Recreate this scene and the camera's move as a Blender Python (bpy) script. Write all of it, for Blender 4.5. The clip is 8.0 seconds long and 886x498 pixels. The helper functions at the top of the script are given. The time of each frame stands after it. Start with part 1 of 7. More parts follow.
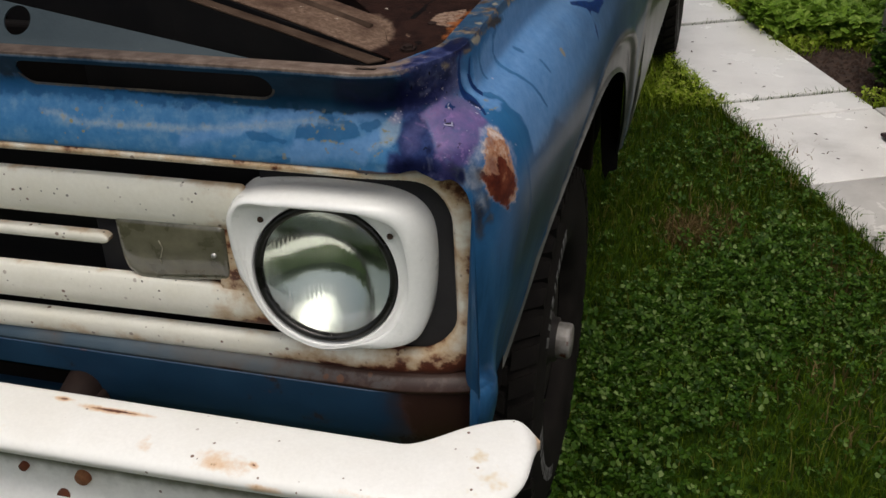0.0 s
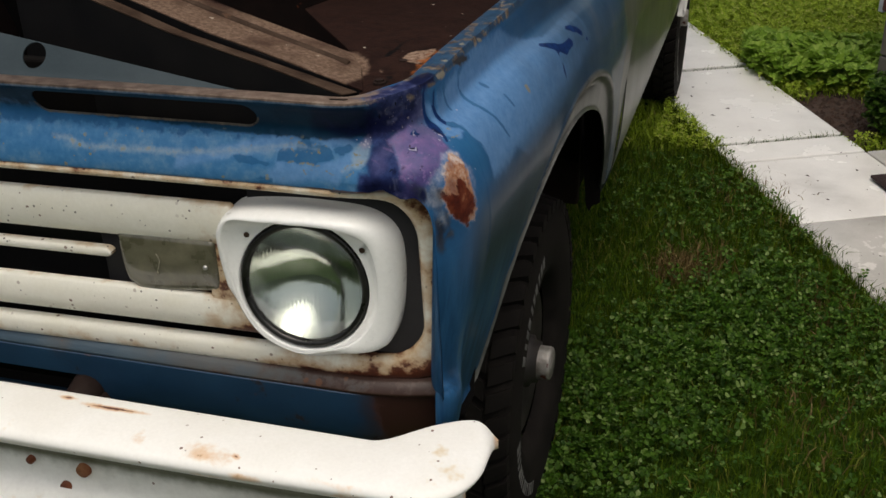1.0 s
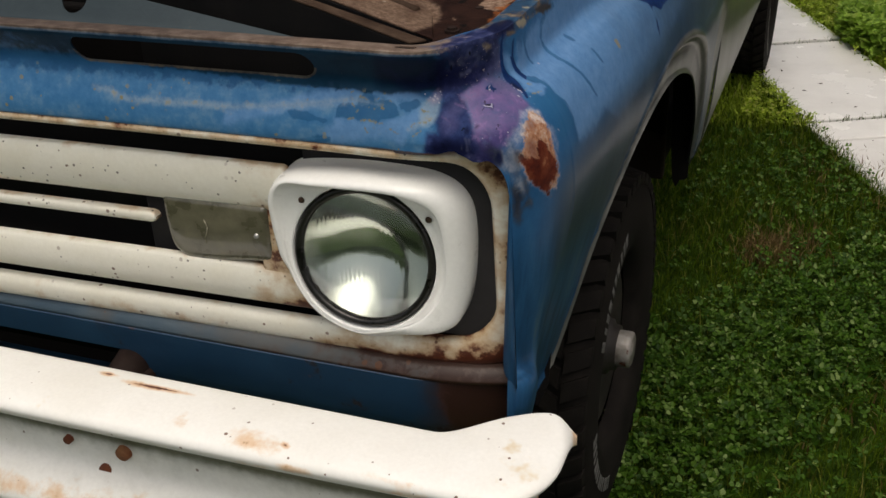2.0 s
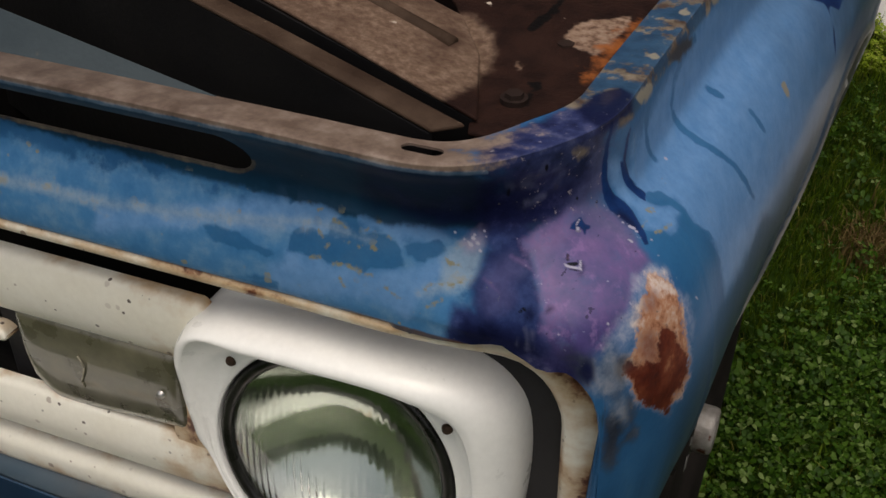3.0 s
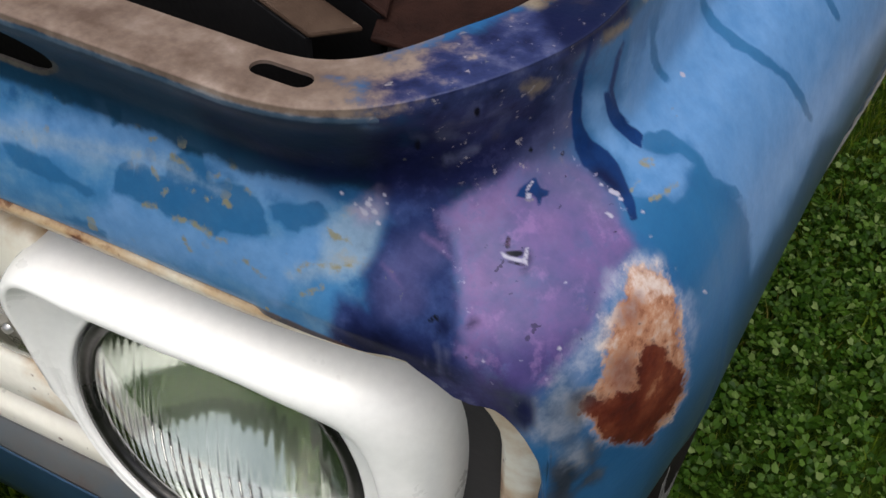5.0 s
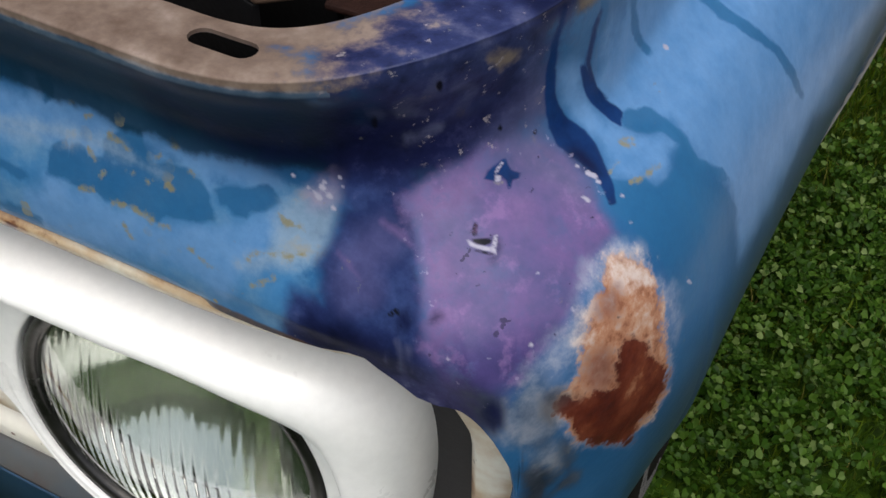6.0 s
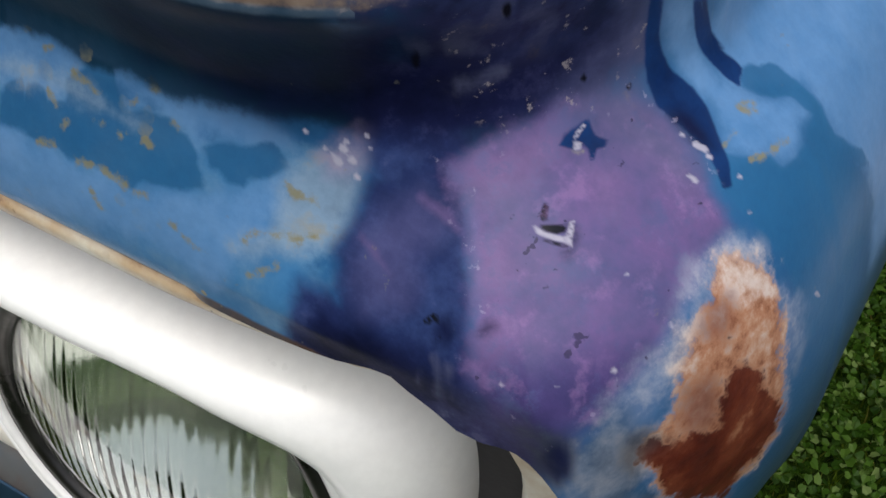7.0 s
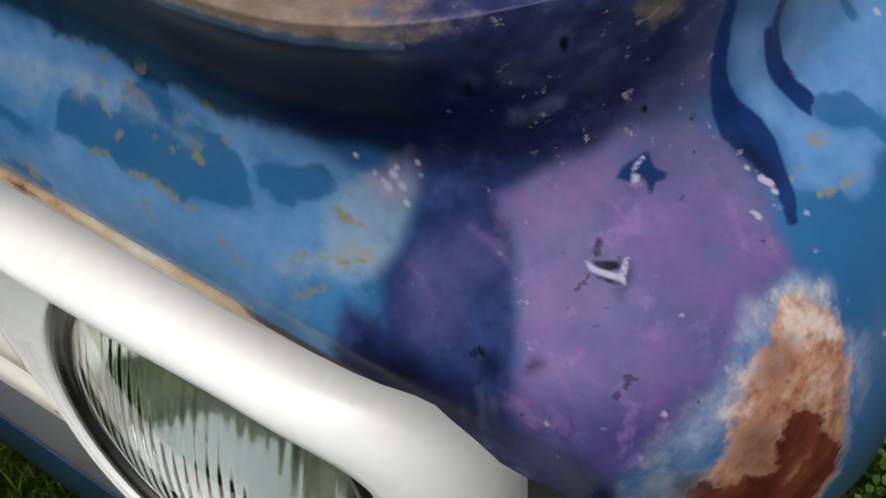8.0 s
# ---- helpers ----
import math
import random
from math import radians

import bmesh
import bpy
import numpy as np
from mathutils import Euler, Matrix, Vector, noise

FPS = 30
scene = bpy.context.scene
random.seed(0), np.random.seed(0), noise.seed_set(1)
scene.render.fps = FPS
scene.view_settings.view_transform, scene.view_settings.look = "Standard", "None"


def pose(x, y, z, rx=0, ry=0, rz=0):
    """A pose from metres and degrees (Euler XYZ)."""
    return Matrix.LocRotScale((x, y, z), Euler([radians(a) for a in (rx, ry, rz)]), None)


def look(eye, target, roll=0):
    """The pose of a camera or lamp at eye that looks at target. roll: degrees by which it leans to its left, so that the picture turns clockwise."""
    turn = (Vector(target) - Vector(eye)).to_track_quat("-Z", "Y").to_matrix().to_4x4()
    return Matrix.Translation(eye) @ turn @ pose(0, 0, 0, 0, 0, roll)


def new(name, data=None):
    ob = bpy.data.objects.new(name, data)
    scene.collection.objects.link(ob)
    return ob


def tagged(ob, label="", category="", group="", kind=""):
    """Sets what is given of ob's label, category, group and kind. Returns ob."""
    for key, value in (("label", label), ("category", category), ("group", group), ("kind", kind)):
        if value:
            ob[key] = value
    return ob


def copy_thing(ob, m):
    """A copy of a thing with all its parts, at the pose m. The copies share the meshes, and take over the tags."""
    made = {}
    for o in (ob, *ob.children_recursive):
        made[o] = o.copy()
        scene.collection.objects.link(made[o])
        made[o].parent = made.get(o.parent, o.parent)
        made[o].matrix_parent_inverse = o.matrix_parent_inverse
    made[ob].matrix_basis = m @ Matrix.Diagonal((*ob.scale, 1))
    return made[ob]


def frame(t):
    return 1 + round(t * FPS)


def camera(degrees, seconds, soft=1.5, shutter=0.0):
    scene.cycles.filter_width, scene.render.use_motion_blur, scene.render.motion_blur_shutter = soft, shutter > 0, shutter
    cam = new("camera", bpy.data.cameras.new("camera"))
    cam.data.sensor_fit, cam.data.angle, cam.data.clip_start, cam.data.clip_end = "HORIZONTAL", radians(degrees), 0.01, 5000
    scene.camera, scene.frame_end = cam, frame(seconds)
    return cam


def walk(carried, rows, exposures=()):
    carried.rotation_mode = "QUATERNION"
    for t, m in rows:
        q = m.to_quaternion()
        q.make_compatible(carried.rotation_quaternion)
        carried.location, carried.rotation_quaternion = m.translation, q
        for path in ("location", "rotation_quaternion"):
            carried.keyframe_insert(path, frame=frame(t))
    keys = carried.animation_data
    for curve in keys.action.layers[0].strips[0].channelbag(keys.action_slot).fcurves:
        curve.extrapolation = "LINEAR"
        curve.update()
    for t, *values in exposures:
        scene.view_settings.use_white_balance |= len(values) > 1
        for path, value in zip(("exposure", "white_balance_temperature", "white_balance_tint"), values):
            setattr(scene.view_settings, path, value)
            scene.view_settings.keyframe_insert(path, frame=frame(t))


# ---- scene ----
cam = camera(44.7, 8.0)
PATH = [
    (0, (1.135, -1.042, 1.62), (0.67, 0.63, 0.627), -1.6),
    (0.5, (1.223, -1.133, 1.645), (0.749, 0.586, 0.738), -0.5),
    (1, (1.242, -1.158, 1.65), (0.728, 0.543, 0.732), -1.6),
    (1.2, (1.247, -1.159, 1.648), (0.717, 0.527, 0.711), -2.2),
    (2.3, (1.121, -0.882, 1.548), (0.447, 0.733, 0.58), -1.5),
    (2.5, (1.052, -0.747, 1.544), (0.403, 0.843, 0.519), 0.4),
    (3, (0.974, -0.462, 1.509), (0.336, 1.044, 0.357), 0.5),
    (3.5, (0.976, -0.318, 1.496), (0.244, 1.095, 0.284), 2.1),
    (4, (0.98, -0.29, 1.464), (0.347, 0.99, 0.064), 1.9),
    (4.5, (0.957, -0.252, 1.451), (0.342, 0.992, 0.01), 1.4),
    (4.7, (0.95, -0.243, 1.448), (0.333, 0.994, 0.004), 1.3),
    (6, (0.943, -0.207, 1.42), (0.37, 1.014, -0.057), 2.2),
    (6.5, (0.926, -0.184, 1.389), (0.316, 1.044, -0.066), 2.0),
    (7, (0.913, -0.153, 1.348), (0.276, 1.029, -0.134), 2.2),
    (7.5, (0.913, -0.148, 1.347), (0.278, 1.016, -0.15), 1.6),
    (8, (0.909, -0.136, 1.353), (0.183, 0.942, -0.168), -0.1),
]

walk(cam, [(t, look(eye, target, roll)) for t, eye, target, roll in PATH], exposures=[(0.0, -0.26, 6650, 9), (1.0, -0.22, 6850, 8), (2.5, -0.22, 7000, 10), (3.0, -0.3, 7000, 11), (3.5, 0.12, 6600, 10), (4.0, 0.28, 6450, 10), (4.5, 0.25, 6450, 10), (6.0, 0.19, 6400, 9), (6.5, 0.15, 6400, 9), (7.0, 0.09, 6400, 9), (8.0, -0.01, 6400, 8)])

# ---- light: an overcast day ----
SKY, SUN_E, SUN_R = 0.15, radians(72), radians(150)
world = bpy.data.worlds.new("overcast_sky")
scene.world = world
world.use_nodes = True
wn = world.node_tree
sky = wn.nodes.new("ShaderNodeTexSky")
sky.sky_type, sky.sun_disc, sky.sun_elevation, sky.sun_rotation = "NISHITA", False, SUN_E, SUN_R
sky.air_density, sky.dust_density, sky.ozone_density = 1.0, 6.0, 1.0
haze = wn.nodes.new("ShaderNodeHueSaturation")
haze.inputs["Saturation"].default_value = 0.55
wn.links.new(sky.outputs[0], haze.inputs["Color"])
wn.links.new(haze.outputs[0], wn.nodes["Background"].inputs[0])
wn.nodes["Background"].inputs[1].default_value = SKY
sun = new("sun", bpy.data.lights.new("sun", "SUN"))
sun.data.energy, sun.data.angle, sun.data.color = 1.0, radians(60), (1.0, 0.96, 0.9)
sun.matrix_world = look((0.6, -2.4, 8.0), (0.0, 0.0, 0.0))


# ---- materials ----
def ramp(nt, fac, stops):
    r = nt.nodes.new("ShaderNodeValToRGB")
    while len(r.color_ramp.elements) < len(stops):
        r.color_ramp.elements.new(0.5)
    for e, (at, c) in zip(r.color_ramp.elements, stops):
        e.position, e.color = at, (*c, 1) if len(c) == 3 else c
    nt.links.new(fac, r.inputs[0])
    return r.outputs[0]


def noise_of(nt, scale, detail=6.0, rough=0.6, vec=None, stretch=None, warp=0.0):
    n = nt.nodes.new("ShaderNodeTexNoise")
    n.inputs["Scale"].default_value, n.inputs["Detail"].default_value = scale, detail
    n.inputs["Roughness"].default_value, n.inputs["Distortion"].default_value = rough, warp
    if vec is None:
        vec = nt.nodes.new("ShaderNodeTexCoord").outputs["Object"]
    if stretch:
        mp = nt.nodes.new("ShaderNodeMapping")
        mp.inputs["Scale"].default_value = stretch
        nt.links.new(vec, mp.inputs["Vector"])
        vec = mp.outputs[0]
    nt.links.new(vec, n.inputs["Vector"])
    return n.outputs["Fac"]


def mix(nt, fac, a, b):
    m = nt.nodes.new("ShaderNodeMix")
    m.data_type = "RGBA"
    for sock, v in ((m.inputs[0], fac), (m.inputs[6], a), (m.inputs[7], b)):
        if hasattr(v, "is_linked"):
            nt.links.new(v, sock)
        elif isinstance(v, (int, float)):
            sock.default_value = v
        else:
            sock.default_value = (*v, 1)
    return m.outputs[2]


def calc(nt, op, *values):
    m = nt.nodes.new("ShaderNodeMath")
    m.operation = op
    for sock, v in zip(m.inputs, values):
        if hasattr(v, "is_linked"):
            nt.links.new(v, sock)
        else:
            sock.default_value = v
    return m.outputs[0]


def smooth(nt, v, lo, hi):
    m = nt.nodes.new("ShaderNodeMapRange")
    m.interpolation_type = "SMOOTHSTEP"
    m.inputs["From Min"].default_value, m.inputs["From Max"].default_value = lo, hi
    nt.links.new(v, m.inputs["Value"])
    return m.outputs[0]


def start(name):
    m = bpy.data.materials.new(name)
    m.use_nodes = True
    return m, m.node_tree, m.node_tree.nodes["Principled BSDF"]


def relief(nt, bsdf, height, strength, distance=0.002):
    b = nt.nodes.new("ShaderNodeBump")
    b.inputs["Strength"].default_value, b.inputs["Distance"].default_value = strength, distance
    nt.links.new(height, b.inputs["Height"])
    nt.links.new(b.outputs[0], bsdf.inputs["Normal"])


def surface(name, stops, scale=8.0, rough=0.6, metal=0.0, bump=0.2, grain=180.0, spots=None, stretch=None, coat=0.0, spec=0.5):
    """A colour ramp over broad noise, fine grain in the relief, and optional (colour, scale, threshold) spots."""
    m, nt, bsdf = start(name)
    n = noise_of(nt, scale, stretch=stretch)
    c = ramp(nt, n, stops)
    fine = noise_of(nt, grain, 3.0)
    c = mix(nt, calc(nt, "MULTIPLY", fine, 0.25), c, tuple(0.55 * v for v in stops[0][1]))
    r = calc(nt, "ADD", calc(nt, "MULTIPLY", calc(nt, "SUBTRACT", n, 0.5), 0.35), rough)
    for colour, sc, th in spots or ():
        f = smooth(nt, noise_of(nt, sc, 5.0), th, th + 0.06)
        c = mix(nt, f, c, colour)
        r = calc(nt, "MAXIMUM", r, calc(nt, "MULTIPLY", f, 0.8))
    nt.links.new(c, bsdf.inputs["Base Color"])
    nt.links.new(r, bsdf.inputs["Roughness"])
    bsdf.inputs["Metallic"].default_value = metal
    bsdf.inputs["Specular IOR Level"].default_value = spec
    bsdf.inputs["Coat Weight"].default_value = coat
    if bump:
        relief(nt, bsdf, calc(nt, "ADD", fine, n), bump)
    return m


def dots(nt, scale, radius, keep):
    """Round specks of uneven size: one in a cell, and only in the kept share of the cells."""
    v = nt.nodes.new("ShaderNodeTexVoronoi")
    v.inputs["Scale"].default_value = scale
    nt.links.new(nt.nodes.new("ShaderNodeTexCoord").outputs["Object"], v.inputs["Vector"])
    s = nt.nodes.new("ShaderNodeSeparateColor")
    nt.links.new(v.outputs["Color"], s.inputs[0])
    size = calc(nt, "MULTIPLY", smooth(nt, s.outputs[0], 1 - keep, 1.0), radius)
    edge = calc(nt, "SUBTRACT", size, calc(nt, "ADD", v.outputs["Distance"], calc(nt, "MULTIPLY", calc(nt, "SUBTRACT", noise_of(nt, scale * 3), 0.5), radius)))
    return smooth(nt, edge, -radius * 0.12, radius * 0.12)


def worn(m, stain=(0.46, 0.25, 0.07), specks=((120, 0.34, 0.20), (170, 0.30, 0.16)), rust=None, fray=1.7):
    """Rust that follows the stored wear of the edges, and loose specks."""
    nt = m.node_tree
    bsdf = nt.nodes["Principled BSDF"]
    a = nt.nodes.new("ShaderNodeAttribute")
    a.attribute_name = "edge"
    e1 = calc(nt, "ADD", a.outputs["Fac"], calc(nt, "MULTIPLY", calc(nt, "SUBTRACT", noise_of(nt, 26, 6), 0.5), fray))
    col = bsdf.inputs["Base Color"].links[0].from_socket
    col = mix(nt, calc(nt, "MULTIPLY", smooth(nt, e1, 0.30, 0.85), 0.7), col, stain)
    col = mix(nt, calc(nt, "MULTIPLY", smooth(nt, e1, 0.75, 1.0), 0.85), col, rust or RUST)
    col = mix(nt, smooth(nt, calc(nt, "ADD", e1, calc(nt, "MULTIPLY", noise_of(nt, 110, 4), 0.6)), 1.18, 1.32), col, tuple(0.6 * v for v in rust) if rust else RUST_D)
    for k, (sc, r, keep) in enumerate(specks):
        col = mix(nt, calc(nt, "MULTIPLY", calc(nt, "MULTIPLY", dots(nt, sc, r, keep), smooth(nt, noise_of(nt, 4.5 + k, 3), 0.40, 0.56)), 0.92), col, (0.13, 0.05, 0.02) if k == 0 else (0.05, 0.03, 0.02))
    # One stored mask for dirt and for shadow painted with it.
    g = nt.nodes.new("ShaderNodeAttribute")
    g.attribute_name = "grime_shade"
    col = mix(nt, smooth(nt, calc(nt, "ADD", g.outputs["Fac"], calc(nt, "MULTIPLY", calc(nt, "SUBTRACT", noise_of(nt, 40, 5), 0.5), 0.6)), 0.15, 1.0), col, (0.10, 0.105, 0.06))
    nt.links.new(col, bsdf.inputs["Base Color"])
    return m


RUST, RUST_D, RUST_L = (0.20, 0.055, 0.018), (0.09, 0.022, 0.010), (0.42, 0.20, 0.09)
CREAM = surface("cream_paint", [(0.25, (0.78, 0.735, 0.60)), (0.55, (0.88, 0.855, 0.76)), (0.8, (0.83, 0.795, 0.68))], 6, 0.38, bump=0.08,
                spots=[((0.62, 0.50, 0.30), 9, 0.68)])
worn(CREAM)
BUMPER_W = surface("bumper_white", [(0.25, (0.86, 0.84, 0.79)), (0.6, (0.93, 0.92, 0.89)), (0.8, (0.89, 0.87, 0.83))], 7, 0.42, bump=0.08,
                   spots=[((0.72, 0.60, 0.42), 6, 0.64)])
worn(BUMPER_W, (0.66, 0.36, 0.12), ((120, 0.28, 0.07),))
WHITE = surface("bezel_white", [(0.3, (0.93, 0.93, 0.90)), (0.7, (0.96, 0.96, 0.935))], 10, 0.30, bump=0.04, coat=0.3)
# Two near-blacks: the shade of gaps and hollows is in the colour.
BLACK = surface("gap_black", [(0.3, (0.006, 0.006, 0.007)), (0.7, (0.011, 0.010, 0.010))], 14, 0.65, bump=0.2, spec=0.12)
VOID = surface("hollow_black", [(0.3, (0.003, 0.0025, 0.0025)), (0.7, (0.007, 0.006, 0.0055))], 9, 0.85, bump=0.3, spec=0.1)
TAN = surface("tan_primer", [(0.28, (0.026, 0.014, 0.009)), (0.45, (0.054, 0.033, 0.022)), (0.6, (0.080, 0.052, 0.036)), (0.75, (0.130, 0.088, 0.062))], 22, 0.75, bump=0.45, spec=0.15,
              spots=[((0.10, 0.055, 0.035), 30, 0.63), ((0.20, 0.15, 0.11), 70, 0.71)])
BROWN = surface("brown_primer", [(0.3, (0.012, 0.007, 0.006)), (0.7, (0.030, 0.016, 0.012))], 12, 0.75, bump=0.3, spec=0.2,
                spots=[(RUST, 22, 0.66), ((0.40, 0.32, 0.24), 60, 0.76)])
FLANGE_BLUE = surface("pale_blue_panel", [(0.3, (0.024, 0.038, 0.047)), (0.7, (0.046, 0.063, 0.073))], 9, 0.6, bump=0.15, spec=0.2,
                      spots=[((0.11, 0.085, 0.065), 20, 0.70)])
VALANCE = surface("dark_blue_paint", [(0.3, (0.008, 0.032, 0.070)), (0.7, (0.014, 0.056, 0.112))], 9, 0.45, bump=0.1,
                  spots=[((0.022, 0.020, 0.026), 14, 0.60)], coat=0.15)
RUSTY = surface("rusty_steel", [(0.25, RUST_D), (0.5, RUST), (0.75, RUST_L)], 18, 0.85, bump=0.5)
RUBBER = surface("tyre_rubber", [(0.3, (0.007, 0.006, 0.0055)), (0.7, (0.019, 0.016, 0.014))], 20, 0.9, bump=0.3, spec=0.12)
STEEL = surface("worn_chrome", [(0.3, (0.35, 0.34, 0.33)), (0.7, (0.62, 0.60, 0.58))], 40, 0.35, metal=0.9, bump=0.2, spots=[(RUST, 30, 0.66)])
# Upright streaks in the colour stand for reflections along the body side.
BODY_SIDE = surface("streaked_side_paint", [(0.32, (0.030, 0.040, 0.034)), (0.5, (0.060, 0.072, 0.062)), (0.68, (0.115, 0.12, 0.105))], 1.0, 0.38, bump=0.03,
                    stretch=(14, 14, 1.6), coat=0.15)
RIM_M = surface("wheel_black", [(0.3, (0.010, 0.009, 0.009)), (0.7, (0.03, 0.024, 0.02))], 20, 0.6, bump=0.2)

# paint of the front clip: distances to each patch are stored on the mesh, and the edges are broken up here
SKIN, nt, bsdf = start("weathered_blue_paint")
fineN, midN, bigN = noise_of(nt, 260, 5), noise_of(nt, 70, 6), noise_of(nt, 14, 6)


def layer(name, blur, wobble=0.006, n=None, grow=0.0):
    """0..1 inside a stored patch; wobble in metres frays its edge."""
    a = nt.nodes.new("ShaderNodeAttribute")
    a.attribute_name = name
    v = calc(nt, "ADD", calc(nt, "ADD", a.outputs["Fac"], grow) if grow else a.outputs["Fac"], calc(nt, "MULTIPLY", calc(nt, "SUBTRACT", n or midN, 0.5), wobble * 2))
    return smooth(nt, v, -blur, blur)


c = ramp(nt, bigN, [(0.30, (0.014, 0.090, 0.225)), (0.55, (0.024, 0.120, 0.285)), (0.75, (0.042, 0.155, 0.335))])
pinkN = noise_of(nt, 42, 6, 0.66)
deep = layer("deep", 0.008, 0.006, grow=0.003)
band = layer("band", 0.006, 0.022)
c = mix(nt, calc(nt, "MULTIPLY", band, 0.9), c, ramp(nt, noise_of(nt, 55, 5), [(0.3, (0.034, 0.165, 0.37)), (0.5, (0.064, 0.215, 0.435)), (0.68, (0.135, 0.285, 0.47))]))
c = mix(nt, calc(nt, "MULTIPLY", layer("pale", 0.004, 0.004), 0.85), c, ramp(nt, midN, [(0.3, (0.095, 0.245, 0.50)), (0.7, (0.160, 0.325, 0.60))]))
c = mix(nt, calc(nt, "MULTIPLY", layer("mid", 0.0010, 0.004), 0.85), c, ramp(nt, bigN, [(0.3, (0.014, 0.100, 0.245)), (0.7, (0.026, 0.14, 0.31))]))
c = mix(nt, calc(nt, "MULTIPLY", layer("chalk", 0.004, 0.008), 0.8), c, ramp(nt, midN, [(0.35, (0.20, 0.28, 0.37)), (0.55, (0.25, 0.36, 0.49)), (0.68, (0.34, 0.33, 0.26))]))
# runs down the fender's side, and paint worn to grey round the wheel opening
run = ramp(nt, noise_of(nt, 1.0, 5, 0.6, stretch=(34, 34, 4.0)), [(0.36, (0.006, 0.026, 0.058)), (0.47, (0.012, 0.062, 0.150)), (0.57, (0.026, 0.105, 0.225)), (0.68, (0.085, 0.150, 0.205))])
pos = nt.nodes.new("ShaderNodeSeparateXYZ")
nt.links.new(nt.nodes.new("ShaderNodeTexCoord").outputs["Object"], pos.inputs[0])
# The runs are laid below the shoulder only, where they also darken the side.
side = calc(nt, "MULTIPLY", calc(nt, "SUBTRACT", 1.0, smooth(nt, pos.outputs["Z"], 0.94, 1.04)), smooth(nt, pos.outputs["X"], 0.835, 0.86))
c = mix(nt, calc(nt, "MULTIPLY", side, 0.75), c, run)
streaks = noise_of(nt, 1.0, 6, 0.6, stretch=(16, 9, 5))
# Dark reflections along the flank, put into the colour together with dirt.
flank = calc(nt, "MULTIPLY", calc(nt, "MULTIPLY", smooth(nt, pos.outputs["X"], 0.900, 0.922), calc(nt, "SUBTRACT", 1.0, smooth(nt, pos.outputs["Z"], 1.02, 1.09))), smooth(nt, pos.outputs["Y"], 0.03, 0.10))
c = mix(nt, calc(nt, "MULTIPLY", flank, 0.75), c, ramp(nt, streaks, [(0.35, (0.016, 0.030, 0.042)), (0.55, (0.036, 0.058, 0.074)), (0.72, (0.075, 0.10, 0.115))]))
# Duller, darker blue towards the cab.
rear_dull = calc(nt, "MULTIPLY", smooth(nt, calc(nt, "ADD", pos.outputs["Y"], calc(nt, "MULTIPLY", calc(nt, "SUBTRACT", bigN, 0.5), 0.5)), 0.24, 0.85), smooth(nt, pos.outputs["X"], 0.80, 0.87))
c = mix(nt, calc(nt, "MULTIPLY", rear_dull, 0.85), c, ramp(nt, streaks, [(0.35, (0.018, 0.044, 0.080)), (0.55, (0.036, 0.074, 0.118)), (0.72, (0.080, 0.105, 0.130))]))
c = mix(nt, layer("lip_band", 0.0035, 0.003), c, ramp(nt, streaks, [(0.35, (0.060, 0.066, 0.062)), (0.5, (0.10, 0.105, 0.098)), (0.7, (0.20, 0.195, 0.18))]))
c = mix(nt, calc(nt, "MULTIPLY", layer("fleck", 0.0011, 0.0035, fineN), 0.85), c, (0.26, 0.235, 0.12))
# Dark blue paint and the lip's shade, both put into the groove's colour.
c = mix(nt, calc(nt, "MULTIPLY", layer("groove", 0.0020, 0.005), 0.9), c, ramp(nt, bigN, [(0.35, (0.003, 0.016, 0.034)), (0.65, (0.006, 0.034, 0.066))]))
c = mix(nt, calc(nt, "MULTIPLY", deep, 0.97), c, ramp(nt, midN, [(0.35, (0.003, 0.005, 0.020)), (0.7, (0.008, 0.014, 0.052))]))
c = mix(nt, calc(nt, "MULTIPLY", layer("pinkish", 0.004, 0.006), 0.6), c, ramp(nt, midN, [(0.4, (0.17, 0.14, 0.27)), (0.6, (0.34, 0.27, 0.40))]))
c = mix(nt, layer("indigo", 0.004, 0.005), c, ramp(nt, pinkN, [(0.28, (0.008, 0.014, 0.066)), (0.5, (0.017, 0.029, 0.108)), (0.62, (0.030, 0.052, 0.160)), (0.76, (0.085, 0.10, 0.22))]))
c = mix(nt, calc(nt, "MULTIPLY", layer("haze", 0.006, 0.006), 0.7), c, ramp(nt, pinkN, [(0.3, (0.045, 0.052, 0.155)), (0.6, (0.085, 0.085, 0.21))]))
c = mix(nt, calc(nt, "MULTIPLY", layer("rose", 0.0016, 0.003), 0.4), c, (0.20, 0.12, 0.28))
c = mix(nt, layer("lip_indigo", 0.004, 0.010), c, ramp(nt, midN, [(0.36, (0.012, 0.015, 0.058)), (0.52, (0.028, 0.038, 0.120)), (0.64, (0.075, 0.085, 0.18)), (0.76, (0.24, 0.205, 0.22))]))
# Navy paint under the lip, deepened for the shade there.
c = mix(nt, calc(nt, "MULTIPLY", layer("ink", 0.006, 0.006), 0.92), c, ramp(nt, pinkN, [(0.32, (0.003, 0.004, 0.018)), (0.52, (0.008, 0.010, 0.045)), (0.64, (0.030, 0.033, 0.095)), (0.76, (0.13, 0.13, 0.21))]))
c = mix(nt, calc(nt, "MULTIPLY", layer("steel", 0.0018, 0.004), 0.6), c, (0.10, 0.11, 0.19))
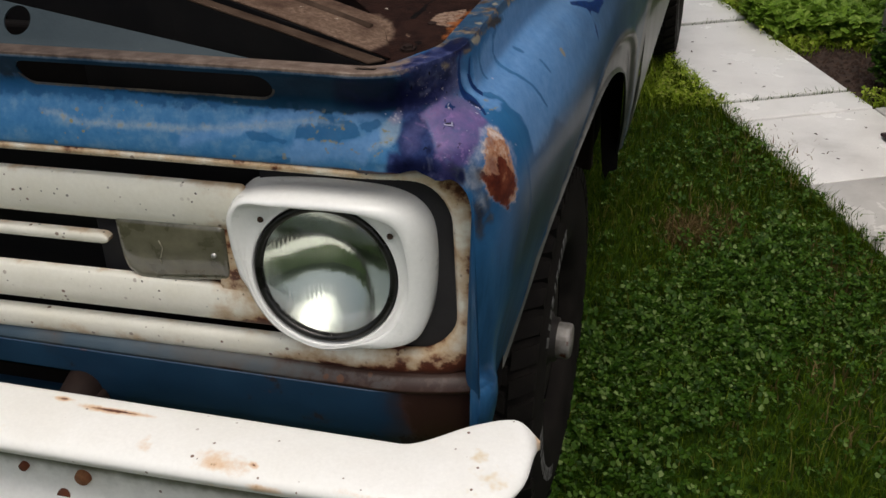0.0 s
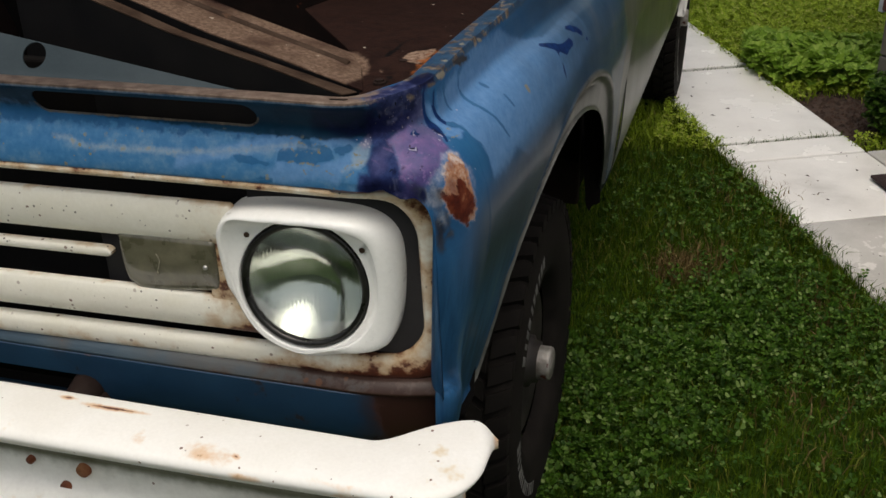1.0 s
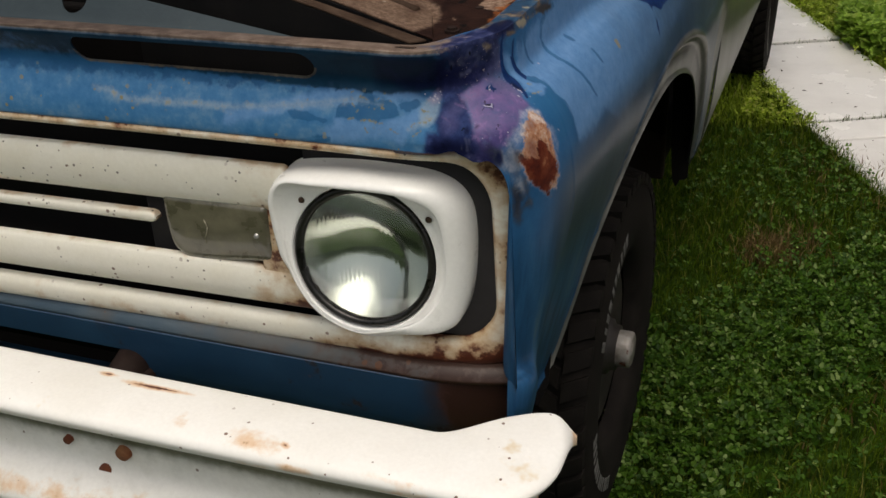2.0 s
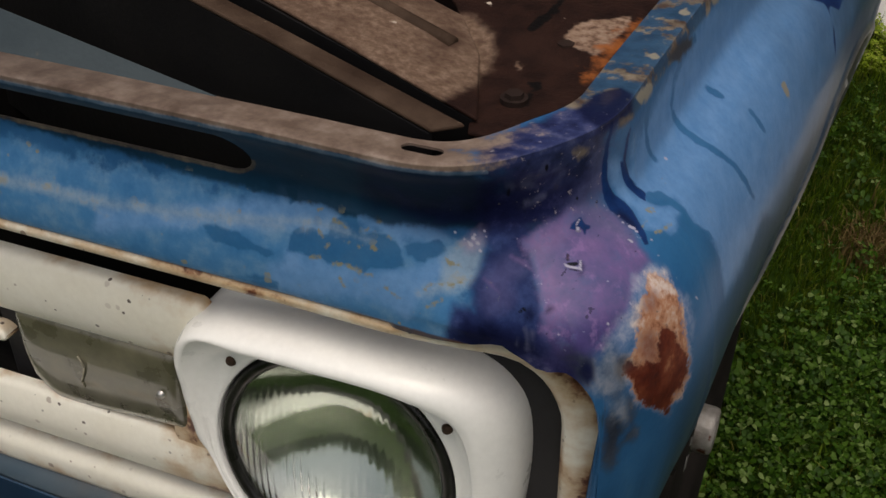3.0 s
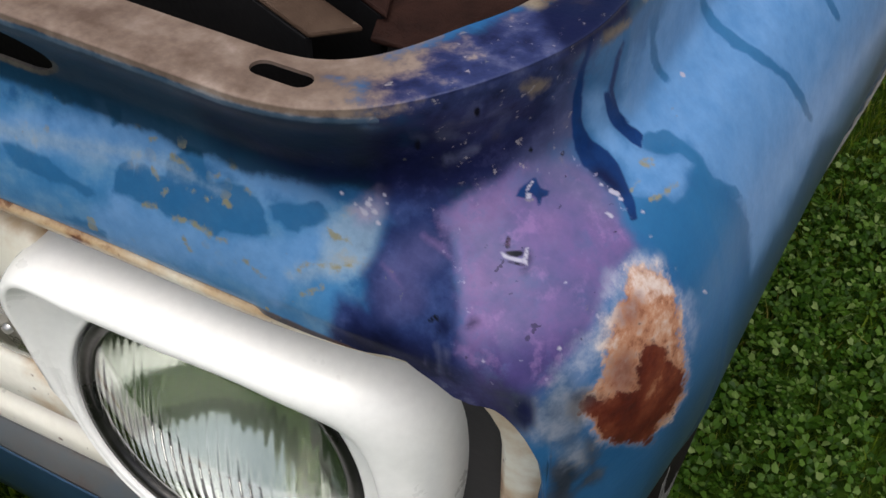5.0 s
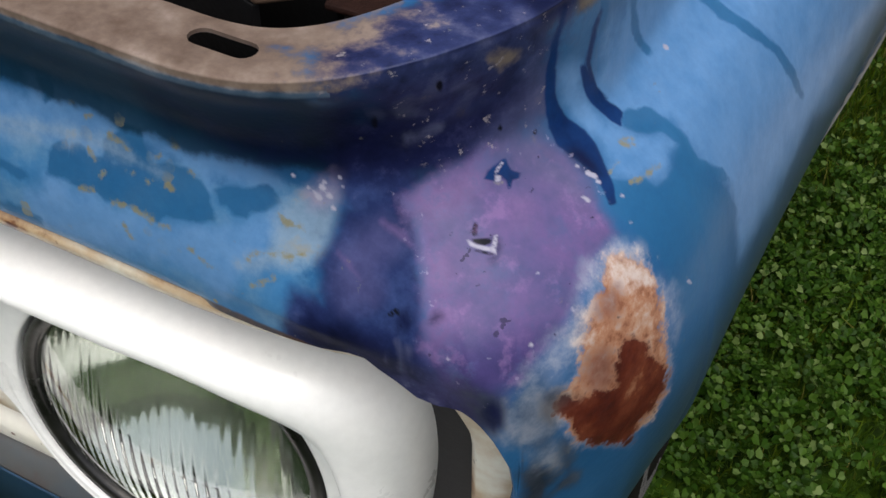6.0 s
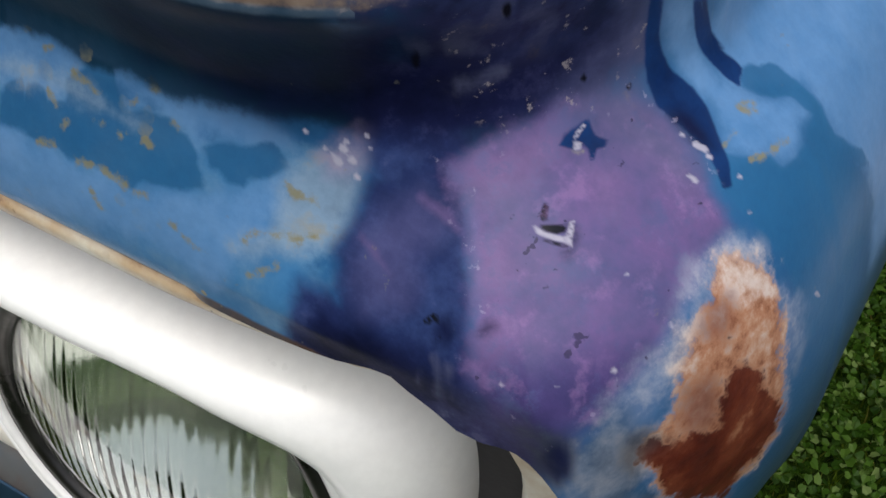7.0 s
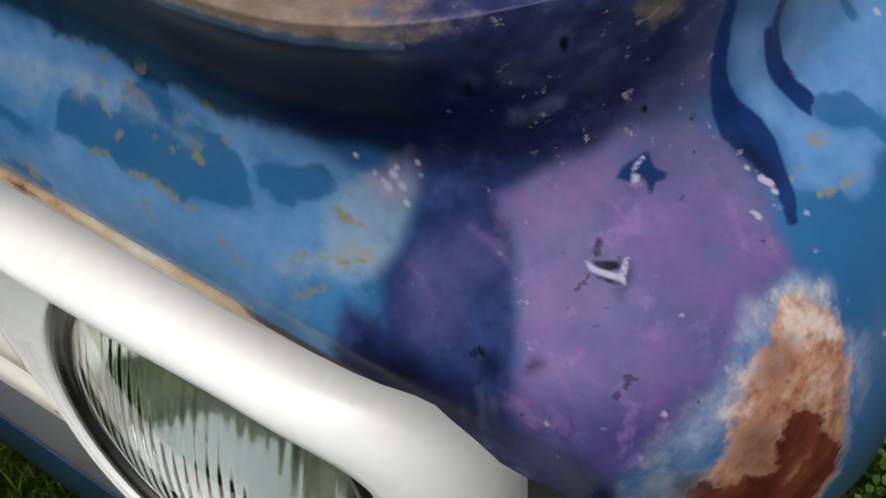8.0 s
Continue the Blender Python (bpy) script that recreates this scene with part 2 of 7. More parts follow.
c = mix(nt, layer("purple", 0.004, 0.004), c, ramp(nt, pinkN, [(0.28, (0.076, 0.076, 0.192)), (0.45, (0.112, 0.092, 0.230)), (0.6, (0.150, 0.100, 0.256)), (0.72, (0.235, 0.152, 0.340))]))
c = mix(nt, calc(nt, "MULTIPLY", layer("lilac", 0.010, 0.006), 0.75), c, ramp(nt, pinkN, [(0.3, (0.066, 0.078, 0.175)), (0.7, (0.115, 0.120, 0.23))]))
c = mix(nt, calc(nt, "MULTIPLY", layer("pink", 0.006, 0.008), 0.55), c, ramp(nt, midN, [(0.35, (0.15, 0.095, 0.23)), (0.65, (0.30, 0.175, 0.37))]))
c = mix(nt, calc(nt, "MULTIPLY", layer("violet", 0.010, 0.006, grow=0.002), 0.85), c, ramp(nt, pinkN, [(0.3, (0.026, 0.024, 0.105)), (0.7, (0.060, 0.045, 0.165))]))
c = mix(nt, calc(nt, "MULTIPLY", calc(nt, "MULTIPLY", smooth(nt, noise_of(nt, 70, 6, 0.7), 0.48, 0.66), layer("purple", 0.003)), 0.62), c, (0.088, 0.105, 0.245))
c = mix(nt, layer("navy", 0.0006, 0.0014), c, ramp(nt, midN, [(0.35, (0.004, 0.018, 0.085)), (0.65, (0.008, 0.038, 0.15))]))
c = mix(nt, layer("smudge", 0.005, 0.010), c, ramp(nt, midN, [(0.35, (0.010, 0.012, 0.026)), (0.6, (0.045, 0.055, 0.085)), (0.75, (0.03, 0.085, 0.15))]))
fray = noise_of(nt, 150, 4, 0.62)
c = mix(nt, calc(nt, "MULTIPLY", layer("ash", 0.005, 0.010), 0.85), c, ramp(nt, midN, [(0.36, (0.075, 0.105, 0.165)), (0.5, (0.17, 0.21, 0.29)), (0.66, (0.30, 0.33, 0.40))]))
c = mix(nt, calc(nt, "MULTIPLY", layer("frost", 0.005, 0.005, midN), 0.65), c, ramp(nt, midN, [(0.40, (0.16, 0.24, 0.43)), (0.58, (0.46, 0.50, 0.62))]))
c = mix(nt, calc(nt, "MULTIPLY", layer("chip", 0.002, 0.006, fray, grow=0.0012), 0.5), c, ramp(nt, midN, [(0.40, (0.20, 0.26, 0.42)), (0.58, (0.50, 0.50, 0.56))]))
c = mix(nt, layer("chip", 0.0016, 0.008, fray, grow=-0.0008), c, ramp(nt, fray, [(0.34, (0.24, 0.095, 0.05)), (0.46, (0.42, 0.20, 0.115)), (0.56, (0.50, 0.29, 0.19)), (0.70, (0.58, 0.46, 0.40))]))
c = mix(nt, calc(nt, "MULTIPLY", layer("bone", 0.005, 0.010, fray), 0.8), c, ramp(nt, fray, [(0.35, (0.50, 0.35, 0.26)), (0.6, (0.66, 0.58, 0.55))]))
c = mix(nt, calc(nt, "MULTIPLY", layer("brown", 0.004, 0.008, fray), 0.7), c, ramp(nt, midN, [(0.35, (0.14, 0.055, 0.045)), (0.65, (0.26, 0.12, 0.095))]))
c = mix(nt, layer("rust", 0.0016, 0.008, fray, grow=0.0005), c, ramp(nt, midN, [(0.3, (0.050, 0.009, 0.005)), (0.5, (0.105, 0.019, 0.008)), (0.65, (0.17, 0.042, 0.018)), (0.76, (0.34, 0.15, 0.08))]))
c = mix(nt, layer("bare", 0.0007, 0.0024), c, ramp(nt, midN, [(0.3, (0.115, 0.078, 0.058)), (0.5, (0.19, 0.138, 0.108)), (0.65, (0.26, 0.20, 0.165)), (0.75, (0.33, 0.27, 0.23))]))
# The bare lip turns a darker brown towards the truck's middle.
lip_tone = calc(nt, "MULTIPLY", layer("bare", 0.0007, 0.0024), calc(nt, "SUBTRACT", 1.0, smooth(nt, calc(nt, "ADD", pos.outputs["X"], calc(nt, "MULTIPLY", calc(nt, "SUBTRACT", bigN, 0.5), 0.3)), 0.42, 0.70)))
c = mix(nt, calc(nt, "MULTIPLY", lip_tone, 0.75), c, ramp(nt, midN, [(0.35, (0.050, 0.036, 0.030)), (0.65, (0.115, 0.085, 0.068))]))
c = mix(nt, calc(nt, "MULTIPLY", layer("rim", 0.003, 0.004), 0.85), c, ramp(nt, midN, [(0.35, (0.018, 0.040, 0.075)), (0.7, (0.045, 0.10, 0.17))]))
c = mix(nt, calc(nt, "MULTIPLY", layer("rim", 0.003, 0.004), smooth(nt, noise_of(nt, 46, 5, 0.65), 0.50, 0.58)), c, ramp(nt, midN, [(0.35, (0.075, 0.045, 0.032)), (0.6, (0.24, 0.20, 0.15)), (0.75, (0.40, 0.36, 0.28))]))
c = mix(nt, calc(nt, "MULTIPLY", layer("foot", 0.0009, 0.0016), 0.9), c, ramp(nt, midN, [(0.35, (0.036, 0.024, 0.020)), (0.55, (0.105, 0.060, 0.034)), (0.7, (0.20, 0.125, 0.07))]))
c = mix(nt, calc(nt, "MULTIPLY", layer("lip_line", 0.0008, 0.0012), 0.40), c, ramp(nt, midN, [(0.35, (0.085, 0.15, 0.23)), (0.65, (0.24, 0.33, 0.43))]))
c = mix(nt, calc(nt, "MULTIPLY", layer("slot_rim", 0.0008, 0.0020), 0.7), c, ramp(nt, midN, [(0.35, (0.06, 0.045, 0.03)), (0.65, (0.22, 0.17, 0.11))]))
c = mix(nt, calc(nt, "MULTIPLY", layer("spot", 0.0025, 0.004), 0.93), c, (0.005, 0.007, 0.038))
c = mix(nt, layer("bare_chip", 0.0015, 0.005), c, (0.20, 0.155, 0.125))
c = mix(nt, layer("grey", 0.0015, 0.004), c, (0.045, 0.045, 0.05))
c = mix(nt, calc(nt, "MULTIPLY", layer("stain", 0.004, 0.006), 0.75), c, ramp(nt, midN, [(0.35, (0.030, 0.026, 0.030)), (0.65, (0.085, 0.075, 0.075))]))
c = mix(nt, layer("tan_chip", 0.001, 0.004), c, (0.27, 0.25, 0.20))
c = mix(nt, layer("white", 0.0005, 0.0006), c, (0.40, 0.39, 0.49))
c = mix(nt, layer("hole", 0.0005, 0.0006), c, (0.004, 0.004, 0.008))
rimA = nt.nodes.new("ShaderNodeAttribute")
rimA.attribute_name = "purple"
border = calc(nt, "SUBTRACT", 1.0, smooth(nt, calc(nt, "ABSOLUTE", calc(nt, "ADD", rimA.outputs["Fac"], calc(nt, "MULTIPLY", calc(nt, "SUBTRACT", midN, 0.5), 0.012))), 0.001, 0.006))
c = mix(nt, calc(nt, "MULTIPLY", calc(nt, "MULTIPLY", smooth(nt, noise_of(nt, 210, 4, 0.6), 0.62, 0.70), border), 0.35), c, (0.46, 0.42, 0.58))
rosy = calc(nt, "MULTIPLY", smooth(nt, noise_of(nt, 90, 5, 0.6), 0.54, 0.70), layer("purple", 0.004, 0.01))
c = mix(nt, calc(nt, "MULTIPLY", rosy, 0.35), c, (0.34, 0.19, 0.42))
tiny = smooth(nt, noise_of(nt, 150, 3), 0.67, 0.71)
c = mix(nt, calc(nt, "MULTIPLY", calc(nt, "MULTIPLY", tiny, layer("purple", 0.003)), 0.8), c, (0.03, 0.025, 0.07))
c = mix(nt, calc(nt, "MULTIPLY", calc(nt, "MULTIPLY", dots(nt, 130, 0.42, 0.30), layer("band", 0.01, 0.02)), smooth(nt, bigN, 0.45, 0.6)), c, (0.27, 0.25, 0.15))
c = mix(nt, calc(nt, "MULTIPLY", calc(nt, "MULTIPLY", smooth(nt, noise_of(nt, 190, 4, 0.7), 0.62, 0.70), layer("lip_indigo", 0.004, 0.01)), 0.6), c, (0.36, 0.32, 0.33))
# small chips and dust all over
c = mix(nt, calc(nt, "MULTIPLY", smooth(nt, noise_of(nt, 95, 4), 0.70, 0.74), 0.35), c, (0.20, 0.19, 0.15))
inky = calc(nt, "MAXIMUM", deep, layer("ink", 0.006))
c = mix(nt, calc(nt, "MULTIPLY", fineN, calc(nt, "SUBTRACT", 0.22, calc(nt, "MULTIPLY", inky, 0.22))), c, (0.02, 0.03, 0.05))
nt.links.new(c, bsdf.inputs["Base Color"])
bsdf.inputs["Roughness"].default_value = 0.40
dull = calc(nt, "MAXIMUM", inky, calc(nt, "MAXIMUM", calc(nt, "MAXIMUM", layer("hole", 0.001), layer("navy", 0.002)), calc(nt, "MAXIMUM", layer("indigo", 0.006), layer("chip", 0.006))))
dull = calc(nt, "MAXIMUM", calc(nt, "MAXIMUM", dull, layer("bare", 0.002)), calc(nt, "MAXIMUM", layer("groove", 0.003, 0.004), calc(nt, "MULTIPLY", layer("purple", 0.004), 0.7)))
nt.links.new(calc(nt, "MULTIPLY", calc(nt, "SUBTRACT", 1.0, dull), 0.15), bsdf.inputs["Coat Weight"])
nt.links.new(calc(nt, "SUBTRACT", 0.15, calc(nt, "MULTIPLY", dull, 0.09)), bsdf.inputs["Specular IOR Level"])
bsdf.inputs["Coat Roughness"].default_value = 0.14
relief(nt, bsdf, calc(nt, "ADD", fineN, calc(nt, "MULTIPLY", midN, 2.0)), 0.07)


# ---- building helpers ----
def part(name, bm, material, parent, label="", smooth_faces=True):
    """Links a bmesh as one mesh object under a thing or under a part."""
    me = bpy.data.meshes.new(name)
    bm.normal_update()
    bm.to_mesh(me)
    bm.free()
    return attach(name, me, material, parent, label, smooth_faces)


def attach(name, me, material, parent, label="", smooth_faces=True):
    for p in me.polygons:
        p.use_smooth = smooth_faces
    for m in material if isinstance(material, (list, tuple)) else [material]:
        me.materials.append(m)
    ob = new(name, me)
    ob.parent = parent
    return tagged(ob, label=label)


def raw(verts, faces):
    me = bpy.data.meshes.new("raw")
    me.from_pydata([tuple(map(float, v)) for v in verts], [], [tuple(map(int, f)) for f in faces])
    me.update()
    return me


def grid_faces(nu, nv, close_u=False, close_v=False, base=0, flip=False):
    out = []
    for i in range(nu if close_u else nu - 1):
        for j in range(nv if close_v else nv - 1):
            a, b = base + i * nv + j, base + ((i + 1) % nu) * nv + j
            c2, d = base + ((i + 1) % nu) * nv + (j + 1) % nv, base + i * nv + (j + 1) % nv
            out.append((a, d, c2, b) if flip else (a, b, c2, d))
    return out


def shell(P, thick, flip=False, edge=None):
    """A sheet of the grid P (nu, nv, 3) with real thickness, closed at its borders. edge: a value for each grid point, stored for the paint."""
    nu, nv = P.shape[:2]
    du, dv = np.gradient(P, axis=0), np.gradient(P, axis=1)
    n = np.cross(du, dv)
    n /= np.maximum(np.linalg.norm(n, axis=2, keepdims=True), 1e-9)
    if flip:
        n = -n
    V = np.concatenate([P.reshape(-1, 3), (P - n * thick).reshape(-1, 3)])
    F = grid_faces(nu, nv, flip=flip) + grid_faces(nu, nv, base=nu * nv, flip=not flip)
    rim = [i * nv for i in range(nu)] + [(nu - 1) * nv + j for j in range(1, nv)] + [i * nv + nv - 1 for i in range(nu - 2, -1, -1)] + [j for j in range(nv - 2, 0, -1)]
    k, e = nu * nv, 2 * nu * nv
    V = np.concatenate([V, V[rim], V[[i + k for i in rim]]])
    m = len(rim)
    for i in range(m):
        j = (i + 1) % m
        F.append((e + i, e + m + i, e + m + j, e + j) if not flip else (e + i, e + j, e + m + j, e + m + i))
    me = raw(V, F)
    if edge is not None:
        w = np.asarray(edge, float).ravel()
        me.attributes.new("edge", "FLOAT", "POINT").data.foreach_set("value", np.concatenate([w, w, w[rim], w[rim]]))
    return me


def mirrored(ob):
    """The same part on the other side of the truck."""
    me = ob.data.copy()
    me.transform(Matrix.Diagonal((-1, 1, 1, 1)))
    me.flip_normals()
    m = new(ob.name.split(".")[0], me)
    m.parent = ob.parent
    return m


def box(bm, lo, hi, bevel=0.0):
    m = Matrix.Translation([(a + b) / 2 for a, b in zip(lo, hi)]) @ Matrix.Diagonal((*[b - a for a, b in zip(lo, hi)], 1))
    got = bmesh.ops.create_cube(bm, size=1, matrix=m)["verts"]
    if bevel:
        edges = list({e for v in got for e in v.link_edges})
        bmesh.ops.bevel(bm, geom=edges, offset=bevel, segments=2, affect="EDGES", profile=0.5)


def tube(bm, a, b, r, seg=16, r2=None):
    d = Vector(b) - Vector(a)
    m = Matrix.Translation((Vector(a) + Vector(b)) / 2) @ d.to_track_quat("Z", "Y").to_matrix().to_4x4()
    return bmesh.ops.create_cone(bm, cap_ends=True, segments=seg, radius1=r, radius2=r if r2 is None else r2, depth=d.length, matrix=m)


def curve_through(ctrl, n):
    """Catmull-Rom through the control points, n samples."""
    c0 = np.array(ctrl, float)
    p = np.vstack([2 * c0[0] - c0[1], c0, 2 * c0[-1] - c0[-2]])
    t = np.linspace(0, len(c0) - 1 - 1e-6, n)
    i = t.astype(int)
    f = (t - i)[:, None]
    a, b, d, e = p[i], p[i + 1], p[i + 2], p[i + 3]
    return 0.5 * (2 * b + (d - a) * f + (2 * a - 5 * b + 4 * d - e) * f**2 + (3 * b - a - 3 * d + e) * f**3)


def lathe(profile, seg, centre, axis="x"):
    """A closed body of revolution: profile rows (along, radius)."""
    V, n = [], len(profile)
    for k in range(seg):
        a = 2 * math.pi * k / seg
        for s, r in profile:
            q = {"x": (s, r * math.cos(a), r * math.sin(a)), "y": (r * math.cos(a), s, r * math.sin(a))}[axis]
            V.append([q[0] + centre[0], q[1] + centre[1], q[2] + centre[2]])
    return V, grid_faces(seg, n, close_u=True, flip=axis == "x")


def step01(v, lo, hi):
    t = min(1.0, max(0.0, (v - lo) / (hi - lo)))
    return t * t * (3 - 2 * t)


# ---- the truck ----
truck = tagged(new("pickup_truck"), "weathered blue old pickup truck with its hood raised, parked on grass", "truck")

# front clip skin: one profile carried along the header, round the corner and back along the fender.
# profile rows: outward distance from the hood gutter's lip, height
HEAD = [(-0.030, 1.2085), (-0.004, 1.2105), (0, 1.208), (-0.002, 1.199), (-0.014, 1.180), (-0.019, 1.166), (-0.016, 1.152), (-0.0098, 1.138),
        (-0.0038, 1.122), (-0.0008, 1.108), (-0.0004, 1.0965), (-0.0035, 1.0925), (-0.010, 1.0915), (-0.018, 1.091), (-0.024, 1.091), (-0.028, 1.091)]
CORNER = [(-0.037, 1.2125), (-0.008, 1.2145), (-0.004, 1.212), (-0.005, 1.2), (-0.008, 1.185), (-0.006, 1.167), (0.004, 1.154), (0.018, 1.147),
          (0.035, 1.138), (0.051, 1.122), (0.061, 1.09), (0.064, 1.05), (0.062, 0.95), (0.046, 0.815), (0.070, 0.789), (0.046, 0.66)]
FENDER = [(-0.030, 1.2125), (-0.004, 1.2145), (0, 1.212), (0.003, 1.2), (0.006, 1.175), (0.010, 1.159), (0.022, 1.149), (0.038, 1.138),
          (0.053, 1.118), (0.064, 1.092), (0.073, 1.055), (0.075, 1.0), (0.062, 0.93), (0.038, 0.83), (0.008, 0.70), (-0.018, 0.60)]
# the edge over the end of the grille opening, bent up and worn
OPENING = [(0.745, 1.0915), (0.775, 1.0925), (0.79, 1.0942), (0.80, 1.0962), (0.812, 1.1005), (0.8185, 1.1015), (0.824, 1.0985), (0.832, 1.0955), (0.840, 1.0915), (0.848, 1.0915), (0.853, 1.0935), (0.858, 1.0945), (0.863, 1.0925), (0.867, 1.0895), (0.871, 1.0855), (0.8745, 1.080), (0.8772, 1.068), (0.8792, 1.048), (0.8805, 1.0)]
CX, CY, CR = 0.7435, 0.1035, 0.1095


def bow(x):
    """The whole front bows forward towards the middle of the truck."""
    return -0.028 * max(0.0, 0.68 - abs(x)) ** 1.2


def lip_x(y):
    """The fender's gutter lip, opening outwards towards the cab."""
    t = max(0.0, y - CY)
    return CX + CR + (0.02 * t + 0.12 * t * t if t < 0.25 else 0.0125 + 0.08 * (t - 0.25) * (1 - 0.35 * (t - 0.25)))


AXLE_Y, HUB_Z = 0.764, 0.385


def arch_z(y):
    """The lower edge of the fender at y."""
    d = (0.60 - y) / 0.315 if y < 0.60 else (y - 0.60) / 0.62
    p = 2.8 if y < 0.60 else 1.8
    low = 0.63 if y < AXLE_Y else 0.50
    return max(low, HUB_Z + 0.595 * (1 - d**p) ** (1 / p)) if d < 1 else low


def lip_width(y):
    """The pressed band round the wheel opening, widening to the rear."""
    return 0.022 + 0.066 * step01(y, 0.42, 0.95)


def skin_column(kind, at, rows=44):
    """One column of the skin. kind 'x': across the header at x; 'a': the corner at an angle in degrees; 'y': the fender at y."""
    H, K, F = np.array(HEAD), np.array(CORNER), np.array(FENDER)
    end = 0.0
    if kind == "x":
        ctrl, foot, out = H, Vector((at, CY - CR + bow(at), 0)), Vector((0, -1, 0))
    elif kind == "a":
        wf, curl = step01(at, 58, 100), step01(at, 0, 10)
        w = np.array([[step01(at, 12 + 1.7 * max(0, i - 3), 60)] for i in range(11)])
        up = H[:11] * (1 - w) + K[:11] * w
        for i, k in ((8, 0.5), (9, 1.0), (10, 1.0)):
            # the foot of the header runs straight on to the end of the grille opening
            ahead = min(K[i][0], (CR + H[i][0]) / max(0.2, math.cos(radians(at))) - CR)
            up[i][0] += k * max(0.0, ahead - up[i][0])
        low = up[10] + (H[11:] - H[10]) * (1 - curl) + (K[11:] - K[10]) * curl
        ctrl = np.vstack([up, low]) * (1 - wf) + F * wf
        a = radians(at)
        reach = CX + (CR + up[10][0]) * math.sin(a)
        end = float(np.interp(reach, *zip(*OPENING))) if reach < OPENING[-1][0] else 0.0
        out = Vector((math.sin(a), -math.cos(a), 0))
        foot = Vector((CX, CY, 0)) + CR * out
    else:
        wf = step01(90 + at * 60, 58, 100)
        ctrl = K * (1 - wf) + F * wf
        end = arch_z(at)
        foot, out = Vector((lip_x(at), at, 0)), Vector((1, 0, 0))
    q = curve_through(ctrl, 240)
    top = 159
    last = 239
    if end:
        cut = np.nonzero((q[:, 1] < end) & (np.arange(240) > 130))[0]
        if len(cut):
            k = cut[0]
            last = max(k - 1 + (q[k - 1, 1] - end) / max(q[k - 1, 1] - q[k, 1], 1e-9), 132.0)
            top = min(top, last - 4.0)
    a1, a2 = int(rows * 0.26), int(rows * 0.46)
    u = np.concatenate([np.linspace(0, 78, a1, endpoint=False), np.linspace(78, top, a2, endpoint=False), np.linspace(top, last, rows - a1 - a2)])
    o, z = np.interp(u, range(240), q[:, 0]), np.interp(u, range(240), q[:, 1])
    if kind == "y":
        back = step01(at, 0.24, 0.95)
        o = o + 0.060 * back * np.clip((1.02 - z) / 0.45, 0, 1) - 0.012 * back * np.clip((1.16 - z) / 0.1, 0, 1)
        o = o + 0.008 * math.exp(-(((at - 0.80) / 0.26) ** 2)) * np.clip((1.15 - z) / 0.14, 0, 1)
        o = o - 0.006 * step01(at, 1.06, 1.24) * np.clip((1.17 - z) / 0.05, 0, 1)
        if end > 0.52:
            w = lip_width(at)
            s = np.clip((z - end) / w, 0, 2)
            o = o - 0.009 * step01(at, 0.45, 0.75) * np.clip((1.0 - s) / 0.22, 0, 1) + 0.003 * np.exp(-(((s - 1.06) / 0.10) ** 2)) + 0.005 * np.clip(1 - s / 0.12, 0, 1)
        drop = 0.05 * max(0.0, at - 0.4)
        z = z - drop * np.clip((z - 0.9) / 0.2, 0, 1) * (o > 0.004)
    return [(foot.x + out.x * a2, foot.y + out.y * a2, b2) for a2, b2 in zip(o, z)]


def paint_layout(V):
    """Flat coordinates in metres on a sheet held parallel to the sloping corner, to lay out paint patches."""
    return np.stack([V[:, 0] * 0.94 + V[:, 1] * 0.34, -V[:, 0] * 0.27 + V[:, 1] * 0.745 + V[:, 2] * 0.61], 1)


def inside(points, poly):
    """Distance to a polygon's edge, positive inside."""
    q = np.array(poly)
    best, odd = np.full(len(points), 1e9), np.zeros(len(points), bool)
    for (ax, ay), (bx, by) in zip(q, np.roll(q, -1, 0)):
        ex, ey, wx, wy = bx - ax, by - ay, points[:, 0] - ax, points[:, 1] - ay
        t = np.clip((wx * ex + wy * ey) / max(ex * ex + ey * ey, 1e-12), 0, 1)
        best = np.minimum(best, np.hypot(wx - t * ex, wy - t * ey))
        if ay != by:
            odd ^= ((ay > points[:, 1]) != (by > points[:, 1])) & (points[:, 0] < ex * (points[:, 1] - ay) / (by - ay) + ax)
    return np.where(odd, best, -best)


def along(points, line, widths):
    """Distance to a stroke of varying half width, positive inside."""
    best = np.full(len(points), -1e9)
    for (ax, ay), (bx, by), wa, wb in zip(line, line[1:], widths, widths[1:]):
        ex, ey, wx, wy = bx - ax, by - ay, points[:, 0] - ax, points[:, 1] - ay
        t = np.clip((wx * ex + wy * ey) / (ex * ex + ey * ey), 0, 1)
        best = np.maximum(best, wa + (wb - wa) * t - np.hypot(wx - t * ex, wy - t * ey))
    return best


NAMES = "stain ink steel violet pink pinkish haze rose bone brown frost ash mid chalk fleck groove deep indigo lip_indigo lilac purple navy smudge chip rust spot grey tan_chip white hole pale bare_chip".split()
PATCHES, STROKES = {k: [] for k in NAMES}, {k: [] for k in NAMES}


def patch(name, *outline):
    """One patch of paint, by its outline in the flat layout."""
    PATCHES[name].append(outline)


def stroke(name, line, widths):
    """One run or brush mark of varying half width."""
    STROKES[name].append((line, widths))


patch("lip_indigo", (0.748, 0.544), (0.760, 0.555), (0.796, 0.580), (0.814, 0.593), (0.828, 0.596), (0.840, 0.586), (0.823, 0.559), (0.823, 0.544), (0.816, 0.530), (0.801, 0.518), (0.785, 0.515), (0.769, 0.527), (0.750, 0.531))
patch("mid", (0.5900, 0.4932), (0.6230, 0.4891), (0.6256, 0.4856), (0.6101, 0.4823), (0.5955, 0.4856))
